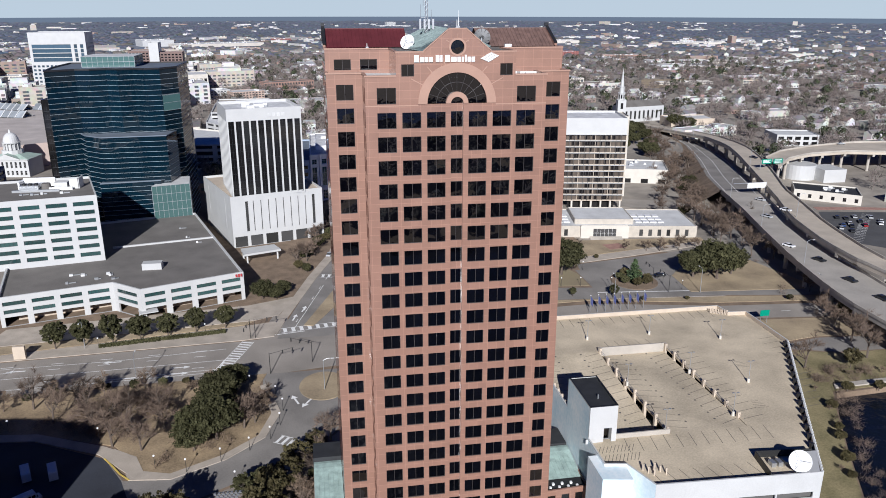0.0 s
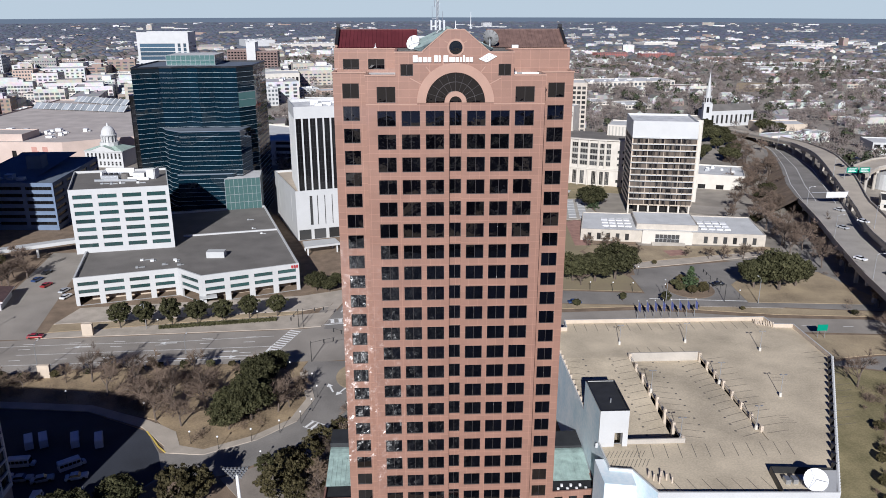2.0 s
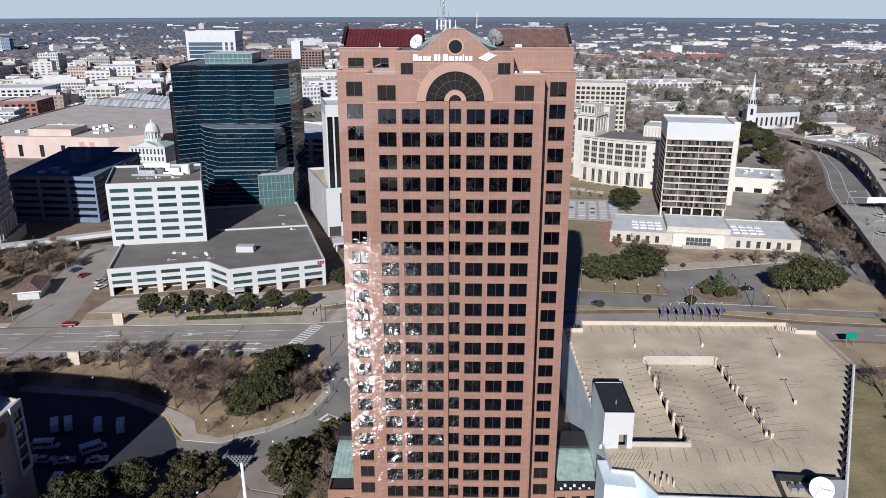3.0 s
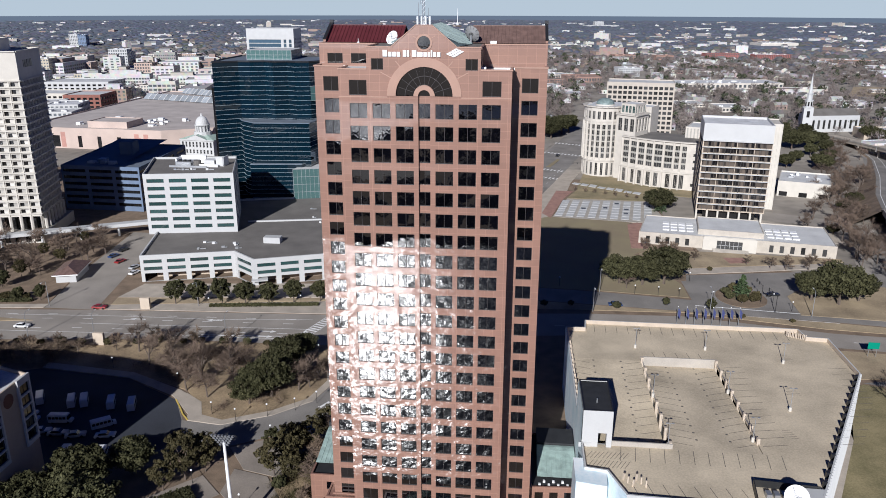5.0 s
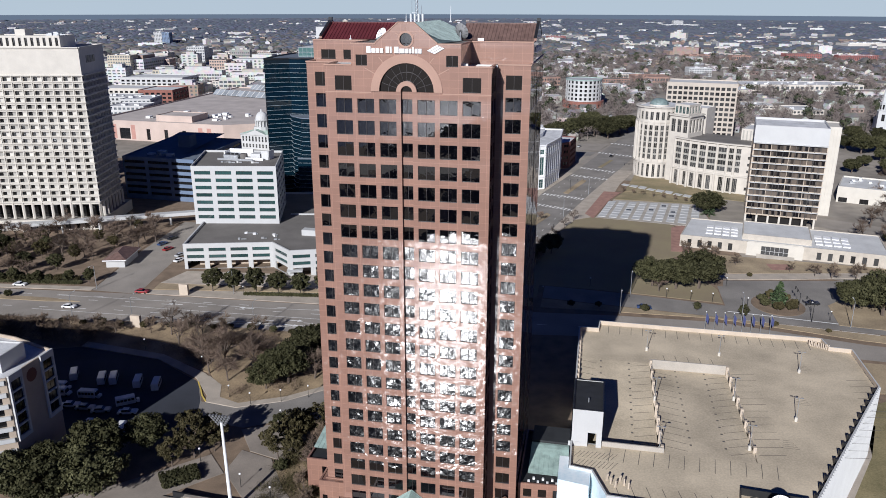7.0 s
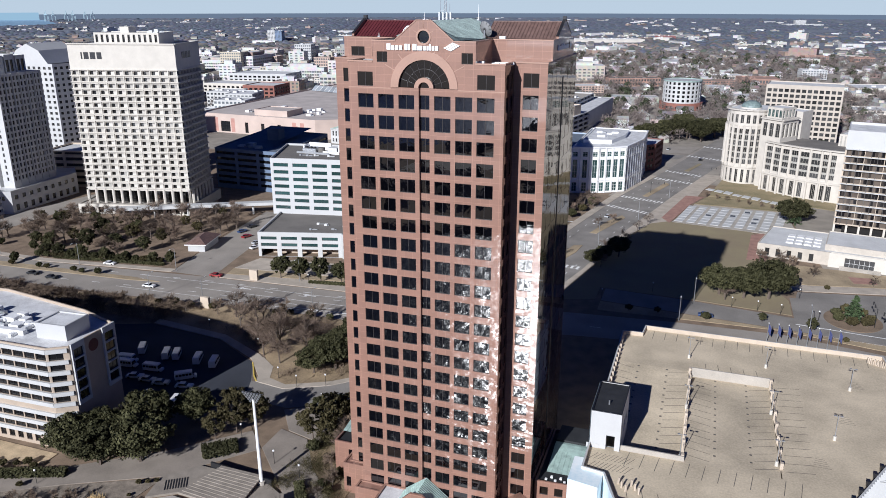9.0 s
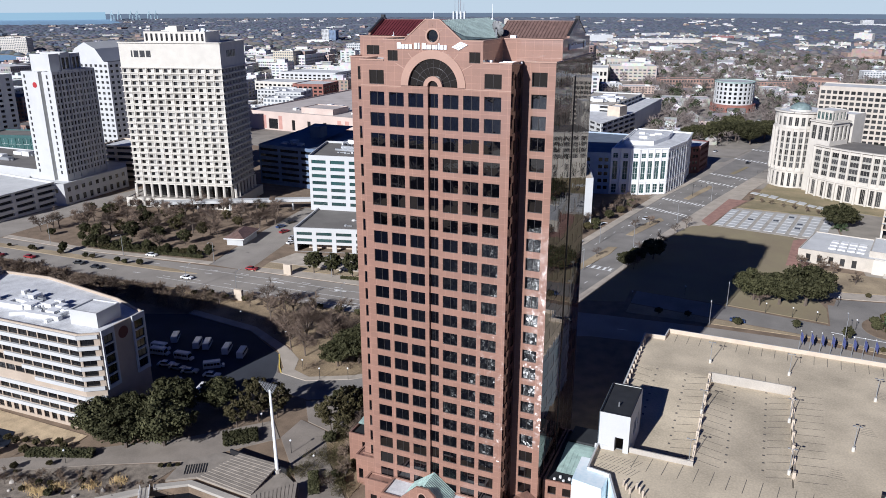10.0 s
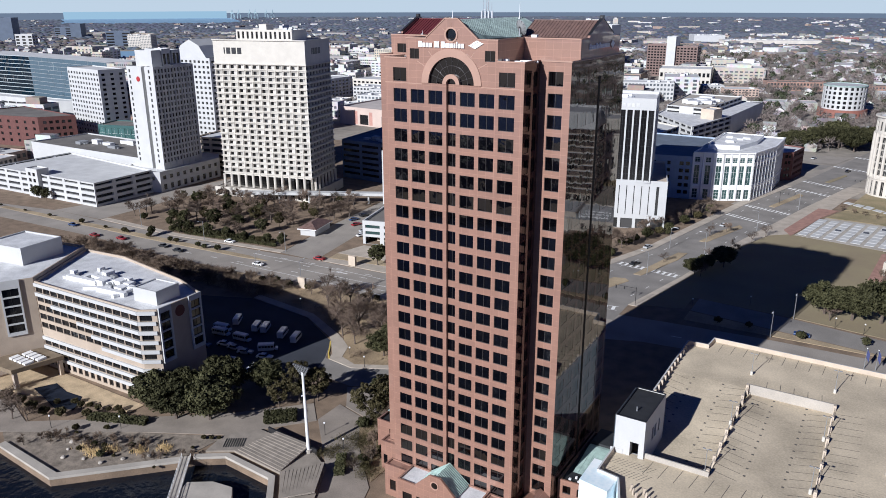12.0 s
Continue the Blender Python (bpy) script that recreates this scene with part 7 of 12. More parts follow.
# round white building on a red base
rb = thing("round_building", (37, 757, 0), "round white office building on a red brick base", "office building")
for z0, z1, r, m, rows_n, nm in ((0, 6.5, 20, BRICK, 1, "brick_base"), (6.5, 26.5, 17.5, WHITE, 5, "white_drum")):
    pts = ringed(37, 757, r, radians(180), radians(540), 24)
    bm = bmesh.new()
    for p, q in zip(pts, pts[1:]):
        L = math.dist(p, q)
        rows = [(z0 + 1.2 + 3.9 * k, z0 + 3.6 + 3.9 * k, [(L * 0.25, L * 0.75)]) for k in range(rows_n)]
        facade(bm, p, q, z0, z1, rows, 0.4)
        if (p[1] + q[1]) / 2 < 757:
            windows(rb, p, q, rows, 0.4, 1, 1, DARK_FRAME, BLACK_GLASS)
    sheet(bm, pts[:-1], z1)
    part(nm, bm, m, rb)
bm = bmesh.new()
pts = ringed(37, 757, 17.6, 0, 2 * math.pi, 24)
for p, q in zip(pts, pts[1:]):
    beam(bm, (*p, 26.6), (*q, 26.6), 0.6, 1.0)
part("green_edge", bm, COPPER, rb)

# church with a tall white spire
church = thing("church", (262, 622, 0), "white church with a tall pointed spire and grey roof", "church")
shell(church, [(259, 619), (266, 618), (267, 625), (260, 626)], 0, 20, WHITE, ROOF_GREY, {0: ([(4, 8, [(2.4, 4.6)]), (12.5, 17.5, [(2.4, 4.6)])], dict(bars=3, glass_m=BLACK_GLASS)), 1: ([(12.5, 17.5, [(2.4, 4.6)])], dict(bars=3, glass_m=BLACK_GLASS))}, 0.4, 0.3, "bell_tower", "tower_top")
bm = bmesh.new()
for z0, z1, r0, r1 in ((19.7, 20.5, 4.2, 4.2), (20.5, 25.5, 3.0, 2.9), (25.5, 26.1, 3.4, 3.4), (26.1, 30.5, 2.2, 2.1), (30.5, 31.0, 2.6, 2.6), (31.0, 46.5, 1.7, 0.05)):
    tube(bm, (263, 622, z0), (263, 622, z1), r0, r1, 8)
part("spire", bm, WHITE, church)
for k in range(8):
    a = radians(22.5 + 45 * k)
    bm = bmesh.new()
    c = Vector((263 + 2.72 * math.cos(a), 622 + 2.72 * math.sin(a), 23))
    w = Vector((-math.sin(a), math.cos(a), 0)) * 0.6
    o = Vector((math.cos(a), math.sin(a), 0)) * 0.12
    bm.faces.new([bm.verts.new(c + o + v) for v in (-w + Vector((0, 0, -1.8)), w + Vector((0, 0, -1.8)), w + Vector((0, 0, 1.6)), -w + Vector((0, 0, 1.6)))])
    part("louvre", bm, BLACK_GLASS, church)
CN = [(267.2, 624), (308, 633), (304, 652), (264, 643)]
bm = bmesh.new()
L = side(CN, 0)
rows = [(2.5, 9.5, spaced(9, L, 2.0, 1.6))]
facade(bm, CN[0], CN[1], 0, 13.0, rows, 0.3)
for i in (1, 2, 3):
    facade(bm, CN[i], CN[(i + 1) % 4], 0, 13.0, [], 0.3)
part("nave_wall", bm, WHITE, church)
windows(church, CN[0], CN[1], rows, 0.3, 1, 2, DARK_FRAME, ROOM_GLASS)
bm = bmesh.new()
ra, rc = (Vector(CN[0]) + Vector(CN[3])) / 2, (Vector(CN[1]) + Vector(CN[2])) / 2
for a, b in ((CN[0], CN[1]), (CN[3], CN[2])):
    bm.faces.new([bm.verts.new(c) for c in ((*a, 12.9), (*b, 12.9), (*rc, 17.5), (*ra, 17.5))])
bm.faces.new([bm.verts.new(c) for c in ((*CN[1], 12.9), (*CN[2], 12.9), (*rc, 17.5))])
part("nave_roof", bm, ROOF_GREY, church)

# white corner building and its neighbour, walled in a painted shade blue
WC = [(-2, 387), (12, 391), (25, 399), (31, 425), (31, 455), (-2, 455)]
crow = [(0.8, 5.6), (8.0, 17.8), (19.4, 21.9)]
faces = {i: (grid_rows(crow, spaced(max(2, int(side(WC, i) / 3.7)), side(WC, i), 2.35, 0.9)), dict(lights=2, bars=3, frame_m=WHITE_PAINT, glass_m=GREEN_GLASS)) for i in (0, 1, 2, 3)}
th = blocky("office_building", "white corner office building with tall teal windows", "office building", WC, 24.5, WHITE_PAINT, ROOF_WHITE, faces, depth=0.35)
for z, w, t in ((24.3, 1.0, 0.6), (7.0, 0.7, 0.5), (18.6, 0.35, 0.35)):
    bm = bmesh.new()
    for i in range(4):
        beam(bm, (*WC[i], z), (*WC[i + 1], z), w, t)
    part("cornice", bm, WHITE_PAINT, th)
for i in range(3):
    n = max(2, int(side(WC, i) / 3.7))
    for k in range(n + 1):
        c = Vector(WC[i]).lerp(Vector(WC[i + 1]), k / n)
        bm = bmesh.new()
        tube(bm, (c.x, c.y, 0), (c.x, c.y, 24.0), 0.42, 0.42, 6)
        part("pilaster", bm, WHITE_PAINT, th)
shell(th, [(1, 404), (16, 407), (21, 428), (21, 448), (1, 448)], 23.8, 26.0, WHITE_PAINT, ROOF_WHITE, {}, 0.2, 0.4, "attic_wall", "attic_roof")
units([(2, 410), (14, 412), (18, 444), (2, 444)], 25.6, 5, seed=21, m=WHITE_PAINT)
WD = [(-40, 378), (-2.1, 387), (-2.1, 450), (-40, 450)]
# Blue of the shaded front is put into the panel colour.
th = blocky("office_building", "office building in shade, with shade blue put into its walls", "office building", WD, 22, mat("pale_shade_blue_panel", (0.33, 0.40, 0.50), 0.6, var=0.1), ROOF_BLUE, {0: (grid_rows(levels(5, 2.5, 3.7, 1.9), [(1.4, 7.0), (8.4, 14.0), (15.4, 21.0), (26.6, 28.2), (32.6, 34.6), (35.6, 37.6)]), dict(lights=3, glass_m=BLACK_GLASS))})
WE = [(31.2, 455.2), (36, 460), (39, 480), (20, 484), (18, 462)]
th = blocky("brick_building", "brown brick building with a white cornice", "building", WE, 16, DARK_BRICK, ROOF_WHITE, {1: (grid_rows(levels(4, 2, 3.6, 1.8), spaced(9, side(WE, 1), 1.6, 1.5)), dict(glass_m=BLACK_GLASS)), 0: (grid_rows(levels(4, 2, 3.6, 1.8), spaced(2, side(WE, 0), 1.6, 1.5)), dict(glass_m=BLACK_GLASS))})


# parking decks, with near-black panels as painted shade in their open bands
def deck_building(name, label, poly, h, floors, wall=WHITE_CONC, edges=(0, 1, 3), roof=ROOF_LIGHT, bays=None):
    th = thing(name, centre(poly), label, "parking deck")
    fp = h / floors
    faces = {}
    for i in edges:
        L = side(poly, i)
        cols = spaced(bays or max(2, int(L / 11)), L, min(10.0, L / max(2, int(L / 11)) - 0.9), 0.5)
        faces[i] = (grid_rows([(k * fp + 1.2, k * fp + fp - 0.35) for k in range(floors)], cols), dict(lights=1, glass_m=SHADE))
    shell(th, poly, 0, h, wall, roof, faces, 1.2, 0.9)
    return th


# Near-black colour stands for the shade inside open parking levels.
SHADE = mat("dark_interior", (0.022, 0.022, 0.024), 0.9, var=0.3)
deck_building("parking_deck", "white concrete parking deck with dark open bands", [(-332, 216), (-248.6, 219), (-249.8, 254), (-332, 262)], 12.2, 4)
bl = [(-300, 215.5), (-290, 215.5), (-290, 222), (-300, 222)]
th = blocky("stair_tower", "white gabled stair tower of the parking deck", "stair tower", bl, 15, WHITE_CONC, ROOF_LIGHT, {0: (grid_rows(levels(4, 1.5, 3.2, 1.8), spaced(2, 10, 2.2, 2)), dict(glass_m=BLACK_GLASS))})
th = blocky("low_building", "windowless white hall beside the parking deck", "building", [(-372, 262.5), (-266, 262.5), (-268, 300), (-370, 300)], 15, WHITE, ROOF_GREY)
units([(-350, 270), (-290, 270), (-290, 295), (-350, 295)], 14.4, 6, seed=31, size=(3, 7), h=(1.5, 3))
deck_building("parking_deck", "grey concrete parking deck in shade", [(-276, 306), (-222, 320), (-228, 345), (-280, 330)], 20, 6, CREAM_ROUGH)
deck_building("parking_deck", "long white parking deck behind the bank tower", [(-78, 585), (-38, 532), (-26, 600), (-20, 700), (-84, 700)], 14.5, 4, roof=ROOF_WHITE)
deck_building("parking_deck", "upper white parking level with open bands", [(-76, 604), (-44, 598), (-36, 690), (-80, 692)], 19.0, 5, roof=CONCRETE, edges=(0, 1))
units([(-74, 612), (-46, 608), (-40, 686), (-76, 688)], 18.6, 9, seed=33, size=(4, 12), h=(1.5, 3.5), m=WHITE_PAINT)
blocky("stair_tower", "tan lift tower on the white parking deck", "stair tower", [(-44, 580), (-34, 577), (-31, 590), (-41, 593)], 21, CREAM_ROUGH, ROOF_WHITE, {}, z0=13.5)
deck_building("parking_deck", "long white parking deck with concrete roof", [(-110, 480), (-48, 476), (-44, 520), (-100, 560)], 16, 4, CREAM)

# tall cream apartment tower with a deep window grid
IC = [(-214.5, 272), (-165.5, 284.5), (-173, 312), (-222, 299.5)]
icon = thing("apartment_tower", centre(IC), "cream concrete tower with a deep grid of small dark windows", "tower")
irow = levels(19, 12.3, 2.93, 1.75)
CURTAIN = mat("drawn_blind", (0.46, 0.44, 0.40), 0.8, var=0.1, scale=0.3, rand=0.35)
blind = bpy.data.meshes.new("blind_panel")
blind.from_pydata([(-0.9, 0, -0.88), (0.9, 0, -0.88), (0.9, 0, 0.88), (-0.9, 0, 0.88)], [], [(0, 1, 2, 3)])
blind.materials.append(CURTAIN)
bm = bmesh.new()
for i in range(4):
    L = side(IC, i)
    cols = spaced(12, L, 3.3, 0.45) if i in (0, 2) else spaced(8, L, 2.7, 0.4)
    rows = grid_rows(irow, cols)
    facade(bm, IC[i], IC[(i + 1) % 4], 10.8, 79, rows, 0.8)
    if i == 0:
        windows(icon, IC[0], IC[1], grid_rows(irow, [(c0, c0 + 1.5) for c0, c1 in cols]), 0.8, 1, 1, DARK_FRAME, BLACK_GLASS)
        o, uu = Vector(IC[0]), (Vector(IC[1]) - Vector(IC[0])).normalized()
        vv = Vector((-uu.y, uu.x))
        for z0, z1 in irow:
            for c0, c1 in cols:
                c = o + uu * (c0 + 2.4) + vv * 0.76
                ob = new("blind_panel", blind)
                attach(ob, icon)
                ob.matrix_basis = pose(c.x, c.y, (z0 + z1) / 2, 0, 0, math.degrees(math.atan2(uu.y, uu.x)))
    elif i == 1:
        windows(icon, IC[i], IC[(i + 1) % 4], rows, 0.8, 2, 1, DARK_FRAME, BLACK_GLASS)
part("grid_wall", bm, CREAM, icon)
for i in range(4):
    p, q = Vector(IC[i]), Vector(IC[(i + 1) % 4])
    d = (q - p).normalized()
    nrm = Vector(((q - p).y, -(q - p).x)).normalized() * 0.24
    for z0, z1 in irow + [(irow[-1][1] + 0.9, 0)]:
        bm = bmesh.new()
        beam(bm, (*(p + nrm - d * 0.4), z0 - 0.36), (*(q + nrm + d * 0.4), z0 - 0.36), 0.5, 0.42)
        part("floor_band", bm, CREAM, icon)
    k = 12 if i in (0, 2) else 8
    w, m = (3.3, 0.45) if i in (0, 2) else (2.7, 0.4)
    step = ((q - p).length - 2 * m - w) / (k - 1)
    for j in range(1, k):
        c = p + d * (m + j * step - (step - w) / 2) + nrm * 0.6
        bm = bmesh.new()
        box(bm, c.x - 0.16, c.y - 0.16, 11, c.x + 0.16, c.y + 0.16, irow[-1][1] + 0.5)
        part("fin", bm, CREAM, icon)
    bm = bmesh.new()
    beam(bm, (*(p + nrm), 78.75), (*(q + nrm), 78.75), 0.6, 0.5)
    part("cornice", bm, CREAM, icon)
flat_roof(icon, IC, 78.2, ROOF_LIGHT)
bm = bmesh.new()
prism(bm, inset(IC, 3), 4.6, 10.8)
part("lobby_glass", bm, BLACK_GLASS, icon)
for i in (0, 1):
    p, q = Vector(IC[i]), Vector(IC[(i + 1) % 4])
    k = 12 if i == 0 else 7
    for j in range(k + 1):
        c = p.lerp(q, j / k)
        bm = bmesh.new()
        tube(bm, (c.x, c.y, 4.5), (c.x, c.y, 11), 0.7, 0.7, 6)
        part("column", bm, CREAM, icon)
IP = [(-217, 267), (-163, 281), (-171, 316), (-226, 302)]
shell(icon, IP, 0, 4.8, CREAM, CONCRETE, {0: ([(0.6, 3.4, spaced(13, side(IP, 0), 2.4, 1.4))], dict(glass_m=BLACK_GLASS))}, 0.6, 0.5, "plinth_wall", "plinth_roof")
shell(icon, [(-206, 280), (-176, 287.6), (-180, 303), (-210, 295.5)], 78.2, 83.5, CREAM, ROOF_LIGHT, {0: ([(79.2, 82.6, spaced(12, side([(-206, 280), (-176, 287.6)], 0), 1.2, 0.8))], dict(lights=1, glass_m=BLACK_GLASS))}, 0.5, 0.4, "penthouse_wall", "penthouse_roof")
bm = bmesh.new()
box(bm, -196, 286, 83.0, -191, 291, 86)
part("lift_house", bm, CREAM, icon)
units([(-186, 288), (-178, 290), (-181, 301), (-189, 299)], 83.1, 6, seed=33, size=(1, 2), m=STEEL)
u = (Vector(IC[1]) - Vector(IC[0])).normalized()
for face, (o, uu, start) in enumerate(((Vector(IC[0]), u, 6.0), (Vector(IC[1]), (Vector(IC[2]) - Vector(IC[1])).normalized(), 7.0))):
    th = thing("sign", (*(o + uu * 10), 74), "dark plain sign blocks on the blank cream top", "sign")
    nrm = Vector((uu.y, -uu.x)) * 0.08
    for j, (off, w) in enumerate(((0, 0.6), (1.4, 2.2), (4.4, 2.4), (7.6, 2.2))):
        bm = bmesh.new()
        a = o + uu * (start + off) + nrm
        beam(bm, (*a, 73.6), (*(a + uu * w), 73.6), 0.12, 3.0)
        part("sign_block", bm, DARK_FRAME, th)

# white residential towers further left
RT = [(-270.5, 262), (-250.5, 263), (-254, 291.5), (-274.5, 290)]
rt = thing("hotel_tower", centre(RT), "slender white hotel tower with a deep groove and small windows", "tower")
rl = levels(17, 14, 2.95, 1.7)
g0, g1 = Vector(RT[0]).lerp(Vector(RT[1]), 0.55), Vector(RT[0]).lerp(Vector(RT[1]), 0.67)
back = Vector((-0.1, 1.0)) * 3.0
RG = [RT[0], tuple(g0), tuple(g0 + back), tuple(g1 + back), tuple(g1), RT[1], RT[2], RT[3]]
shell(rt, RG, 9, 64.5, WHITE, ROOF_LIGHT, {0: (grid_rows(rl, [(1.4, 2.5)]), dict(lights=1, glass_m=ROOM_GLASS)), 4: (grid_rows(rl, [(2.6, 3.7)]), dict(lights=1, glass_m=ROOM_GLASS)), 5: (grid_rows(levels(17, 14.0, 2.95, 1.95), spaced(12, side(RT, 1), 1.15, 0.9)), dict(lights=1, glass_m=ROOM_GLASS))}, 0.3, 1.0)
nrm = Vector((0.05, -1)) * 0.05
for k in range(0, 13, 2):
    c = Vector(RT[1]).lerp(Vector(RT[2]), k / 12)
    bm = bmesh.new()
    box(bm, c.x - 0.2, c.y - 0.3, 11, c.x + 0.35, c.y + 0.3, 64.4)
    part("pier", bm, WHITE, rt)
for k, (y0, y1, z) in enumerate(((266, 272.5, 72.5), (273.4, 279.5, 72.9), (280.4, 286.5, 72.2))):
    dx = (y0 - 266) * 0.11
    shell(rt, [(-267.5 - dx, y0), (-255.2 - dx, y0 + 0.6), (-255.9 - dx, y1 + 0.6), (-268.2 - dx, y1)], 63.6, z, WHITE, ROOF_LIGHT, {1: ([(64.8, 70.4, [(0.7, 2.7), (3.4, 5.4)])], dict(glass_m=BLACK_GLASS))} if k else {}, 0.4, 0.8, "crown_wall", "crown_roof")
RP = [(-262, 247), (-246, 256), (-249, 300), (-262, 312), (-279, 300), (-277, 262)]
shell(rt, RP, 0, 11, WHITE, ROOF_LIGHT, {1: (grid_rows([(1, 4), (6.5, 8.6)], spaced(9, side(RP, 1), 2.2, 2)), dict(glass_m=BLACK_GLASS)), 0: (grid_rows([(6.5, 8.6)], spaced(3, side(RP, 0), 1.6, 3)), dict(glass_m=BLACK_GLASS))}, 0.3, 0.6, "podium_wall", "podium_roof")
bm = bmesh.new()
c = Vector(RT[0]).lerp(Vector(RT[1]), 0.4) + nrm * 2
for k in range(10):
    t0, t1 = 2 * math.pi * k / 10, 2 * math.pi * (k + 1) / 10
    uu = (Vector(RT[1]) - Vector(RT[0])).normalized()
    bm.faces.new([bm.verts.new((*(c + uu * 1.4 * x), 58 + 1.4 * y)) for x, y in ((0, 0), (math.cos(t0), math.sin(t0)), (math.cos(t1), math.sin(t1)))])
th = thing("sign", (c.x, c.y, 58), "round red emblem on white wall", "sign")
part("sign_disc", bm, RED_SIGN, th)
R2 = [(-361, 366), (-325, 368), (-318, 394), (-354, 392)]
th = blocky("office_tower", "white office tower with square windows and gabled top", "tower", R2, 60, WHITE, ROOF_LIGHT, {0: (grid_rows(levels(16, 4, 3.5, 1.7), spaced(9, side(R2, 0), 2.0, 1.2)), dict(lights=1, glass_m=ROOM_GLASS)), 1: (grid_rows(levels(16, 4, 3.5, 1.7), spaced(7, side(R2, 1), 2.0, 1.2)), dict(lights=1, glass_m=ROOM_GLASS))}, depth=0.4)
bm = bmesh.new()
o, uu = Vector(R2[0]), (Vector(R2[1]) - Vector(R2[0])).normalized()
vv = Vector((-uu.y, uu.x))
for d in (0.05, 30):
    bm.faces.new([bm.verts.new((*(o + uu * a + vv * d), z)) for a, z in ((4, 60), (33, 60), (27, 68), (18.5, 72), (10, 68))])
for (a, z), (b, y) in zip(((4, 60), (10, 68), (18.5, 72), (27, 68)), ((10, 68), (18.5, 72), (27, 68), (33, 60))):
    bm.faces.new([bm.verts.new(c) for c in ((*(o + uu * a + vv * 0.05), z), (*(o + uu * b + vv * 0.05), y), (*(o + uu * b + vv * 30), y), (*(o + uu * a + vv * 30), z))])
part("gabled_crown", bm, WHITE, th)
R3 = [(-444.5, 340), (-399.2, 333.5), (-395, 352), (-440, 358)]
th = blocky("apartment_building", "white apartment block with rows of small windows", "apartment building", R3, 51.5, WHITE, ROOF_LIGHT, {0: (grid_rows(levels(14, 3, 3.4, 1.7), spaced(11, side(R3, 0), 1.9, 1.2)), dict(lights=1, glass_m=ROOM_GLASS)), 1: (grid_rows(levels(14, 3, 3.4, 1.7), spaced(3, side(R3, 1), 2.4, 2)), dict(lights=1, glass_m=BLACK_GLASS))}, depth=0.3)
TOWN_GLASS = glass_mat("mottled_blue_glass", (0.05, 0.075, 0.095), 0.12, 1.45, 0.05, 0.5, 0.7)
R4 = [(-690, 398), (-596, 402), (-470, 391), (-460, 420), (-690, 440)]
gl = thing("glass_building", centre(R4), "long blue glass office building with pale roof", "office building")
for i in (0, 1):
    curtain(gl, R4[i], R4[i + 1], 8, 50, 30 if i == 0 else 40, 12, BLUE_GLASS if i == 0 else TOWN_GLASS, MULLION if i else PALE_BAR, 0, 0.05, 0.5 if i == 0 else 0.3)
flat_roof(gl, R4, 50, ROOF_LIGHT)
shell(gl, [(-600, 372), (-520, 376), (-500, 388), (-640, 384)], 0, 18, WHITE_CONC, ROOF_LIGHT, {0: (grid_rows(levels(4, 1, 3.8, 1.6), spaced(7, 80, 10, 0.6)), dict(lights=1, glass_m=SHADE))}, 0.5, 0.5, "deck_wall", "deck_roof")
R5 = [(-500, 284), (-425, 300), (-412, 320), (-490, 330)]
th = blocky("brick_building", "dark red brick warehouse block", "building", R5, 21, DARK_BRICK, ROOF_GREY, {0: (grid_rows(levels(4, 3, 4.4, 2.0), spaced(10, side(R5, 0), 2.2, 3)), dict(glass_m=BLACK_GLASS)), 1: (grid_rows(levels(4, 3, 4.4, 2.0), spaced(5, side(R5, 1), 2.2, 3)), dict(glass_m=BLACK_GLASS))})
R6 = [(-385, 318), (-340, 330), (-348, 350), (-392, 338)]
th = blocky("glass_pavilion", "low glass hall with a white steel frame", "building", R6, 17, TEAL_GLASS, ROOF_GREY, {0: (grid_rows(levels(3, 2, 4.6, 3.8), spaced(9, side(R6, 0), 4.2, 0.6)), dict(lights=2, frame_m=WHITE_PAINT, glass_m=TEAL_GLASS))})
# Walls and roof are coloured with the tower shadow's blue.
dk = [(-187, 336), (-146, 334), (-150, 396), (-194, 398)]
th = thing("office_building", centre(dk), "office building with dark ribbon windows, shade blue put into its colour", "office building")
shell(th, dk, 0, 22, SHADE_BLUE, ROOF_BLUE, {0: (grid_rows(levels(6, 2.4, 3.25, 1.5), spaced(3, side(dk, 0), 12.0, 0.8)), dict(lights=6, glass_m=BLACK_GLASS)), 1: (grid_rows(levels(6, 2.4, 3.25, 1.5), spaced(4, side(dk, 1), 12.0, 0.8)), dict(lights=6, glass_m=BLACK_GLASS)), 3: (grid_rows(levels(6, 2.4, 3.25, 1.5), spaced(4, side(dk, 3), 12.0, 0.8)), dict(lights=6, glass_m=BLACK_GLASS))}, 0.4, 0.6)
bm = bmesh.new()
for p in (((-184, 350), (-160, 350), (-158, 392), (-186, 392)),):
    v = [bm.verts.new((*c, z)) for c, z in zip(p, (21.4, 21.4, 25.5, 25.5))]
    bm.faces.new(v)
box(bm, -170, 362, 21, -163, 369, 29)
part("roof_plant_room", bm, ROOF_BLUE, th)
units([(-183, 340), (-150, 340), (-152, 350), (-184, 350)], 21.4, 4, seed=36)

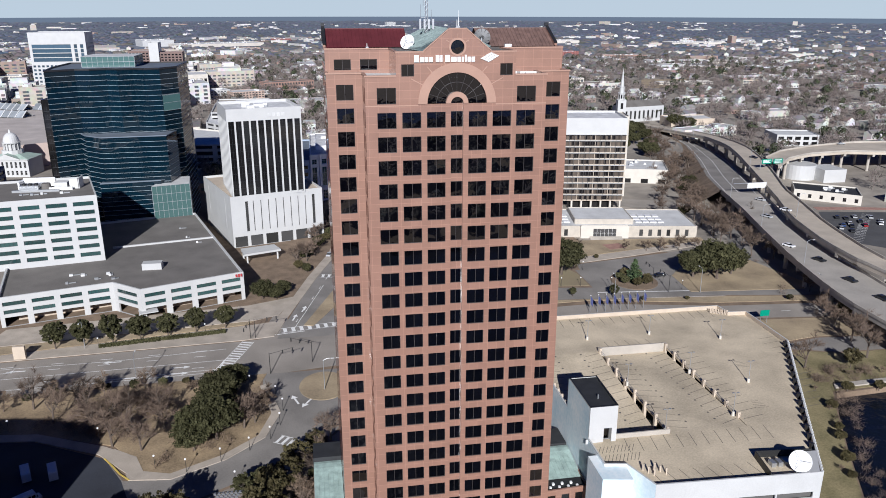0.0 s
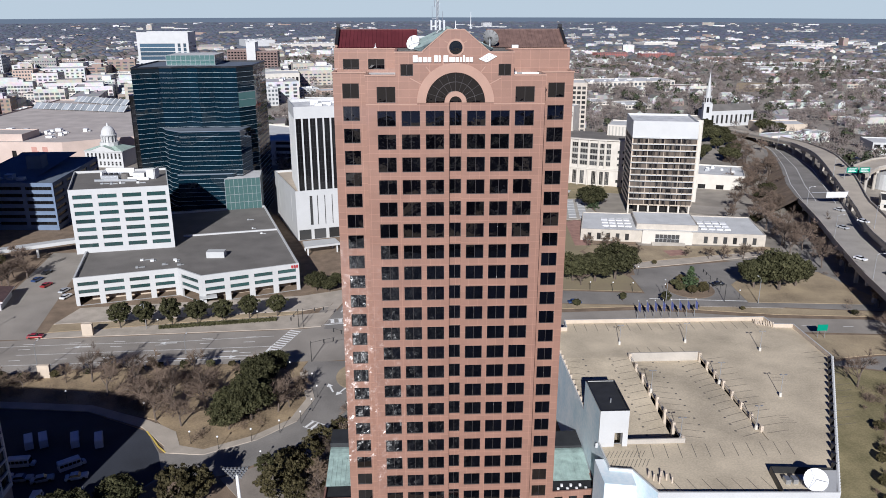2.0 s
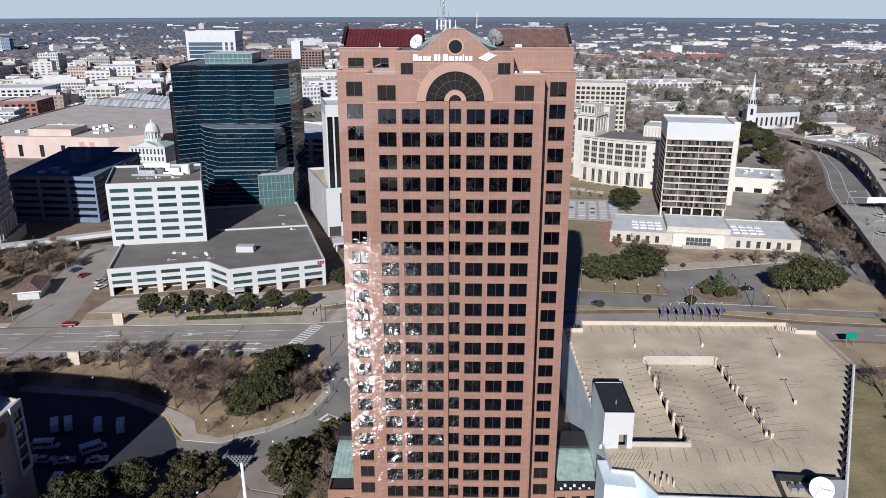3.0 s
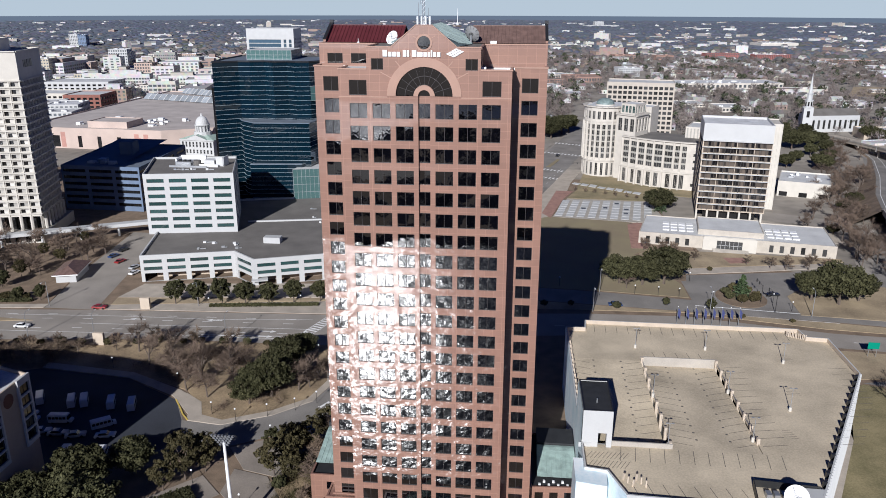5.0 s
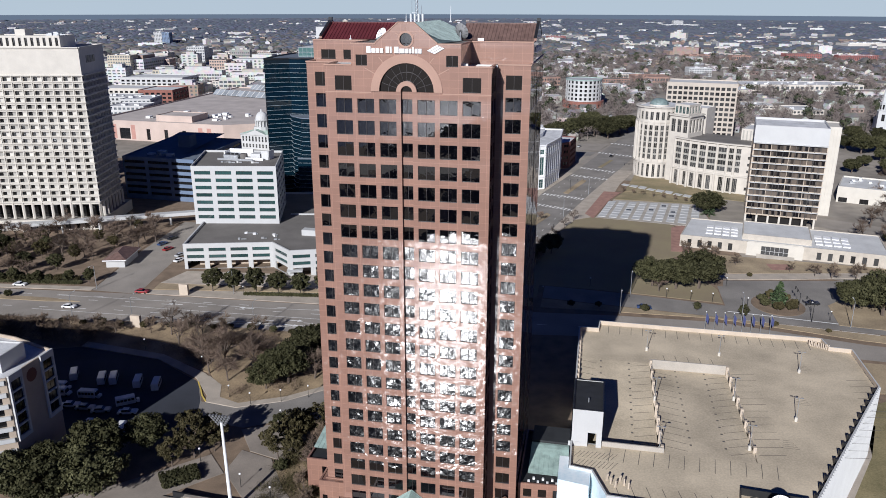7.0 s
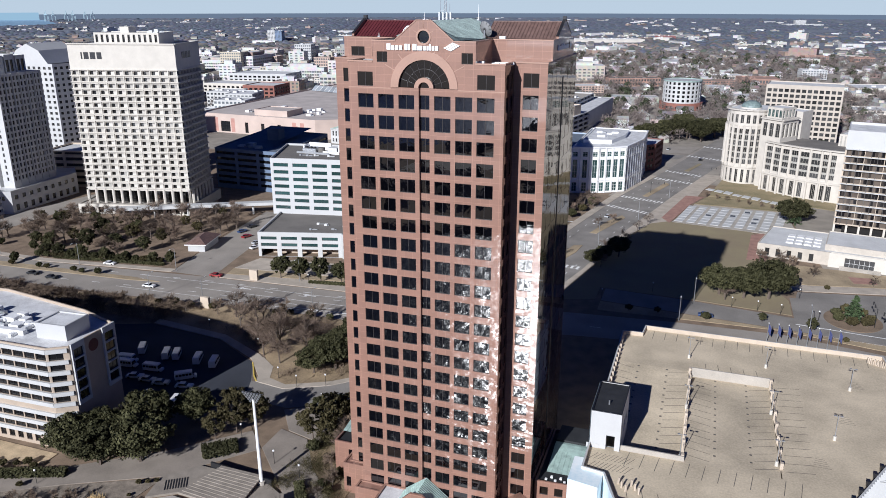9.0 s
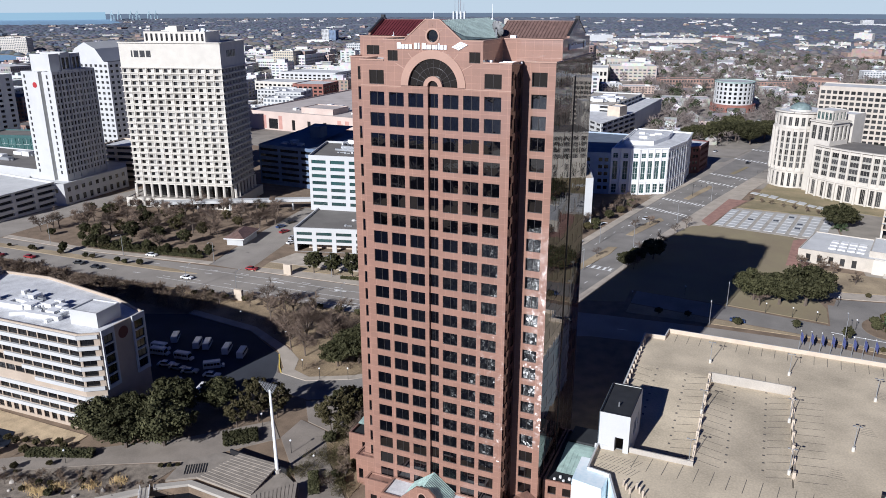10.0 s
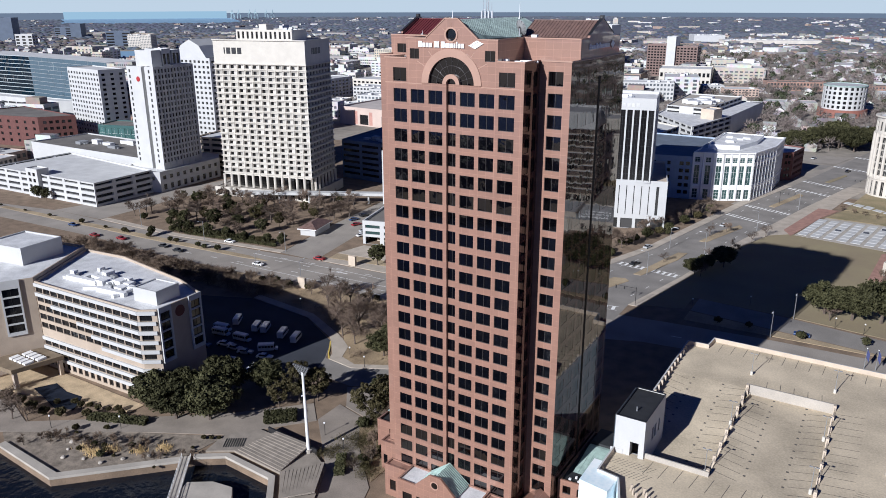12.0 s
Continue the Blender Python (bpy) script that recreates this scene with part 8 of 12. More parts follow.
# domed city hall, the shopping mall and more downtown blocks
HB = [(-191, 478), (-166.5, 474.5), (-164, 492), (-188.5, 495.5)]
hall = thing("domed_hall", centre(HB), "white stone hall with a pale green roof, pediment and slender dome", "hall")
hall_rows = grid_rows([(1.2, 3.8), (5.4, 9.0)], spaced(9, side(HB, 0), 1.2, 1.4))
bm = bmesh.new()
for i in range(4):
    facade(bm, HB[i], HB[(i + 1) % 4], 0, 10.5, hall_rows if i == 0 else [], 0.5)
part("wall", bm, WHITE_CONC, hall)
windows(hall, HB[0], HB[1], hall_rows, 0.5, 1, 2, WHITE_PAINT, ROOM_GLASS)
PALE_COPPER = mat("pale_green_copper", (0.34, 0.43, 0.37), 0.8, var=0.2, scale=0.5)
hc = (Vector(HB[0]) + Vector(HB[2])) / 2
bm = bmesh.new()
for i in range(4):
    p, q = Vector(HB[i]), Vector(HB[(i + 1) % 4])
    a, b = hc + (q - hc) * 0.25, hc + (p - hc) * 0.25
    bm.faces.new([bm.verts.new(v) for v in ((*(hc + (p - hc) * 1.05), 10.5), (*(hc + (q - hc) * 1.05), 10.5), (*a, 13.6), (*b, 13.6))])
part("hip_roof", bm, PALE_COPPER, hall, "pale green copper hip roof")
bm = bmesh.new()
for i in range(4):
    beam(bm, (*HB[i], 10.3), (*HB[(i + 1) % 4], 10.3), 1.0, 0.7)
part("cornice", bm, WHITE_CONC, hall)
hu = (Vector(HB[1]) - Vector(HB[0])).normalized()
hn = Vector((-hu.y, hu.x))
ho = (Vector(HB[0]) + Vector(HB[1])) / 2 - hn * 0.6
for name, m, dz in (("pediment", WHITE_CONC, 0.0), ("pediment_roof", PALE_COPPER, 0.12)):
    bm = bmesh.new()
    l, r, t = ho - hu * 8, ho + hu * 8, ho
    if dz:
        for e in (l, r):
            bm.faces.new([bm.verts.new(v) for v in ((*e, 10.7 + dz), (*t, 13.7 + dz), (*(t + hn * 6), 13.7 + dz), (*(e + hn * 6), 10.7 + dz))])
    else:
        bm.faces.new([bm.verts.new(v) for v in ((*l, 10.0), (*r, 10.0), (*r, 10.7), (*t, 13.7), (*l, 10.7))])
        bm.faces.new([bm.verts.new(v) for v in ((*l, 10.0), (*r, 10.0), (*(r + hn * 2), 10.0), (*(l + hn * 2), 10.0))])
    part(name, bm, m, hall)
bm = bmesh.new()
tube(bm, (*hc, 12.5), (*hc, 15.0), 6.0, 5.8, 12)
tube(bm, (*hc, 15.0), (*hc, 19.2), 3.9, 3.9, 20)
tube(bm, (*hc, 19.0), (*hc, 19.7), 5.0, 5.0, 20)
part("drum", bm, WHITE_CONC, hall)
for k in range(14):
    a = 2 * math.pi * k / 14
    bm = bmesh.new()
    tube(bm, (hc.x + 4.5 * math.cos(a), hc.y + 4.5 * math.sin(a), 14.9), (hc.x + 4.5 * math.cos(a), hc.y + 4.5 * math.sin(a), 19.1), 0.3, 0.28, 6)
    part("drum_column", bm, WHITE_CONC, hall)
bm = bmesh.new()
for i in range(7):
    a, b = i / 7 * math.pi / 2, (i + 1) / 7 * math.pi / 2
    tube(bm, (*hc, 19.7 + 5.5 * math.sin(a)), (*hc, 19.7 + 5.5 * math.sin(b)), 4.3 * math.cos(a) + 0.05, 4.3 * math.cos(b) + 0.05, 20)
tube(bm, (*hc, 25.0), (*hc, 26.9), 0.8, 0.4, 8)
part("dome", bm, ROOF_LIGHT, hall, "pale grey ribbed dome")
ML = [(-316, 494), (-208, 486), (-150, 520), (-140, 700), (-312, 726)]
mall = thing("shopping_mall", centre(ML), "long tan and pink shopping mall with flat pale roof", "mall")
FAR_PINK = mat("pink_brick_panel", (0.42, 0.23, 0.19), 0.85, var=0.15, scale=0.3, fine=3)
MALL_ROOF = mat("tan_mall_roof", (0.47, 0.42, 0.385), 0.9, var=0.2, scale=0.08, fine=2)
MALL_PANE = mat("grey_rooflight_pane", (0.27, 0.29, 0.31), 0.35, var=0.25, scale=0.2, rand=0.25)
PINKW = mat("pink_stucco", (0.50, 0.40, 0.345), 0.85, var=0.12, scale=0.1)
shell(mall, ML, 0, 14.5, PINKW, MALL_ROOF, {0: ([(1, 9, [(22, 31)] + [(i, i + 3) for i in (45, 60, 75, 90)])], dict(lights=4, bars=3, glass_m=BLACK_GLASS))}, 0.6, 1.0)
# ridged rooflights: tilted panes between white ribs
for p, q in (((-306, 668), (-219, 640)), ((-290, 716), (-232, 684)), ((-228, 690), (-168, 668))):
    p, q = Vector(p), Vector(q)
    u = (q - p).normalized()
    n = Vector((-u.y, u.x))
    count_p = int((q - p).length / 6)
    for k in range(count_p):
        a = p + (q - p) * (k / count_p)
        b = p + (q - p) * ((k + 1) / count_p) - u * 0.5
        bm = bmesh.new()
        bm.faces.new([bm.verts.new(c) for c in ((*(a - n * 6), 14.0), (*(b - n * 6), 14.0), (*b, 18.5), (*a, 18.5))])
        bm.faces.new([bm.verts.new(c) for c in ((*a, 18.5), (*b, 18.5), (*(b + n * 6), 14.0), (*(a + n * 6), 14.0))])
        part("rooflight", bm, MALL_PANE, mall)
        bm = bmesh.new()
        beam(bm, (*(b + u * 0.25 - n * 6.2), 14.1), (*(b + u * 0.25), 18.7), 0.7, 0.5)
        beam(bm, (*(b + u * 0.25), 18.7), (*(b + u * 0.25 + n * 6.2), 14.1), 0.7, 0.5)
        part("rooflight_rib", bm, ROOF_LIGHT, mall)
# raised court and pink panels of its front
shell(mall, [(-268, 500), (-238, 498), (-237, 520), (-267, 522)], 13.0, 18.0, PINKW, MALL_ROOF, {}, 0.3, 0.5, "court_wall", "court_roof")
for x in (-300, -284, -228, -221):
    bm = bmesh.new()
    y = 494 - (x + 316) * 8 / 108
    box(bm, x, y - 0.25, 1.0, x + 5, y - 0.03, 11.5)
    part("brick_panel", bm, FAR_PINK, mall)
units([(-300, 500), (-210, 495), (-180, 540), (-290, 560)], 13.6, 20, seed=41, size=(2, 5), m=WHITE_PAINT, h=(1, 2.5))

# hotel by the water with its canopy and terrace
HZ = 25.2
hotel = thing("hotel", (-90, 118, 0), "white and tan concrete hotel with ribbon balconies and flat white roof", "hotel")
HM = [(-107.5, 104.8), (-66.5, 106.0), (-62.6, 108.6), (-62.8, 122.5), (-75, 126.5), (-104.6, 131), (-121, 129.5)]
HOTEL_WALL = mat("hotel_stucco", (0.40, 0.325, 0.25), 0.8, var=0.10, scale=0.3, fine=4)
upper = [(c - 0.82, c + 0.82) for c in (12.6, 15.2, 17.75, 20.3, 22.9)]
lower_rows = [(c - 0.75, c + 0.75) for c in (4.7, 7.4)]
L0 = side(HM, 0)
hcols = spaced(13, L0, 2.86, 0.2)
rows0 = [(0.8, 2.8, spaced(16, L0, 1.6, 0.8))] + grid_rows(lower_rows + upper, hcols)
faces = {0: (rows0, dict(lights=2, frame_m=DARK_FRAME, glass_m=BLACK_GLASS)), 1: (grid_rows(lower_rows + upper, [(0.4, 3.4)]), dict(lights=2, glass_m=BLACK_GLASS))}
shell(hotel, HM, 0, HZ, HOTEL_WALL, ROOF_WHITE, faces, 0.3, 0.7)
# white balcony bands, which begin further along at each lower floor
for z, t in ((24.35, 0.0), (21.6, 0.0), (19.05, 0.15), (16.45, 0.4), (13.9, 0.53), (11.3, 0.62), (8.8, 0.0), (6.05, 0.0), (3.4, 0.0)):
    x = -107.4 + 41 * t
    y = 104.65 + 1.2 * t
    bm = bmesh.new()
    beam(bm, (x, y, z), (-66.45, 105.85, z), 0.6, 0.92)
    beam(bm, (-66.5, 105.8, z), (-62.8, 108.3, z), 0.6, 0.92)
    part("balcony_band", bm, WHITE, hotel)


def window_bay(p, q, z0, z1, out=0.45):
    """A white bay that stands proud of the wall, with one wide window a floor."""
    p, q = Vector(p), Vector(q)
    u = (q - p).normalized()
    n = Vector((u.y, -u.x)) * out
    length = (q - p).length
    rows = [(a - 0.25, b + 0.3, [(0.45, length - 0.45)]) for a, b in upper]
    bm = bmesh.new()
    facade(bm, p + n, q + n, z0, z1, rows, out - 0.05)
    for c in (p, q):
        bm.faces.new([bm.verts.new(v) for v in ((*c, z0), (*(c + n), z0), (*(c + n), z1), (*c, z1))])
    for z in (z0, z1):
        bm.faces.new([bm.verts.new((*c, z)) for c in (p, q, q + n, p + n)])
    part("window_bay", bm, WHITE, hotel, "white projecting window bay")
    windows(hotel, p + n, q + n, rows, out - 0.06, 2, 1, DARK_FRAME, BLACK_GLASS)


window_bay((-62.6, 108.9), (-62.65, 112.7), 10.6, HZ + 0.3)
window_bay((-62.7, 118.3), (-62.8, 122.3), 10.6, HZ + 0.3)
HL = [(-150, 82), (-117.2, 88.2), (-107.6, 104.7), (-121.2, 129.4), (-152, 124)]
shell(hotel, HL, 0, HZ + 1.0, HOTEL_WALL, ROOF_WHITE, {0: (grid_rows(lower_rows + upper, spaced(9, side(HL, 0), 2.0, 1.2)), dict(glass_m=ROOM_GLASS))}, 0.4, 0.7, "west_wall", "west_roof")
w0, w1 = Vector(HL[1]), Vector(HL[2])
wu = (w1 - w0).normalized()
window_bay(w1 - wu * 8.2, w1 - wu * 3.4, 10.6, HZ + 1.2)
shell(hotel, [(-136, 108), (-121, 110), (-122, 123), (-137, 121)], HZ, HZ + 5.5, WHITE, ROOF_WHITE, {}, 0.2, 0.4, "penthouse_wall", "penthouse_roof")
shell(hotel, [(-74, 111), (-66, 111.6), (-66.4, 119), (-74.4, 118.4)], HZ - 0.7, HZ + 3.0, WHITE, ROOF_WHITE, {}, 0.2, 0.3, "lift_wall", "lift_roof")
units([(-108, 107), (-76, 108), (-77, 122), (-112, 124)], HZ - 0.7, 16, seed=51, size=(0.9, 3.0), h=(0.5, 1.5), m=WHITE_PAINT)
for x0, y0, x1, y1, w, h in ((-103, 112, -92, 113, 1.4, 1.2), (-98, 116, -88, 115.5, 1.2, 1.0), (-88, 110.5, -78, 111.5, 1.3, 1.1), (-84, 114, -77, 117, 1.1, 0.9), (-92, 109, -86, 113, 0.9, 0.8), (-80, 109, -80, 119, 0.9, 0.8)):
    bm = bmesh.new()
    beam(bm, (x0, y0, HZ - 0.7 + h / 2), (x1, y1, HZ - 0.7 + h / 2), w, h)
    part("roof_duct", bm, WHITE_PAINT, hotel)
th = thing("sign", (-62.5, 115.5, 22), "round dark red emblem on a tan wall", "sign")
bm = bmesh.new()
for k in range(16):
    t0, t1 = 2 * math.pi * k / 16, 2 * math.pi * (k + 1) / 16
    bm.faces.new([bm.verts.new((-62.6, 115.5 + 1.5 * y, 22.6 + 1.5 * z)) for y, z in ((0, 0), (math.cos(t0), math.sin(t0)), (math.cos(t1), math.sin(t1)))])
part("sign_disc", bm, EMBLEM, th)
porch = thing("entrance_canopy", (-106, 98, 0), "flat tan canopy with white skylight frames", "canopy")
bm = bmesh.new()
prism(bm, [(-113.5, 91), (-101.5, 91.5), (-98, 104), (-107.8, 103.8)], 4.6, 5.8, True)
part("canopy_roof", bm, mat("brown_canopy_roof", (0.19, 0.145, 0.095), 0.85, var=0.25, scale=0.4), porch)
for i in range(4):
    for j in range(2):
        bm = bmesh.new()
        x, y = -108.4 + i * 2.0 + j * 0.6, 95 + j * 3.2
        box(bm, x, y, 5.8, x + 1.5, y + 2.4, 6.3)
        part("skylight", bm, WHITE_PAINT, porch)
for x, y in ((-112.5, 92), (-102, 92.4), (-99, 103.2)):
    bm = bmesh.new()
    box(bm, x - 0.5, y - 0.5, 0, x + 0.5, y + 0.5, 4.6)
    part("pier", bm, CREAM_ROUGH, porch)
# park kiosk with a brown hipped roof
kiosk = thing("park_kiosk", (-126, 242, 0), "small white kiosk with a brown pitched roof", "kiosk")
KP = [(-131, 234), (-122.5, 236.5), (-126, 252), (-135, 249)]
bm = bmesh.new()
prism(bm, inset(KP, 1.0), 0, 3.0)
part("kiosk_wall", bm, WHITE, kiosk)
bm = bmesh.new()
prism(bm, KP, 2.9, 3.3, True)
part("eave_trim", bm, WHITE_PAINT, kiosk)
bm = bmesh.new()
r0, r1 = (-127.6, 239.5), (-129.6, 246.5)
for a, b, c, d in ((KP[0], KP[1], r0, None), (KP[1], KP[2], r1, r0), (KP[2], KP[3], r1, None), (KP[3], KP[0], r0, r1)):
    bm.faces.new([bm.verts.new(v) for v in ((*a, 3.3), (*b, 3.3), (*c, 5.4)) + (((*d, 5.4),) if d else ())])
part("kiosk_roof", bm, BROWN_ROOF, kiosk)
for x, y, w in ((-86.5, 215.5, 1.6), (-87, 187.3, 1.6)):
    th = thing("stone_sign", (x, y, 0), "plain upright stone marker beside the avenue", "marker", "stone markers")
    bm = bmesh.new()
    box(bm, x - w, y - 0.5, 0, x + w, y + 0.5, 4.0)
    bmesh.ops.bevel(bm, geom=bm.edges[:], offset=0.12, segments=1)
    part("slab", bm, CREAM_ROUGH, th)
# far single blocks
FT = [(-328, 1000), (-265, 1004), (-265, 1040), (-328, 1040)]
small = grid_rows(levels(6, 3.0, 4.5, 2.4), spaced(13, side(FT, 0), 2.8, 1.5))
glassy = [(32 + 5.2 * k, 36.4 + 5.2 * k, [(3.0, 46.0)] + [(49.5, 53.0), (56.5, 60.0)]) for k in range(4)]
blocky("office_tower", "white office tower with a broad glass front far off", "office building", FT, 66, WHITE, ROOF_LIGHT, {0: (small + glassy, dict(lights=9, glass_m=SKY_GLASS)), 1: (grid_rows(levels(11, 3.0, 4.8, 2.4), spaced(6, side(FT, 1), 2.8, 2)), dict(lights=1, glass_m=BLACK_GLASS))}, depth=0.5)
far = [
       ("office_building", "brown slab building with a white lift core", [(-226, 1040), (-200, 1040), (-200, 1060), (-226, 1060)], 42, BROWN_ROOF, 11, 6),
       ("office_building", "brown slab building wing", [(-188, 1042), (-160, 1042), (-160, 1060), (-188, 1060)], 40, BROWN_ROOF, 11, 6),
       ("lift_core", "white lift core of the brown slab", [(-199.9, 1038), (-188.1, 1038), (-188.1, 1060), (-199.9, 1060)], 52, WHITE, 0, 0),
       ("arena_building", "cream arena hall with a columned porch", [(-175, 925), (-118, 940), (-126, 985), (-185, 970)], 20, CREAM, 2, 12),
       ("glass_building", "long striped blue office block near the bay", [(-2026, 1334), (-1983, 1358), (-1996, 1380), (-2039, 1356)], 28, BLUE_DARK, 4, 2),
       ("glass_building", "dark blue glass office block near the bay", [(-1953, 1335), (-1927, 1350), (-1942, 1376), (-1968, 1361)], 38, BLUE_DARK, 0, 0),
       ("glass_building", "blue glass office block by the inlet", [(-1472, 1104), (-1424, 1132), (-1437, 1154), (-1485, 1126)], 34, BLUE_DARK, 5, 2),
       ("apartment_building", "tan apartment block by the inlet", [(-1376, 1090), (-1333, 1115), (-1346, 1137), (-1389, 1112)], 30, BEIGE, 5, 3),
       ("glass_building", "dark blue glass tower far off", [(-1939, 1126), (-1906, 1145), (-1922, 1173), (-1955, 1154)], 58, BLUE_DARK, 0, 0),
       ("apartment_building", "white apartment block far off", [(-1608, 976), (-1575, 995), (-1586, 1014), (-1619, 995)], 29, WHITE, 4, 3),
       ("office_building", "white low block downtown", [(-470, 760), (-400, 770), (-402, 810), (-470, 806)], 18, WHITE, 4, 12),
       ("brick_building", "red brick block downtown", [(-378, 650), (-345, 655), (-348, 690), (-380, 686)], 18, BRICK, 4, 6),
       ("office_building", "cream low block downtown", [(-455, 690), (-388, 695), (-390, 730), (-455, 726)], 14, CREAM, 3, 12),
       ("office_building", "white stepped block downtown", [(-500, 600), (-430, 610), (-432, 660), (-500, 655)], 20, WHITE_CONC, 5, 12)]
for nm, lab, poly, h, m, fl, nc in far:
    faces = {}
    if fl:
        faces = {i: (grid_rows(levels(fl, 2.0, (h - 3) / fl, (h - 3) / fl * 0.55), spaced(max(2, int(nc * side(poly, i) / side(poly, 0))), side(poly, i), side(poly, 0) / nc * 0.6, 1.5)), dict(lights=1, glass_m=BLACK_GLASS)) for i in (0, 1)}
    blocky(nm, lab, "office building" if "office" in nm else "building", poly, h, m, ROOF_LIGHT, faces, depth=0.4)
# landmark blocks of the far city
FAR_GLASS = glass_mat("far_window_glass", (0.10, 0.11, 0.12), 0.12, 1.45, 0.005, 0.5, 0.5)
FAR_CREAM = mat("far_cream_wall", (0.55, 0.51, 0.45), 0.8, var=0.12, scale=0.1, fine=2)
FAR_RED = mat("far_red_brick", (0.30, 0.115, 0.10), 0.85, var=0.2, scale=0.1, fine=2)
FAR_BRICK = mat("far_brown_brick", (0.30, 0.19, 0.15), 0.85, var=0.2, scale=0.1, fine=2)
FAR_TILE = mat("far_tan_roof", (0.33, 0.215, 0.17), 0.85, var=0.2, scale=0.1, fine=2)
FAR_YELLOW = mat("far_yellow_brick", (0.50, 0.445, 0.345), 0.85, var=0.12, scale=0.1, fine=2)
FAR_TANPINK = mat("far_tan_brick", (0.45, 0.34, 0.28), 0.85, var=0.15, scale=0.1, fine=2)


def city_block(x, y, w, d, h, turn, wall, roof, label, cat, floors):
    """A block of the far city: walls with open window rows, the dark glass behind them, and a roof with a parapet."""
    m = pose(x, y, 0, 0, 0, turn)
    poly = [(m @ Vector((a * w / 2, b * d / 2, 0))).to_2d() for a, b in ((-1, -1), (1, -1), (1, 1), (-1, 1))]
    poly = [tuple(p) for p in poly]
    th = thing(cat.replace(" ", "_"), (x, y, 0), label, cat)
    bm = bmesh.new()
    step = max(3.4, w / 26)
    for i in range(4):
        L = side(poly, i)
        fh = (h - 0.8) / max(1, floors)
        n = max(1, int(L / step))
        cols = [((k + 0.2) * L / n, (k + 0.8) * L / n) for k in range(n)]
        rows = grid_rows([(0.5 + k * fh + fh * 0.2, 0.5 + k * fh + fh * 0.72) for k in range(floors)], cols) if i != 2 else []
        facade(bm, poly[i], poly[(i + 1) % 4], 0, h, rows, 0.3)
    ins_p = inset(poly, 0.4)
    for i in range(4):
        j = (i + 1) % 4
        bm.faces.new([bm.verts.new((*c, h)) for c in (poly[i], poly[j], ins_p[j], ins_p[i])])
        bm.faces.new([bm.verts.new(c) for c in ((*ins_p[i], h), (*ins_p[j], h), (*ins_p[j], h - 0.5), (*ins_p[i], h - 0.5))])
    part("wall", bm, wall, th)
    bm = bmesh.new()
    sheet(bm, ins_p, h - 0.5)
    for k in range(2 + int(w * d / 500)):
        a, b, q = random.uniform(-0.4, 0.4) * w, random.uniform(-0.3, 0.3) * d, random.uniform(0.8, 2.2)
        c = m @ Vector((a, b, 0))
        box(bm, c.x - q, c.y - q, h - 0.5, c.x + q, c.y + q, h + q * 0.5)
    part("roof", bm, roof, th)
    if floors:
        bm = bmesh.new()
        prism(bm, inset(poly, 0.3), 0.1, h - 0.6)
        part("glazing", bm, FAR_GLASS, th)
    return th


city_block(280, 972, 140, 45, 7.2, 9, FAR_CREAM, ROOF_WHITE, "long low hall with a broad white roof", "warehouse", 1)
city_block(403, 1482, 63, 22, 11.9, 10, FAR_RED, ROOF_GREY, "red brick apartment row with a grey roof", "apartment building", 4)
city_block(502, 1510, 69, 22, 8.8, 10, FAR_RED, ROOF_WHITE, "red brick apartment row with a white roof", "apartment building", 4)
city_block(672, 2050, 98, 60, 4.9, 11, FAR_CREAM, ROOF_WHITE, "distant long white warehouse", "warehouse", 0)
city_block(222, 1455, 38, 30, 9.4, 10, FAR_BRICK, FAR_TILE, "low brick hall with a tan roof", "hall", 2)
city_block(116, 1033, 46, 40, 7.3, 9, FAR_BRICK, FAR_TILE, "broad brick hall with a rust-coloured roof", "hall", 1)
city_block(186, 1118, 31, 24, 12.1, 9, WHITE, ROOF_WHITE, "small white office block with ribbon windows", "office building", 4)
city_block(400, 3723, 157, 60, 5.4, 13, WHITE, ROOF_WHITE, "white hospital wing on the skyline", "hospital", 2)
city_block(393, 3774, 44, 30, 20.2, 13, WHITE, ROOF_WHITE, "white hospital tower on the skyline", "hospital", 5)
city_block(297, 1470, 34, 24, 8.0, 10, FAR_BRICK, FAR_TILE, "brick church hall with a tan roof", "church", 1)
city_block(202, 786, 32, 30, 3.6, 9, FAR_CREAM, ROOF_LIGHT, "low flat school wing with a pale roof", "school", 1)
city_block(238, 757, 28, 34, 4.4, 9, FAR_CREAM, ROOF_LIGHT, "low flat school wing with a pale roof", "school", 1)
city_block(259, 1228, 47, 26, 4.0, 10, FAR_CREAM, ROOF_WHITE, "low white shop row", "shops", 1)
city_block(598, 1421, 84, 26, 6.6, -3, FAR_BRICK, ROOF_LIGHT, "long low shop row with a pale roof", "shops", 1)
city_block(997, 1911, 146, 70, 6.3, -3, FAR_CREAM, ROOF_WHITE, "distant long white warehouse", "warehouse", 0)
city_block(624, 1312, 39, 24, 3.4, -3, FAR_CREAM, ROOF_WHITE, "low white shop row", "shops", 1)
city_block(701, 1284, 60, 32, 4.7, -3, FAR_CREAM, ROOF_WHITE, "low white warehouse beside the railway", "warehouse", 1)
city_block(631, 1173, 85, 26, 4.0, -3, FAR_CREAM, ROOF_WHITE, "low white warehouse beside the railway", "warehouse", 1)
city_block(629, 1116, 24, 20, 5.9, -3, FAR_CREAM, FAR_TILE, "small chapel with an ochre roof", "church", 1)
city_block(479, 934, 74, 14, 3.5, -3, FAR_CREAM, ROOF_LIGHT, "long low motel row", "motel", 1)
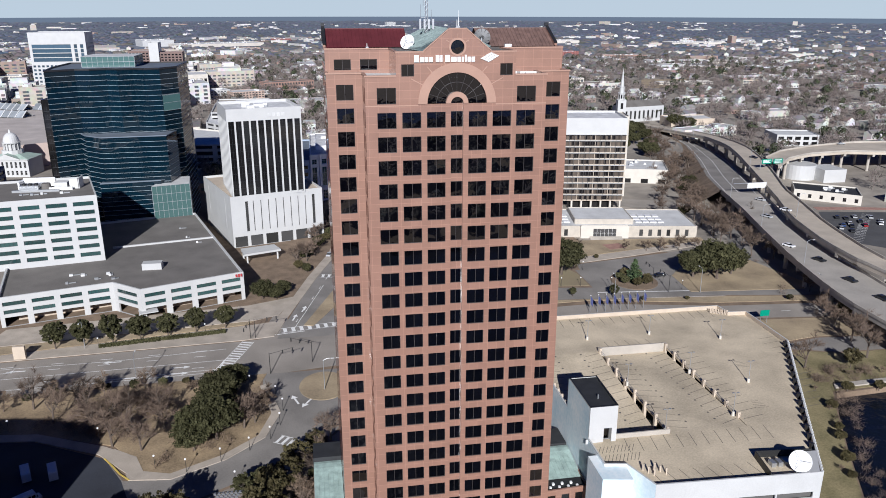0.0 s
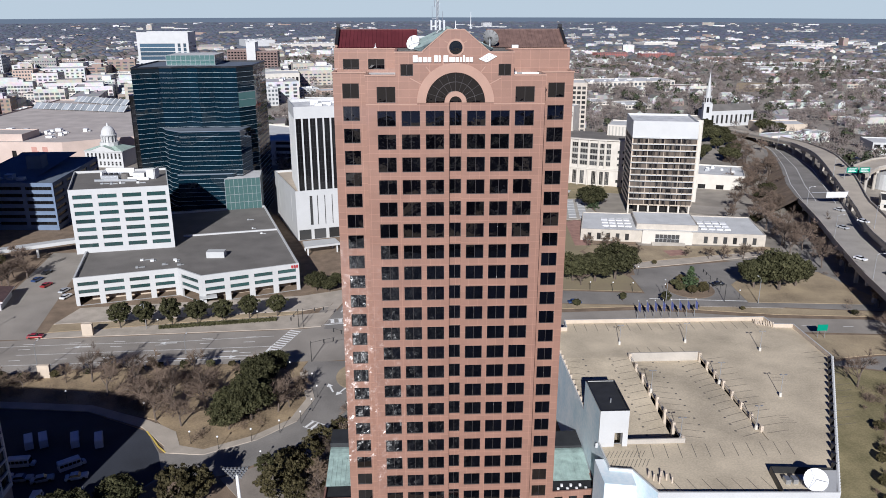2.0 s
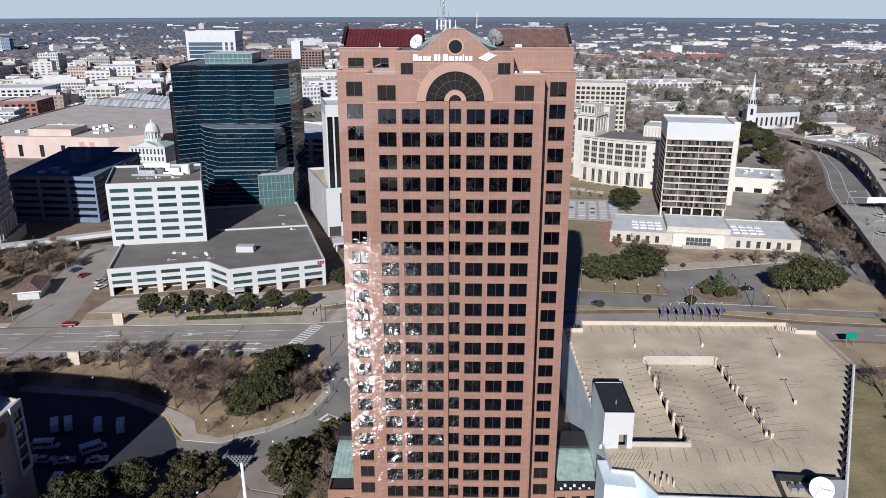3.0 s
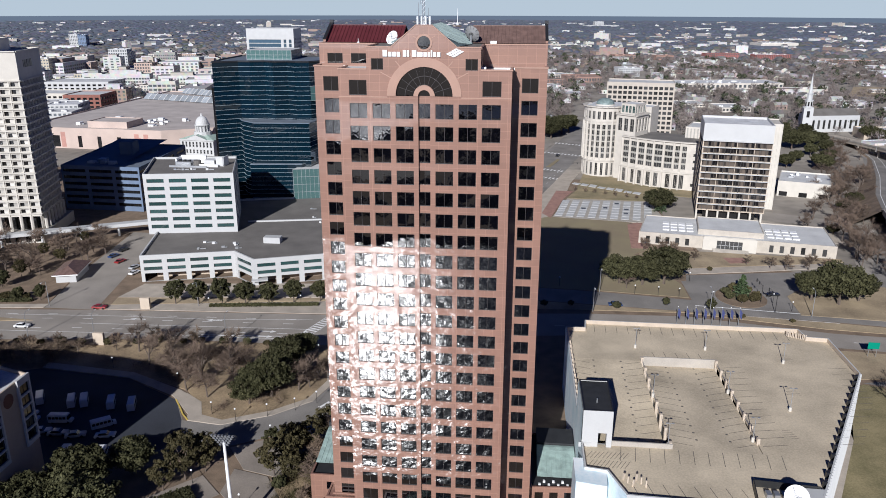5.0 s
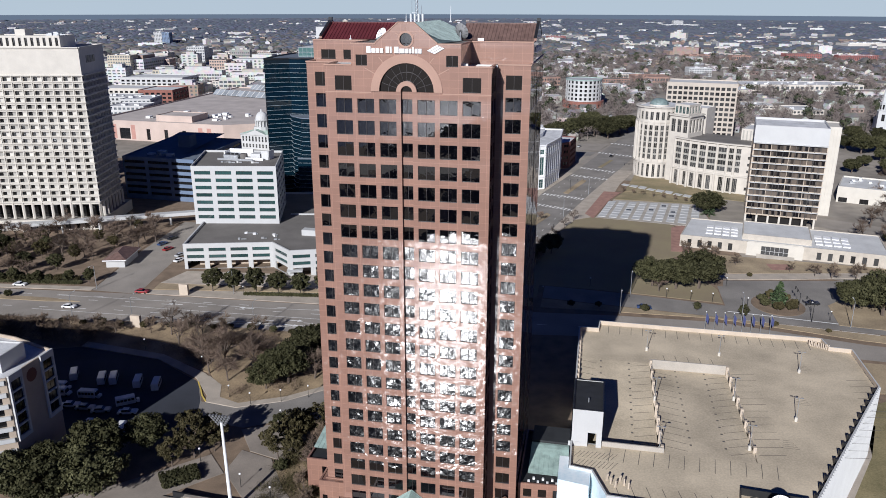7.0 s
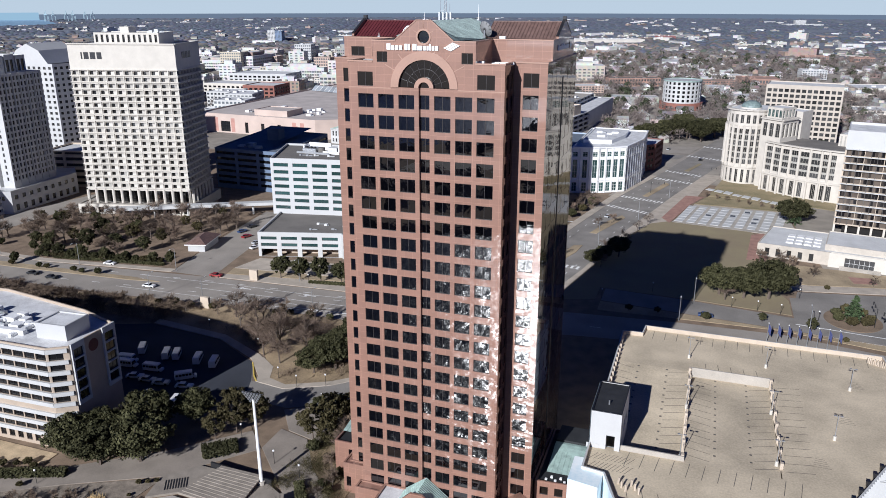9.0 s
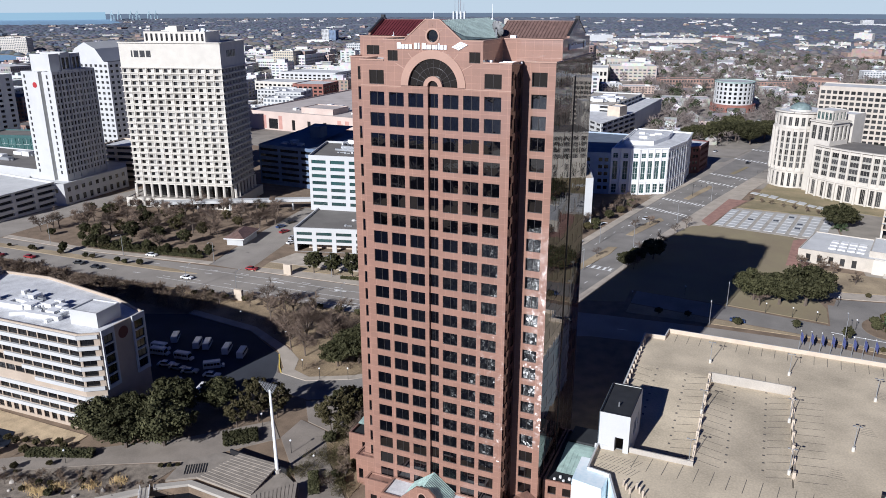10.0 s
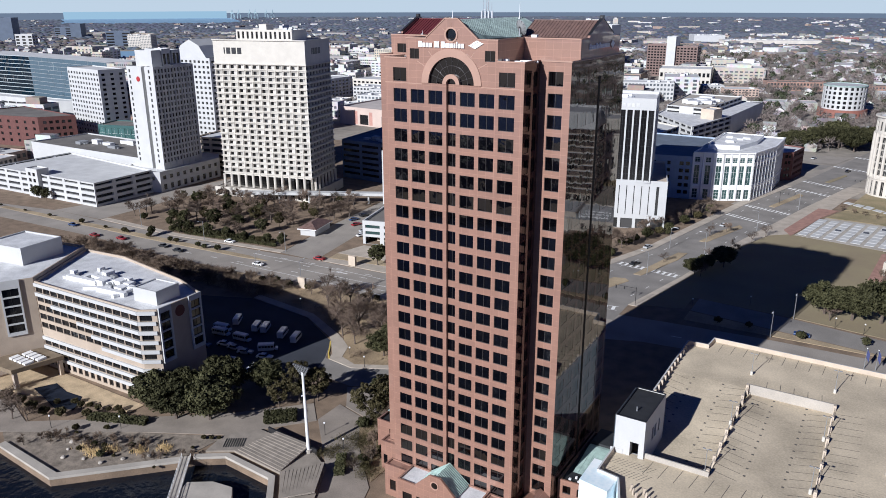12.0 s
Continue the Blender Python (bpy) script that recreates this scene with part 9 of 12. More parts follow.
city_block(682, 2057, 86, 60, 6.8, -3, FAR_CREAM, ROOF_WHITE, "distant white flat-roofed warehouse", "warehouse", 0)
city_block(719, 1159, 47, 30, 3.7, -3, FAR_CREAM, ROOF_LIGHT, "low pale depot beside the railway", "warehouse", 1)
city_block(-28, 951, 63, 18, 10.0, 23, FAR_BRICK, ROOF_GREY, "long brick mill with pale bays", "mill", 2)
city_block(67, 981, 46, 18, 7.3, 23, FAR_BRICK, ROOF_GREY, "long brick mill with pale bays", "mill", 2)
city_block(-75, 2237, 49, 30, 8.0, 23, FAR_RED, ROOF_WHITE, "distant red brick block", "apartment building", 3)
city_block(-375, 2031, 74, 80, 15.2, 23, WHITE, ROOF_WHITE, "big white windowless flat-roofed warehouse", "warehouse", 0)
city_block(-223, 2001, 217, 70, 7.8, 23, FAR_CREAM, ROOF_WHITE, "long white warehouse row", "warehouse", 0)
city_block(-71, 867, 35, 24, 8.0, 23, FAR_TANPINK, ROOF_LIGHT, "tan parking deck with open bands", "parking deck", 3)
city_block(-101, 874, 22, 20, 9.1, 23, WHITE, ROOF_WHITE, "white office block with rows of windows", "office building", 3)
city_block(80, 1071, 39, 26, 6.3, 23, FAR_CREAM, ROOF_WHITE, "low white shop block", "shops", 1)
city_block(-584, 941, 31, 26, 29.6, 9, FAR_YELLOW, ROOF_LIGHT, "pale yellow brick apartment tower", "apartment building", 8)
city_block(-587, 1009, 67, 24, 20.1, 9, FAR_TANPINK, ROOF_WHITE, "tan brick apartment block with pale bays", "apartment building", 4)
city_block(-583, 1143, 28, 24, 30.2, 10, WHITE, ROOF_WHITE, "white office tower with a blank side", "tower", 7)
city_block(-999, 1720, 19, 22, 29.4, 11, WHITE, ROOF_WHITE, "slim white tower far off", "tower", 9)
city_block(-981, 1724, 18, 22, 28.0, 11, BLUE_WALL, ROOF_LIGHT, "slim blue-grey tower far off", "tower", 9)
city_block(-503, 906, 22, 22, 14.1, 9, FAR_YELLOW, ROOF_LIGHT, "pale yellow corner building", "building", 3)
city_block(-476, 913, 25, 26, 13.6, 9, FAR_TANPINK, ROOF_GREY, "tan brick office block with window rows", "office building", 4)
city_block(-470, 997, 24, 24, 21.3, 9, FAR_TANPINK, ROOF_GREY, "tan office block with a blue-grey side", "office building", 5)
city_block(-367, 835, 51, 24, 9.7, 9, FAR_CREAM, ROOF_GREY, "long cream department building", "building", 3)
city_block(-483, 1255, 42, 26, 12.6, -3, WHITE, ROOF_WHITE, "white apartment block with window rows", "apartment building", 4)
city_block(-596, 1323, 51, 26, 12.2, -3, FAR_CREAM, ROOF_WHITE, "cream apartment block with window rows", "apartment building", 3)
city_block(-561, 1344, 40, 26, 11.4, -3, FAR_TANPINK, ROOF_WHITE, "tan brick apartment block with window rows", "apartment building", 3)
city_block(-376, 1077, 27, 24, 10.9, -3, FAR_CREAM, ROOF_LIGHT, "cream office block with window rows", "office building", 3)
city_block(-1335, 1080, 29, 24, 30.1, 23, FAR_CREAM, ROOF_LIGHT, "pale riverside apartment tower", "apartment building", 9)
city_block(-1294, 1077, 24, 24, 30.1, 23, FAR_CREAM, ROOF_LIGHT, "pale riverside apartment tower", "apartment building", 9)
def port_crane(x, y, turn):
    """A tall quay crane: four legs, a portal beam and a raised boom."""
    th = thing("port_crane", (x, y, 0), "pale teal quay crane beside the far bay", "crane", "port cranes")
    m = pose(x, y, 0, 0, 0, turn)
    for a, b in ((-9, -12), (9, -12), (-9, 12), (9, 12)):
        bm = bmesh.new()
        tube(bm, m @ Vector((a, b, 0)), m @ Vector((a * 0.8, b * 0.7, 33)), 1.6, 1.3, 6)
        part("leg", bm, CRANE, th)
    bm = bmesh.new()
    beam(bm, m @ Vector((0, -26, 33)), m @ Vector((0, 44, 35)), 4, 3.5)
    part("boom", bm, CRANE, th)
    bm = bmesh.new()
    tube(bm, m @ Vector((0, 0, 34)), m @ Vector((0, 4, 52)), 1.5, 1.0, 6)
    tube(bm, m @ Vector((0, 4, 51)), m @ Vector((0, 42, 36)), 0.8, 0.8, 5)
    part("apex_frame", bm, CRANE, th)


CRANE = mat("pale_teal_crane_paint", (0.34, 0.45, 0.49), 0.6, var=0.1)
for k in range(6):
    port_crane(-3105 - 26 * k, 3356 - 40 * k + (k % 2) * 18, 40 + 9 * (k % 3))
# ---- elevated motorway ----
def resample(pts, k):
    return offset_line(pts, k, 0.0)


def viaduct(name, label, left, right, z, k, piers, m=DECK, z1=None, dip=0.0):
    """A road deck between two edge lines, with parapets, a slab edge and piers."""
    th = thing(name, (*left[len(left) // 2], 0), label, "bridge")
    a, b = resample(left, k), resample(right, k)
    zs = [z + ((z1 if z1 is not None else z) - z) * i / k - dip * max(0.0, 1 - i / k / 0.36) for i in range(k + 1)]
    bm = bmesh.new()
    ra = [bm.verts.new((*p, h)) for p, h in zip(a, zs)]
    rb = [bm.verts.new((*p, h)) for p, h in zip(b, zs)]
    la = [bm.verts.new((*p, h - 1.6)) for p, h in zip(a, zs)]
    lb = [bm.verts.new((*p, h - 1.6)) for p, h in zip(b, zs)]
    for i in range(k):
        bm.faces.new((ra[i], rb[i], rb[i + 1], ra[i + 1]))
        bm.faces.new((ra[i], ra[i + 1], la[i + 1], la[i]))
        bm.faces.new((rb[i + 1], rb[i], lb[i], lb[i + 1]))
        bm.faces.new((la[i], la[i + 1], lb[i + 1], lb[i]))
    part("deck", bm, m, th)
    for e, h in ((a, zs), (b, zs)):
        bm = bmesh.new()
        ring = []
        for i in range(k + 1):
            u = (Vector(e[min(k, i + 1)]) - Vector(e[max(0, i - 1)])).normalized()
            n = Vector((-u.y, u.x)) * 0.18
            c = Vector(e[i])
            ring.append([bm.verts.new((*(c + n * s), h[i] + d)) for s, d in ((-1, -0.05), (1, -0.05), (1, 0.95), (-1, 0.95))])
        for r0, r1 in zip(ring, ring[1:]):
            for i in range(4):
                bm.faces.new((r0[i], r0[(i + 1) % 4], r1[(i + 1) % 4], r1[i]))
        bm.faces.new(ring[0][::-1])
        bm.faces.new(ring[-1])
        part("parapet", bm, CONCRETE, th)
    for i in range(1, k, max(1, k // piers)):
        if zs[i] > 3:
            for t in (0.2, 0.8):
                c = Vector(a[i]).lerp(Vector(b[i]), t)
                bm = bmesh.new()
                tube(bm, (c.x, c.y, 0), (c.x, c.y, zs[i] - 1.6), 0.8, 0.8, 8)
                part("pier", bm, CONCRETE, th)
            bm = bmesh.new()
            beam(bm, (*a[i], zs[i] - 2.2), (*b[i], zs[i] - 2.2), 1.4, 1.3)
            part("crosshead", bm, CONCRETE, th)
    return th


lower = viaduct("motorway_bridge", "grey concrete motorway bridge on round piers", [(200, 340), (190.4, 303.3), (180.8, 272), (170.5, 236), (165.4, 213.4), (162.1, 195), (161.5, 177), (162, 120)], [(216, 330), (199.5, 281), (191, 250), (187, 228), (183.5, 204), (182, 175), (182, 120)], 9.0, 22, 8, BRIDGE_GREY)
# the road beyond the bridge runs down an earth bank
bank_l = resample([(200, 340), (214, 380), (240, 440), (268, 512), (276, 560)], 16)
bank_r = resample([(216, 330), (234, 372), (258, 430), (281, 512), (287, 560)], 16)
bank_z = [9.0 - 8.7 * min(1.0, i / 13) for i in range(17)]
bm = bmesh.new()
rl = [bm.verts.new((*p, z)) for p, z in zip(bank_l, bank_z)]
rr = [bm.verts.new((*p, z)) for p, z in zip(bank_r, bank_z)]
for i in range(16):
    bm.faces.new((rl[i], rr[i], rr[i + 1], rl[i + 1]))
ramp_road = solo("road", bm, ASPHALT, "grey asphalt motorway slip running down a bank", "road", "structure")
for t, m in ((0.1, PAINT_WHITE), (0.42, PAINT_WHITE), (0.86, PAINT_WHITE)):
    bm = bmesh.new()
    line = [Vector(a).lerp(Vector(b), t) for a, b in zip(bank_l, bank_r)]
    for i in range(16):
        n = Vector((0.13, -0.05))
        bm.faces.new([bm.verts.new(c) for c in ((*(line[i] - n), bank_z[i] + 0.02), (*(line[i] + n), bank_z[i] + 0.02), (*(line[i + 1] + n), bank_z[i + 1] + 0.02), (*(line[i + 1] - n), bank_z[i + 1] + 0.02))])
    part("lane_line", bm, m, ramp_road)
bm = bmesh.new()
for edge, s_ in ((bank_l, -1), (bank_r, 1)):
    top = [bm.verts.new((*p, z - 0.02)) for p, z in zip(edge, bank_z)]
    foot = [bm.verts.new((p[0] + s_ * (1.2 + z * (1.3 if s_ < 0 else 0.5)), p[1] - s_ * 0.4 * z, -0.02)) for p, z in zip(edge, bank_z)]
    for i in range(16):
        bm.faces.new((top[i], top[i + 1], foot[i + 1], foot[i]))
solo("ground_bank", bm, SOIL, "brown earth bank under the motorway slip", "ground", "structure")
upper = viaduct("motorway_bridge", "tan concrete flyover that curves over the motorway", [(270, 606), (270.6, 560), (272.5, 526), (272.4, 491), (263, 452), (246.5, 404), (226, 351), (208, 305), (195, 275), (187, 244), (184, 224), (184.5, 206), (187, 120)], [(281, 606), (283, 560), (285.5, 526), (284, 495), (275, 455), (263.5, 418.7), (253.8, 390.8), (236.9, 352.2), (222, 320), (214.4, 296), (203.6, 265), (196.4, 235.5), (194, 218), (197, 120)], 13.0, 40, 14, BRIDGE, dip=12.0)
ramp2 = viaduct("motorway_bridge", "tan concrete flyover arm on tall piers", [(420, 432), (366, 431), (339.6, 433), (305.5, 424.5), (279, 413), (259, 396)], [(410, 400), (340, 399.5), (319.6, 406), (290, 402), (270, 391), (252, 373)], 13.004, 20, 7, BRIDGE)
bm = bmesh.new()
for x in (236.5, 249.5):
    tube(bm, (x, 366, 12), (x, 365.5, 18.5), 0.2, 0.2, 6)
beam(bm, (236, 366, 18.2), (250, 365.5, 18.2), 0.3, 0.3)
gantry = thing("road_sign_gantry", (243, 366, 13), "steel gantry with two green road signs over the flyover", "road sign")
part("frame", bm, STEEL, gantry)
for x0, x1 in ((237, 242.5), (243.6, 249)):
    bm = bmesh.new()
    box(bm, x0, 365.3, 16.2, x1, 365.5, 18.8)
    part("green_panel", bm, GREEN_SIGN, gantry)
    bm = bmesh.new()
    for k in range(3):
        box(bm, x0 + 0.6, 365.25, 16.7 + k * 0.65, x1 - 0.6 - 0.8 * (k % 2), 365.29, 17.0 + k * 0.65)
    part("white_bars", bm, WHITE_PAINT, gantry)
board = thing("road_sign", (212, 329, 9), "pale blank-backed road sign board over the motorway", "road sign")
bm = bmesh.new()
box(bm, 207, 328.6, 12.5, 217, 328.9, 15.2)
part("panel", bm, ROOF_LIGHT, board)
bm = bmesh.new()
tube(bm, (217.2, 329, 8), (217.2, 329, 15.4), 0.25, 0.25, 6)
beam(bm, (200, 329, 15.0), (217.4, 329, 15.0), 0.3, 0.3)
part("frame", bm, STEEL, board)
small = thing("road_sign", (139.5, 203, 0), "small green road sign on posts", "road sign")
bm = bmesh.new()
box(bm, 138, 202.9, 2.6, 141.2, 203, 4.6)
part("green_panel", bm, GREEN_SIGN, small)
bm = bmesh.new()
for x in (138.5, 140.7):
    tube(bm, (x, 203.1, 0), (x, 203.1, 4.4), 0.08, 0.08, 5)
part("posts", bm, STEEL, small)
walkway = thing("elevated_walkway", (-146, 294, 0), "white elevated concrete walkway on short piers", "bridge")
bm = bmesh.new()
beam(bm, (-196, 262, 5.2), (-120, 303, 5.2), 4.0, 1.4)
part("deck", bm, WHITE_CONC, walkway)
for i in range(6):
    c = Vector((-190, 265)).lerp(Vector((-124, 301)), i / 5)
    bm = bmesh.new()
    tube(bm, (c.x, c.y, 0), (c.x, c.y, 4.6), 0.5, 0.5, 8)
    part("pier", bm, WHITE_CONC, walkway)


# ---- trees ----
def leafy(rnd, clumps, r_xy, r_z, z_mid, leaf, per, shape=1.0, squash=1.0):
    """Many small leaves in clumps, with an uneven outline and gaps."""
    verts, faces = [], []
    for _ in range(clumps):
        while True:
            p = Vector((rnd.uniform(-1, 1), rnd.uniform(-1, 1), rnd.uniform(-1, 1)))
            if 0.25 < p.length < 1:
                break
        p.normalize()
        rr = rnd.uniform(0.45, 1.0) ** 0.6
        wob = 0.82 + 0.3 * noise.noise(p * 1.7 + Vector((rnd.random() * 0.2, clumps, 0)))
        c = Vector((p.x * r_xy * rr * wob, p.y * r_xy * rr * wob, z_mid + p.z * r_z * rr * wob))
        cr = rnd.uniform(0.10, 0.19) * r_xy
        for _ in range(per):
            d = Vector((rnd.gauss(0, 1), rnd.gauss(0, 1), rnd.gauss(0, 1) + 0.35)).normalized()
            o = c + Vector((d.x * cr, d.y * cr, d.z * cr * 0.7)) * rnd.uniform(0.6, 1.1)
            nrm = (d + Vector((rnd.gauss(0, 0.45), rnd.gauss(0, 0.45), rnd.gauss(0, 0.45)))).normalized()
            a = nrm.orthogonal().normalized()
            a = Matrix.Rotation(rnd.uniform(0, 6.28), 3, nrm) @ a
            b = nrm.cross(a)
            s = leaf * rnd.uniform(0.6, 1.3)
            k = len(verts)
            verts += [o - a * s - b * s * 0.5, o + a * s * 0.2 - b * s * 0.8, o + a * s + b * s * 0.3, o - a * s * 0.3 + b * s * 0.8]
            faces.append((k, k + 1, k + 2, k + 3))
    return verts, faces


def limbs(rnd, h, spread, levels_n, trunk_r, start=0.3, kids=4, fine=4, lean=0.6):
    """A tapered trunk that forks into limbs, and the fine twigs at their ends."""
    bm = bmesh.new()
    tv, tf = [], []

    def grow(p, d, length, r, level):
        q = p + d * length
        tube(bm, p, q, r, r * 0.6, 5 if level < 2 else 3, False)
        if level >= levels_n:
            for _ in range(fine * 3):
                t = rnd.uniform(0.1, 1.0)
                o = p.lerp(q, t)
                e = (d + Vector((rnd.gauss(0, 0.7), rnd.gauss(0, 0.7), rnd.gauss(0.15, 0.6)))).normalized() * length * rnd.uniform(0.5, 1.1)
                w = e.orthogonal().normalized() * max(0.03, r * 0.6)
                k = len(tv)
                tv.extend([o - w, o + w, o + e])
                tf.append((k, k + 1, k + 2))
            return
        for i in range(kids + (1 if level == 0 else 0)):
            t = rnd.uniform(0.45, 1.0)
            e = (d * 0.75 + Vector((rnd.gauss(0, spread), rnd.gauss(0, spread), rnd.gauss(0.12, 0.25)))).normalized()
            grow(p.lerp(q, t), e, length * rnd.uniform(0.55, 0.8), r * 0.5, level + 1)

    grow(Vector((0, 0, -0.3)), Vector((rnd.gauss(0, 0.05), rnd.gauss(0, 0.05), 1)).normalized(), h * 0.42, trunk_r, 0)
    return bm, tv, tf


def tree_thing(name, label, trunk_bm, crown, leaf_m, group):
    th = thing(name, (0, 0, 0), label, "tree", group)
    t = new("trunk", mesh_of("trunk", trunk_bm, BARK))
    c = new("crown", raw_mesh("crown", *crown, leaf_m))
    for o in (t, c):
        o.parent = th
    return th


def make_bare(seed, h, m=TWIG, spread=0.55):
    rnd = random.Random(seed)
    bm, tv, tf = limbs(rnd, h, spread, 3, h * 0.028, kids=4, fine=8)
    return tree_thing("bare_tree", "leafless winter tree with fine grey-brown twigs", bm, (tv, tf), m, "bare trees")


def make_oak(seed, r, h):
    rnd = random.Random(seed)
    bm, _, _ = limbs(rnd, h, 0.75, 2, 0.45, kids=4, fine=0)
    return tree_thing("live_oak", "broad dark green live oak with dense leaves", bm, leafy(rnd, 240, r, h * 0.36, h * 0.6, 0.29, 34), LEAF, "evergreen trees")


def make_small(seed, r, h, m=LEAF, name="evergreen_tree", label="small round dark green evergreen tree"):
    rnd = random.Random(seed)
    bm, _, _ = limbs(rnd, h, 0.5, 1, 0.16, kids=4, fine=0)
    return tree_thing(name, label, bm, leafy(rnd, 130, r, h * 0.38, h * 0.58, 0.19, 28), m, "small evergreens")


def make_conifer(seed, r, h):
    rnd = random.Random(seed)
    bm = bmesh.new()
    tube(bm, (0, 0, -0.2), (0, 0, h), 0.3, 0.04, 6)
    verts, faces = [], []
    for i in range(16):
        z = h * (0.12 + 0.86 * i / 16)
        rr = r * (1 - i / 17) * rnd.uniform(0.75, 1.1)
        for k in range(9):
            a = rnd.uniform(0, 6.28)
            for s in range(9):
                t = (s + rnd.random()) / 9
                o = Vector((math.cos(a) * rr * t, math.sin(a) * rr * t, z - 0.25 * rr * t + rnd.gauss(0, 0.12)))
                w = Vector((rnd.gauss(0, 1), rnd.gauss(0, 1), rnd.gauss(0, 0.4))).normalized() * 0.5
                u = Vector((rnd.gauss(0, 1), rnd.gauss(0, 1), rnd.gauss(0, 0.4))).normalized() * 0.3
                n = len(verts)
                verts += [o - w, o + u, o + w, o - u]
                faces.append((n, n + 1, n + 2, n + 3))
    return tree_thing("conifer", "dark green conifer with layered drooping boughs", bm, (verts, faces), CONIFER, "conifers")


def kind(make, *a, **kw):
    return {"make": (make, a, kw), "ob": make(*a, **kw), "used": False}


def place(kinds, spots, seed, size=(0.85, 1.15)):
    rnd = random.Random(seed)
    for x, y, *s in spots:
        k = rnd.choice(kinds)
        f = (s[0] if s else 1.0) * rnd.uniform(*size)
        m = pose(x, y, 0.08, 0, 0, rnd.uniform(0, 360)) @ Matrix.Diagonal((f, f, f * rnd.uniform(0.9, 1.1), 1))
        made = k["ob"] if not k["used"] else copy_thing(k["ob"], Matrix())
        made.matrix_basis = m
        k["used"] = True


BARE = [kind(make_bare, 3, 11), kind(make_bare, 5, 10), kind(make_bare, 8, 12, TWIG, 0.7)]
BARE_RED = [kind(make_bare, 12, 7, TWIG_RED, 0.75), kind(make_bare, 14, 6.5, TWIG_RED, 0.8)]
OAK = [kind(make_oak, 21, 8.0, 11), kind(make_oak, 22, 7.0, 10.5)]
SMALL = [kind(make_small, 31, 2.6, 6.5), kind(make_small, 32, 2.2, 5.5)]
OLIVE = [kind(make_small, 35, 3.6, 9.0, LEAF_OLIVE, "olive_tree", "olive-green tree with thinning winter leaves")]
SHRUB = [kind(make_small, 41, 1.5, 2.6, LEAF, "shrub", "low dark evergreen shrub"), kind(make_small, 42, 1.3, 2.2, LEAF_OLIVE, "shrub", "low olive-brown winter shrub")]
CON = [kind(make_conifer, 51, 4.6, 9.5)]
# live oaks and big evergreens
place(OAK, [(-54, 104, 1.0), (-46.5, 108, 1.0), (-58, 110, 0.95), (-50.5, 111, 0.9), (-62, 104.5, 0.85), (31, 280, 0.7), (36, 287, 0.75), (28.5, 273.5, 0.55), (-45, 126, 0.9), (-52, 118, 0.9), (-30.5, 158, 0.75), (-26, 162, 0.85), (-27, 170, 0.9), (-26.5, 178, 0.85), (-24, 186, 0.7), (-32, 165, 0.7)], 1)
place(OAK, [(74, 257, 1.2), (82, 256, 1.25), (90, 258, 1.1), (138, 247, 1.1), (146, 244, 1.15), (154, 248, 1.05), (146, 252, 1.05)], 2)
place(OAK, [(-20, 251, 0.6), (-15.5, 250, 0.55), (-13, 255, 0.5), (30, 563, 1.4), (40, 575, 1.4), (50, 583, 1.5), (60, 571, 1.4), (69, 592, 1.5), (35, 585, 1.4), (22, 560, 1.2), (57, 592, 1.4), (75, 604, 1.4), (46, 604, 1.5), (105, 362, 0.95), (108, 366, 0.8), (228, 545, 1.2), (240, 548, 1.2), (238, 600, 1.3), (222, 560, 1.1), (250, 570, 1.2), (203, 478, 0.9)], 3)
place(CON, [(114.5, 247, 1.0), (168, 205, 0.6), (106, 361, 1.0)], 4)
place(OLIVE, [(-33, 125, 1.25), (-30, 128.5, 1.1), (-36, 121, 0.8), (-14.5, 128.5, 1.2), (-12, 133, 1.2), (-10, 127, 1.0), (-9, 138, 1.15), (-7, 146, 0.9), (-3, 152, 0.8), (-162, 240, 1.1), (-170, 236, 1.1), (166, 200, 0.9), (146, 170, 0.8)], 5)
place(SMALL, [(-78.6, 221), (-70.6, 221.5), (-62.6, 222), (-54.9, 223.3), (-47, 224.2), (-39.1, 226.4), (-30.4, 228.5)], 6, (1.45, 1.75))
place(SMALL, [(-185, 201, 0.9), (-14, 140, 1.0), (-18, 138, 1.1), (87, 236, 0.7), (101, 233, 0.7), (-290, 214, 1.2), (-283, 214, 1.0), (-174, 212), (-163.5, 213), (-153, 214), (-144, 215.5), (-133, 217.5), (-126, 219), (-180, 211.5), (-190, 215), (-168, 216)], 7)
place(OAK, [(232, 520, 0.9), (246, 532, 1.0), (252, 560, 1.1), (297, 566, 1.1), (299, 590, 1.2), (255, 600, 1.0), (225, 488, 0.8), (300, 640, 1.2), (286, 650, 1.1), (216, 500, 0.7)], 61)
# bare trees by the drive, the avenue, the park and the boulevard
place(BARE, [(-49.4, 163), (-42.4, 160), (-39, 169), (-62, 183), (-73, 184), (-20, 166), (-55, 170), (-66, 176), (0.5, 157), (-3, 141, 0.8), (-5, 126, 0.7), (-47, 168), (-52, 174)], 8)
place(BARE_RED, [(-16, 172, 1.0), (-14.5, 177, 1.0), (-17.5, 168, 1.1), (-80, 184), (-90, 181), (-57, 188), (-70, 189), (-47, 189), (-30, 189), (-2, 150), (-11, 137), (-6, 133), (-1.5, 131)], 9)
place(BARE_RED, [(-190, 178), (-172, 180), (-157, 177), (-148, 176), (-142, 175), (-136, 175), (-130, 175), (-122, 176.5), (-114, 178), (-105, 180), (-96, 181), (-165, 176), (-180, 178), (-198, 176), (-118, 172), (-126, 171), (-137, 170)], 10)
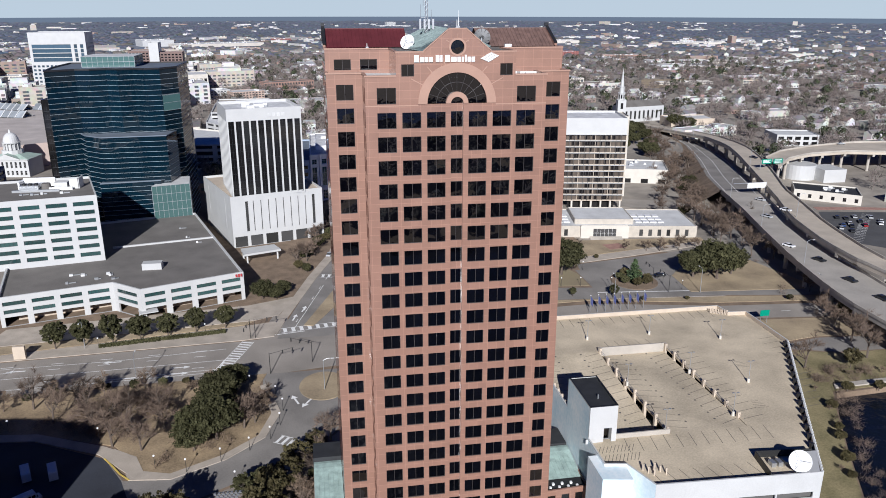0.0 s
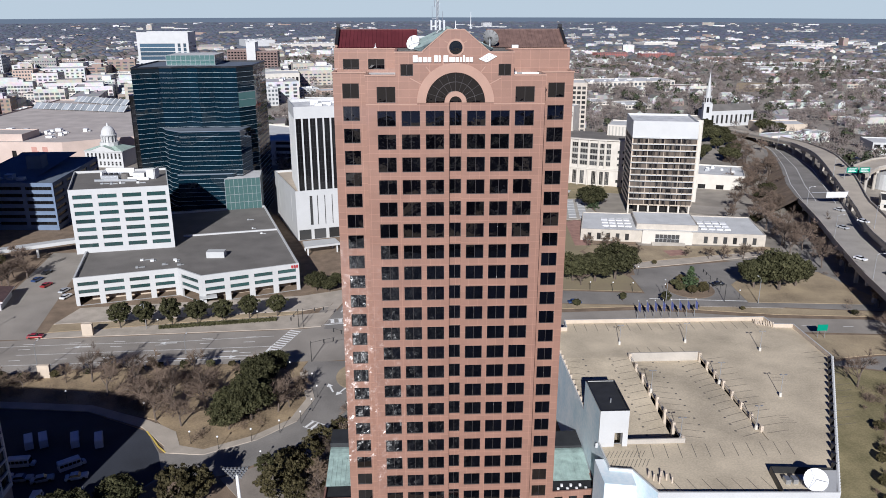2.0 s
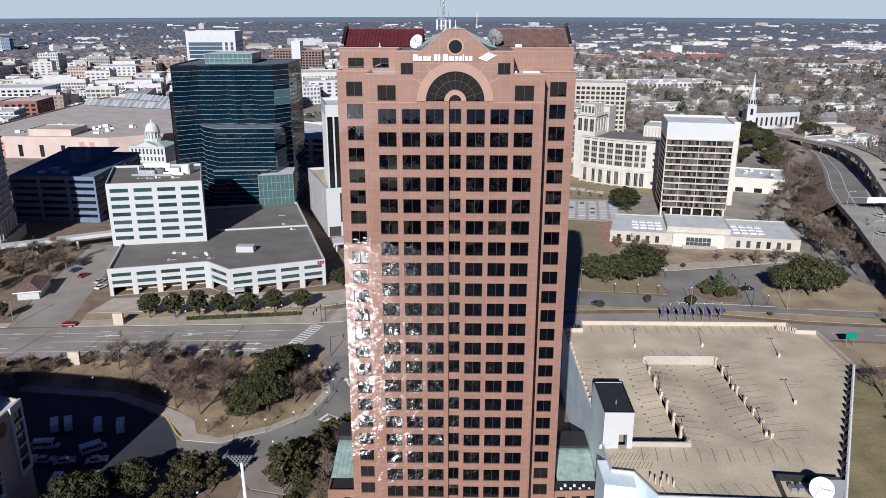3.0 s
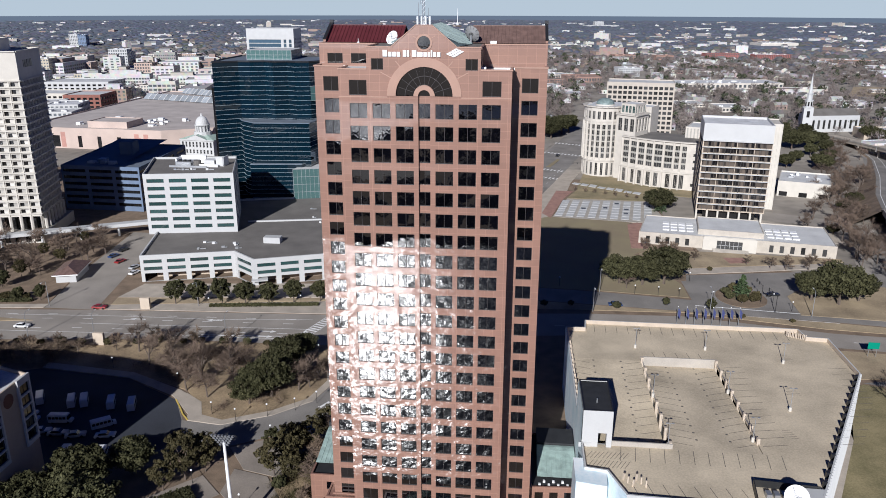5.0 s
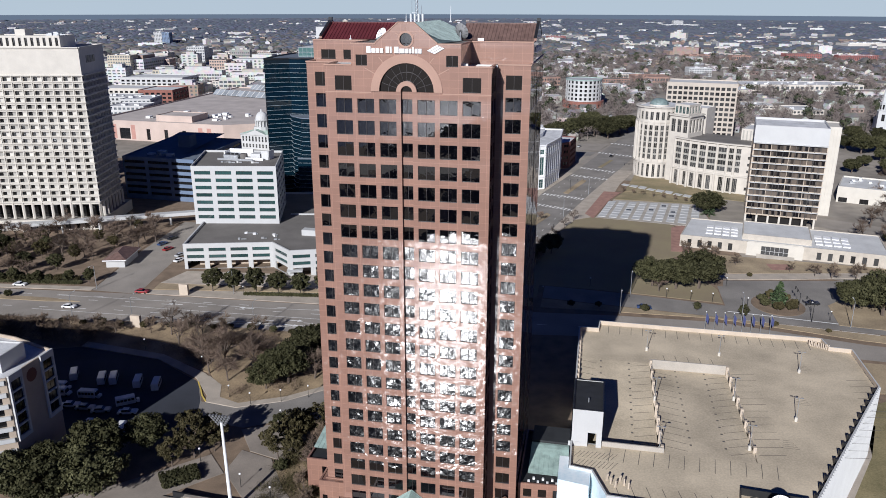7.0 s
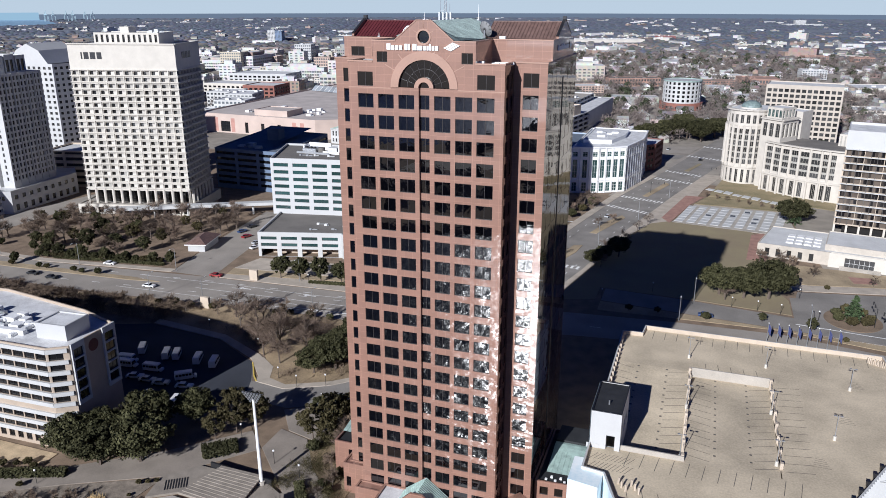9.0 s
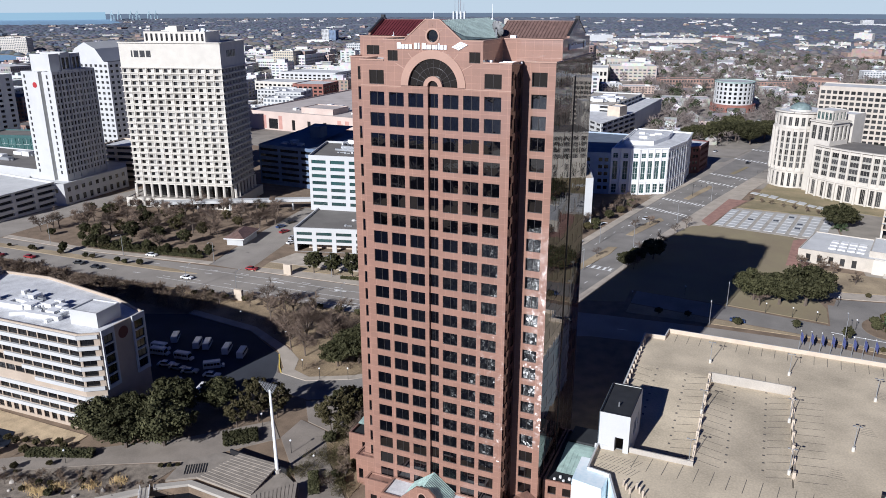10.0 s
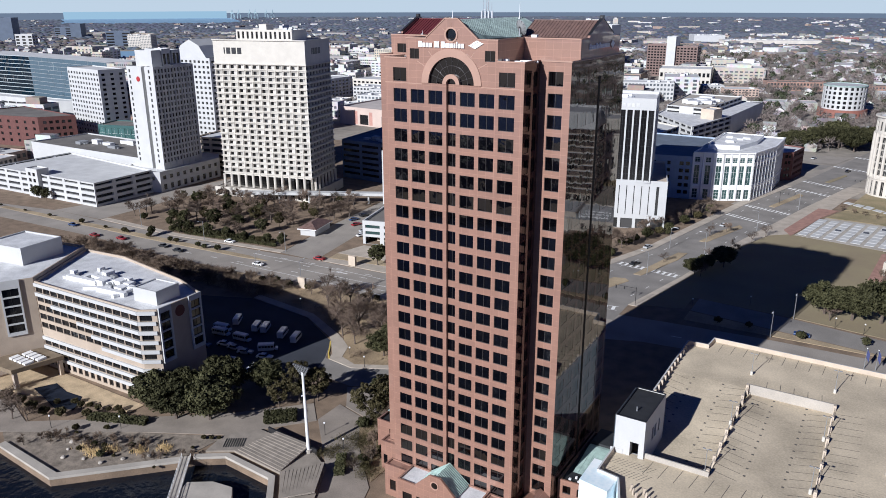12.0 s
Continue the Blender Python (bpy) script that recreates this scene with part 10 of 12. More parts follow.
place(BARE, [(-178, 234), (-168, 232), (-155, 243), (-145, 243), (-187, 228), (-133, 261), (-130, 269), (-143, 261), (-150, 252), (-160, 258), (-172, 250), (-184, 244), (-196, 236), (-205, 228), (-150, 270), (-162, 272), (-176, 262), (-139, 284), (-150, 282), (-200, 250), (-210, 240), (-190, 260), (-215, 222)], 11)
place(SHRUB, [(-3, 300, 1.6), (0, 308, 1.6), (3, 316, 1.6), (5, 324, 1.7), (8, 338, 1.6), (11, 350, 1.6), (14, 362, 1.6), (-6, 294, 1.5)], 33)
place(BARE, [(0, 322, 0.8), (6, 345, 0.8), (10, 362, 0.8), (-3, 312, 0.8), (-5, 290, 0.8), (-2, 296, 0.8), (5, 339, 0.8), (8, 352, 0.8), (15, 357, 0.8), (-9, 286, 0.8), (2, 330, 0.7), (12, 372, 0.7), (15, 281, 0.5), (22, 326, 0.5), (27, 335, 0.5), (31, 272, 0.7), (32, 287, 0.7), (36.5, 306, 0.6), (39.5, 325, 0.6), (33, 297, 0.6), (43, 337, 0.6), (76, 252, 0.6)], 12)
place(BARE_RED, [(67 + 5.2 * k, 401 - 2.6 * k, 0.5) for k in range(7)] + [(30, 512, 0.8), (22, 508, 0.9), (14, 511, 0.9)], 34)
place(BARE_RED, [(88.6, 298), (95.7, 297.5), (107, 287), (134, 279.5), (139.5, 278.5), (148, 279), (155, 277.5), (100, 296, 0.8), (126, 283, 0.8)], 13)
place(BARE, [(176, 330), (175.8, 312), (172, 296), (190, 350), (177.6, 281), (174, 267), (181, 320), (185, 338), (196, 362), (200, 372), (206, 387), (180, 300), (170, 285), (178, 290), (190, 290), (195, 308), (180, 261), (206, 400), (214, 418), (221, 400), (223, 431), (216, 433), (205, 425), (198, 392), (228, 450), (212, 446), (160, 196), (163, 205, 0.9), (133, 172, 1.1), (155, 175), (158, 186), (170, 172), (176, 180), (168, 190), (172, 226, 0.9)], 14)
grove = random.Random(91)
place(BARE, [(172 + 74 * k / 40 + grove.gauss(0, 7) + (8 if k > 20 else 0), 292 + 250 * k / 40 + grove.gauss(0, 7), 1.0) for k in range(40)], 21)
place(OAK, [(196, 372, 0.6), (206, 384, 0.6), (176, 330, 0.5), (222, 470, 0.8), (236, 500, 0.8), (210, 410, 0.6)], 22)
park_rnd = random.Random(43)
spots = [(park_rnd.uniform(-224, -132), park_rnd.uniform(216, 296)) for k in range(70)]
spots = [(x, y) for x, y in spots if y < 262 + (x + 215) * 0.3 and y > 212 and not (-128 < x) and not (-146 < x and y < 236)]
place(OLIVE, [(x, y, 0.8) for x, y in spots[:12]], 44, (0.75, 1.15))
place(SMALL, [(-196, 222, 1.2), (-186, 220, 1.1), (-171, 224, 1.3), (-158, 226, 1.2), (-147, 229, 1.1), (-164, 246, 1.2), (-178, 240, 1.3), (-193, 252, 1.2), (-207, 246, 1.1)], 48, (0.95, 1.3))
place(BARE, [(x, y, 0.85) for x, y in spots[12:36]], 45, (0.7, 1.1))
place(SHRUB, [(x, y, 1.25) for x, y in spots[36:50]] + [(-182 + 3.4 * k, 209.8 + 0.62 * k, 1.3) for k in range(16)], 46)
place(SHRUB, [(-286 + 17 * k + park_rnd.gauss(0, 4), 195.6 + 0.6 * k, park_rnd.uniform(0.6, 1.2)) for k in range(9)], 47)
place(BARE_RED, [(-74 + 2.6 * k + park_rnd.gauss(0, 0.8), 80.5 + 1.05 * k + park_rnd.gauss(0, 1.3), 0.45) for k in range(12)], 51)
place(BARE, [(-99, 84, 0.6), (-95, 86, 0.6), (-91, 85, 0.55), (-88, 83, 0.6), (-103, 86, 0.6), (-84, 84.5, 0.5)], 49)
place(SHRUB[1:], [(-98, 87.5, 1.2), (-93, 88.2, 1.1), (-88, 88, 1.2), (-83, 88.2, 1.0), (-79, 90, 1.0), (-73, 93, 0.9)], 50)
place(BARE_RED, [(-205 + 6 * k + park_rnd.gauss(0, 1.5), 175 + park_rnd.gauss(0, 3), 0.95) for k in range(19)], 48)
place(SHRUB, [(114.5 + 5.2 * math.cos(k * 0.9), 247 + 5.8 * math.sin(k * 0.9), 1.4) for k in range(7)], 52)
bed = random.Random(29)
place(BARE_RED, [(-72 + 33 * k / 20 + bed.gauss(0, 1.6), 82 + 11 * k / 20 + bed.gauss(0, 1.8), 0.3) for k in range(21)], 30)
place(SHRUB, [(-76, 188.5), (-69.7, 190.5), (-62, 190), (-57, 191), (-50, 191), (-37, 191.5), (-43, 191.3), (-84, 187), (-92, 186), (-98, 186), (-30, 192), (-24, 192), (-104, 185), (-112, 185.5), (-168, 200), (-145, 201.5), (-156, 201), (-200, 198.5)], 15)
place(SHRUB[1:], [(-73 + 35 * k / 17 + bed.gauss(0, 2.0), 81 + 12 * k / 17 + bed.gauss(0, 2.2), bed.uniform(0.25, 0.5)) for k in range(18)], 62)
place(SHRUB[1:], [(-66 - 2.6 * k + bed.gauss(0, 0.4), 98.6 - 0.6 * k + bed.gauss(0, 0.5), bed.uniform(0.6, 0.9)) for k in range(8)], 63)
place(BARE_RED, [(-5 + 6 * (k % 3) / 2 + bed.gauss(0, 0.8), 110 + 38 * k / 13 + bed.gauss(0, 1), bed.uniform(0.5, 0.85)) for k in range(14)], 64)
place(SHRUB, [(-1.5 + bed.gauss(0, 1.4), 108 + 36 * k / 9 + bed.gauss(0, 1), bed.uniform(0.6, 1.1)) for k in range(10)], 65)
bank = random.Random(17)
place(BARE_RED, [(112 + 20.5 * k / 9 + bank.gauss(0, 0.8), 126 + 36 * k / 9 + bank.gauss(0, 0.8), 0.28) for k in range(9)] + [(137 + k * 5 + bank.gauss(0, 0.5), 166 + bank.gauss(0, 1.2), 0.4) for k in range(6)], 16)
place(SHRUB[1:], [(114, 128.5, 1.2), (118.5, 137, 1.2), (121, 141, 1.0), (126, 150.5, 1.1), (136, 158, 1.2), (145, 157.5, 1.2), (111, 123, 1.0)], 19)
place(SHRUB, [(-41 + i * 1.6, 101 + i * 0.9, 0.5) for i in range(3)] + [(-64, 92, 0.7), (-60, 86, 0.6), (-55, 84, 0.7), (-52, 90, 0.6), (-70, 88, 0.7), (46, 232, 1.0), (55, 233, 0.9), (70, 232, 0.9), (110, 228, 0.8), (125, 226, 0.8), (160, 220, 0.9), (-4, 296, 1.5), (-8, 281, 1.6), (-5, 277, 1.4), (6, 318, 1.0), (94, 279, 0.8), (110, 274, 0.8), (0, 118, 1.0), (-2, 124, 1.1), (1, 130, 1.0), (-4, 113, 0.8), (-7, 121, 1.0), (-12, 124, 1.1)], 17)


SLOPE_EDGE = [(-16, 194), (-17.5, 188), (-13.5, 172), (-16.5, 162.5), (-23.5, 155.5), (-34.5, 151), (-40, 153), (-49, 165), (-68, 173), (-95, 176), (-130, 174), (-150, 184), (-117, 186), (-75, 191), (-56, 191.7)]


def near_slope(x, y):
    inside = False
    for (x0, y0), (x1, y1) in zip(SLOPE_EDGE, SLOPE_EDGE[1:] + SLOPE_EDGE[:1]):
        if (y0 > y) != (y1 > y) and x < x0 + (y - y0) * (x1 - x0) / (y1 - y0):
            inside = not inside
    return inside and noise.noise(Vector((x * 0.09, y * 0.09, 7))) > -0.12


def brush(name, label, spots, h, seed, m=TWIG_RED, twigs=70):
    """Low tangled winter brush: many fine twigs about each spot, as one thicket."""
    rnd = random.Random(seed)
    verts, faces = [], []
    for x, y in spots:
        r, hh = rnd.uniform(0.8, 1.7), h * rnd.uniform(0.6, 1.2)
        for _ in range(twigs):
            o = Vector((x + rnd.gauss(0, 0.55) * r, y + rnd.gauss(0, 0.55) * r, hh * rnd.uniform(0.05, 0.7)))
            e = Vector((rnd.gauss(0, 0.4), rnd.gauss(0, 0.4), rnd.uniform(0.1, 0.6))) * hh * 0.8
            w = e.cross(Vector((rnd.gauss(0, 1), rnd.gauss(0, 1), rnd.gauss(0, 1)))).normalized() * 0.035
            k = len(verts)
            verts += [o - w, o + w, o + e]
            faces.append((k, k + 1, k + 2))
    return tagged(new(name, raw_mesh(name, verts, faces, m)), label, "brush", "", "stuff")


def scatter(seed, n, x0, x1, y0, y1, keep):
    rnd = random.Random(seed)
    return [(x, y) for x, y in ((rnd.uniform(x0, x1), rnd.uniform(y0, y1)) for _ in range(n)) if keep(x, y)]


brush("thicket", "tangled brown brush on the slope above the drive", scatter(201, 520, -150, -14, 150, 191, lambda x, y: near_slope(x, y)), 2.6, 202)
brush("thicket", "dense grey-brown scrub above the bus lot", scatter(211, 170, -62, -40, 164, 186, lambda x, y: near_slope(x, y)), 3.4, 212, TWIG)
brush("thicket", "grey-brown brush along the river bank", scatter(203, 420, 106, 150, 112, 172, lambda x, y: (0.5 < x - (109 + (y - 117.3) * 0.575) < 5.5 and y < 160) or (x > 130 and 162.6 < y < 171)), 2.0, 204, TWIG)
brush("thicket", "olive and brown brush beside the tower walk", scatter(205, 200, -14, 1.6, 108, 147, lambda x, y: y < 149 - (1.6 - x) * 0.6), 1.8, 206, LEAF_OLIVE)
brush("thicket", "grey winter brush beside the motorway", scatter(207, 420, 160, 262, 205, 470, lambda x, y: abs(x - (166 + (y - 205) * 0.26)) < 11), 2.6, 208, TWIG)
brush("thicket", "reddish winter brush along the avenue", scatter(209, 300, -210, -92, 171, 185, lambda x, y: True), 2.2, 210)


def hedge(name, label, p, q, w, h, seed, m=LEAF):
    rnd = random.Random(seed)
    p, q = Vector(p), Vector(q)
    u = (q - p)
    n = Vector((-u.y, u.x)).normalized()
    verts, faces = [], []
    for _ in range(int(u.length * w * 60)):
        c = p + u * rnd.random() + n * rnd.uniform(-w / 2, w / 2)
        o = Vector((c.x, c.y, h * rnd.uniform(0.2, 1.05)))
        a = Vector((rnd.gauss(0, 1), rnd.gauss(0, 1), rnd.gauss(0, 1))).normalized() * 0.26
        b = a.orthogonal().normalized() * 0.2
        k = len(verts)
        verts += [o - a, o - b, o + a, o + b]
        faces.append((k, k + 1, k + 2, k + 3))
    return tagged(new(name, raw_mesh(name, verts, faces, m)), label, "hedge")


hedge("hedge", "clipped dark green hedge beside the hotel terrace", (-72, 93), (-58, 98.5), 2.4, 1.4, 1)
hedge("hedge", "clipped green hedge round the planting bed", (-35, 114.5), (-29, 119.5), 5.0, 1.6, 2)
hedge("hedge", "low clipped hedge strip along the avenue", (-66, 219.5), (-30, 224.5), 1.6, 1.0, 3)
hedge("hedge", "clipped green hedge beside the tower walk", (-9, 112), (-5, 106), 2.2, 1.3, 4)
hedge("hedge", "long ragged hedge along the park", (-176, 211), (-128, 217.5), 1.6, 1.2, 5)
# grasses and rocks of the waterside bed
STRAW = mat("straw_grass", (0.42, 0.30, 0.14), 0.9, var=0.3, scale=1)
for i, (x, y) in enumerate(((-61, 84.5), (-55.5, 87), (-45.5, 93.5), (-58, 84), (-50, 90))):
    rnd = random.Random(i)
    verts, faces = [], []
    for _ in range(160):
        o = Vector((x + rnd.gauss(0, 0.9), y + rnd.gauss(0, 0.7), 0.1))
        e = Vector((rnd.gauss(0, 0.35), rnd.gauss(0, 0.35), rnd.uniform(0.6, 1.3)))
        w = Vector((0.06, 0.03, 0))
        k = len(verts)
        verts += [o - w, o + w, o + e]
        faces.append((k, k + 1, k + 2))
    tagged(new("ornamental_grass", raw_mesh("ornamental_grass", verts, faces, STRAW)), "clump of dry straw-coloured ornamental grass", "plant", "grass clumps")
for i, (x, y) in enumerate(((-64, 82), (-57.5, 81.5), (-50, 86), (-62, 79.5), (-53, 82.5), (-46, 90), (-66, 84.5))):
    bm = bmesh.new()
    bmesh.ops.create_icosphere(bm, subdivisions=2, radius=0.8)
    for v in bm.verts:
        v.co = v.co * (1 + 0.35 * noise.noise(v.co * 1.3 + Vector((i * 3, 0, 0)))) * (0.5 + 0.06 * i)
        v.co.z = v.co.z * 0.6 + 0.3
        v.co += Vector((x, y, 0))
    solo("boulder", bm, CONCRETE, "weathered grey boulder in the waterside bed", "rock", "", "boulders")

# ---- waterside amphitheatre, bridge and floodlight ----
amphi = thing("amphitheatre", (-22, 103, 0), "stepped plank amphitheatre of weathered grey boards", "amphitheatre")
bm = bmesh.new()
prism(bm, [(-36.5, 97.5), (-31.2, 101), (-16.4, 100), (-9.6, 92.5), (-4.2, 97), (-9, 106.5), (-16, 110.2), (-32.5, 110.6), (-38, 104.5)], 0.0, 0.5)
part("base", bm, PLANK, amphi)
for i in range(11):
    t = i / 10
    a, b = Vector((-30.5 + 3.5 * t, 102 + 8 * t)), Vector((-16.5 - 0 * t, 100.8 + 9 * t))
    bm = bmesh.new()
    beam(bm, (*a, 0.62 + 0.10 * i), (*b, 0.62 + 0.10 * i), 0.84, 0.2 + 0.02 * i)
    part("board", bm, PLANK, amphi)
    c, d = Vector((-15.8 + 6.2 * t, 100.6 + 5.8 * t)), Vector((-10 + 5.4 * t, 93.2 + 4.0 * t))
    bm = bmesh.new()
    beam(bm, (*c, 0.62 + 0.10 * i), (*d, 0.62 + 0.10 * i), 0.66, 0.2 + 0.02 * i)
    part("board", bm, PLANK, amphi)
bm = bmesh.new()
for k in range(9):
    beam(bm, (-36 + k * 0.45, 103.5 + k * 0.3, 0.56), (-34.2 + k * 0.45, 100.6 + k * 0.3, 0.56), 0.16, 0.1)
part("grating", bm, DARK_FRAME, amphi)
bm = bmesh.new()
beam(bm, (-30, 111.0, 0.9), (-14, 109.6, 0.9), 0.4, 1.6)
part("back_wall", bm, DARK_FRAME, amphi)
foot = thing("footbridge", (-33.5, 87.5, 0), "narrow pale footbridge over the basin", "footbridge")
bm = bmesh.new()
beam(bm, (-38.5, 93.8, 0.3), (-27.5, 80.5, 0.3), 2.0, 0.35)
part("deck", bm, CONCRETE, foot)
for s in (-1, 1):
    bm = bmesh.new()
    for z in (0.7, 1.2):
        beam(bm, (-38.5 + s * 0.75, 93.8 + s * 0.6, z), (-27.5 + s * 0.75, 80.5 + s * 0.6, z), 0.06, 0.08)
    for k in range(10):
        c = Vector((-38.5, 93.8)).lerp(Vector((-27.5, 80.5)), k / 9)
        tube(bm, (c.x + s * 0.75, c.y + s * 0.6, 0.3), (c.x + s * 0.75, c.y + s * 0.6, 1.3), 0.05, 0.05, 5)
    part("railing", bm, WHITE_PAINT, foot)
bm = bmesh.new()
prism(bm, [(-31, 87.5), (-26.5, 90.5), (-21.5, 91.2), (-18, 87.5), (-20, 80), (-28, 80)], -2.5, 0.3)
solo("stage_platform", bm, CONCRETE, "pale concrete platform in the basin", "platform", "structure")
flood = thing("floodlight_mast", (-16.3, 109.3, 0), "tall white floodlight mast with a slanting lamp rack", "floodlight")
bm = bmesh.new()
tube(bm, (-16.3, 109.3, -0.2), (-16.6, 109.3, 20.4), 0.42, 0.26, 12)
part("mast", bm, WHITE_PAINT, flood)
bm = bmesh.new()
tube(bm, (-16.3, 109.3, 0), (-16.3, 109.3, 1.2), 0.9, 0.8, 10)
part("foot", bm, CONCRETE, flood)
for r in range(5):
    n = 3 + r
    bm = bmesh.new()
    beam(bm, (-16.6 - 0.35 * n, 109.0 - r * 0.1 + 0.5, 20.0 + r * 0.5), (-16.6 + 0.35 * n, 109.0 - r * 0.1 + 0.5, 20.0 + r * 0.5), 0.1, 0.1)
    part("rack_bar", bm, BLACK_METAL, flood)
    for k in range(n):
        x = -16.6 + (k - (n - 1) / 2) * 0.66
        bm = bmesh.new()
        tube(bm, (x, 109.5 - r * 0.1, 20.0 + r * 0.5), (x - 0.05, 109.15 - r * 0.1, 19.85 + r * 0.5), 0.14, 0.27, 8)
        part("lamp", bm, STEEL, flood)

# ---- street furniture ----
def street_lamp(x, y, z=0, h=9.0, turn=0, m=STEEL, label="grey street lamp with a curved arm"):
    th = thing("street_lamp", (x, y, z), label, "street lamp", "street lamps")
    u = Vector((math.cos(radians(turn)), math.sin(radians(turn)), 0))
    bm = bmesh.new()
    tube(bm, (x, y, z - 0.1), (x, y, z + h), 0.13, 0.08, 6)
    part("pole", bm, m, th)
    bm = bmesh.new()
    o = Vector((x, y, z + h))
    tube(bm, o, o + u * 1.0 + Vector((0, 0, 0.5)), 0.07, 0.06, 5)
    tube(bm, o + u * 1.0 + Vector((0, 0, 0.5)), o + u * 2.2 + Vector((0, 0, 0.55)), 0.06, 0.05, 5)
    part("arm", bm, m, th)
    bm = bmesh.new()
    c = o + u * 2.4 + Vector((0, 0, 0.5))
    beam(bm, c - u * 0.4, c + u * 0.4, 0.3, 0.16)
    part("lamp_head", bm, ROOF_LIGHT, th)


for x, y, t in ((-0.4, 182.2, 0), (-70, 219.5, -90), (-120, 214.5, -90), (-160, 208, -90), (-50, 193, 90), (-90, 190, 90), (-110, 188, 90), (13.5, 264, 180), (26, 300, 180), (38, 345, 180), (49, 392, 180), (100, 230, 90), (62, 228.8, -90), (170, 218, 90), (-200, 207.5, -90), (12, 300, 0), (66, 247.9, -90), (133, 232, 90)):
    street_lamp(x, y, 0.1, 8.5, t)
for k in range(1, 10, 3):
    c = Vector(offset_line([(200, 340), (181, 272), (170.5, 236), (162.1, 195)], 9, 0.3)[k])
    street_lamp(c.x, c.y, 9.0, 9.5, 0)
for k in range(1, 9, 3):
    c = Vector(offset_line([(248, 500), (251, 430), (236, 379), (208, 307), (187, 244)], 8, 0.3)[k])
    street_lamp(c.x, c.y, 13.0, 9.5, 0)


def globe_lamp(x, y):
    th = thing("path_lamp", (x, y, 0.1), "short black path lamp with a white globe", "lamp", "path lamps")
    bm = bmesh.new()
    tube(bm, (x, y, 0), (x, y, 3.2), 0.07, 0.05, 6)
    part("post", bm, BLACK_METAL, th)
    bm = bmesh.new()
    bmesh.ops.create_icosphere(bm, subdivisions=1, radius=0.27)
    bmesh.ops.translate(bm, vec=(x, y, 3.4), verts=bm.verts)
    part("globe", bm, WHITE_PAINT, th)


for x, y in ((-76, 85.5), (-61.5, 94), (-18, 117), (-10, 114), (-31, 124), (-13.5, 160), (-18, 156), (-24, 152.5), (-31, 149.5), (-11.5, 166), (-11, 173), (-13, 180), (-20, 143), (-9, 149), (-38, 152), (-53, 166), (-75, 173), (78, 246.5), (86, 245.8), (93, 245), (104, 243), (124, 243), (128, 236), (100, 262), (-66, 219), (-36, 224.5), (-20, 187), (36, 240), (52, 252)):
    globe_lamp(x, y)


def flag_pole(x, y):
    th = thing("flag_pole", (x, y, 0), "white flag pole with a hanging blue flag", "flag pole", "flag row")
    bm = bmesh.new()
    tube(bm, (x, y, 0), (x, y, 6.2), 0.11, 0.07, 7)
    part("pole", bm, STEEL, th)
    bm = bmesh.new()
    prev = None
    for i in range(8):
        t = i / 7
        col = [bm.verts.new((x + 0.1 + 0.75 * t, y + 0.25 * math.sin(5 * t + k), 6.0 - 2.6 * k - 1.3 * t)) for k in (0, 0.5, 1)]
        if prev:
            for k in range(2):
                bm.faces.new((prev[k], col[k], col[k + 1], prev[k + 1]))
        prev = col
    part("flag", bm, BLUE_FLAG, th)
    bm = bmesh.new()
    bmesh.ops.create_icosphere(bm, subdivisions=1, radius=0.18)
    bmesh.ops.translate(bm, vec=(x, y, 6.25), verts=bm.verts)
    part("finial", bm, WHITE_PAINT, th)


for i in range(8):
    flag_pole(87.6 + i * 2.75, 220.6 + i * 0.15)


def signal(x, y, turn, length=7):
    th = thing("traffic_signal", (x, y, 0), "black traffic signal on a mast arm", "traffic light", "traffic signals")
    u = Vector((math.cos(radians(turn)), math.sin(radians(turn)), 0))
    bm = bmesh.new()
    tube(bm, (x, y, 0), (x, y, 6.4), 0.11, 0.09, 6)
    tube(bm, Vector((x, y, 6.0)), Vector((x, y, 6.4)) + u * length, 0.06, 0.04, 5)
    part("mast", bm, BLACK_METAL, th)
    for k in (0.55, 0.95):
        c = Vector((x, y, 5.8)) + u * length * k
        bm = bmesh.new()
        box(bm, c.x - 0.16, c.y - 0.16, c.z - 0.5, c.x + 0.16, c.y + 0.16, c.z + 0.5)
        part("signal_head", bm, BLACK_METAL, th)


for x, y, t in ((-22, 218.5, -100), (-20.6, 218.8, 10), (-3.5, 199.5, 150), (19, 233, -170), (-15, 194, 20), (75, 450, 200), (39, 400, 0), (120, 243, 90), (122, 234, 95)):
    signal(x, y, t)


# ---- vehicles ----
def paint(name, c):
    return mat(name, c, 0.3, var=0.05, coat=0.6, bump=0)


PAINTS = {"white": paint("white_car_paint", (0.75, 0.75, 0.75)), "dark": paint("black_car_paint", (0.02, 0.022, 0.025)), "silver": paint("silver_car_paint", (0.42, 0.43, 0.44)), "red": paint("red_car_paint", (0.28, 0.02, 0.02)), "blue": paint("blue_car_paint", (0.03, 0.06, 0.16))}
TYRE = mat("tyre_rubber", (0.015, 0.015, 0.015), 0.9)


def loft(bm, rings):
    vs = [[bm.verts.new(p) for p in r] for r in rings]
    for a, b in zip(vs, vs[1:]):
        for i in range(len(a)):
            j = (i + 1) % len(a)
            bm.faces.new((a[i], a[j], b[j], b[i]))
    bm.faces.new(vs[-1])
    bm.faces.new(vs[0][::-1])


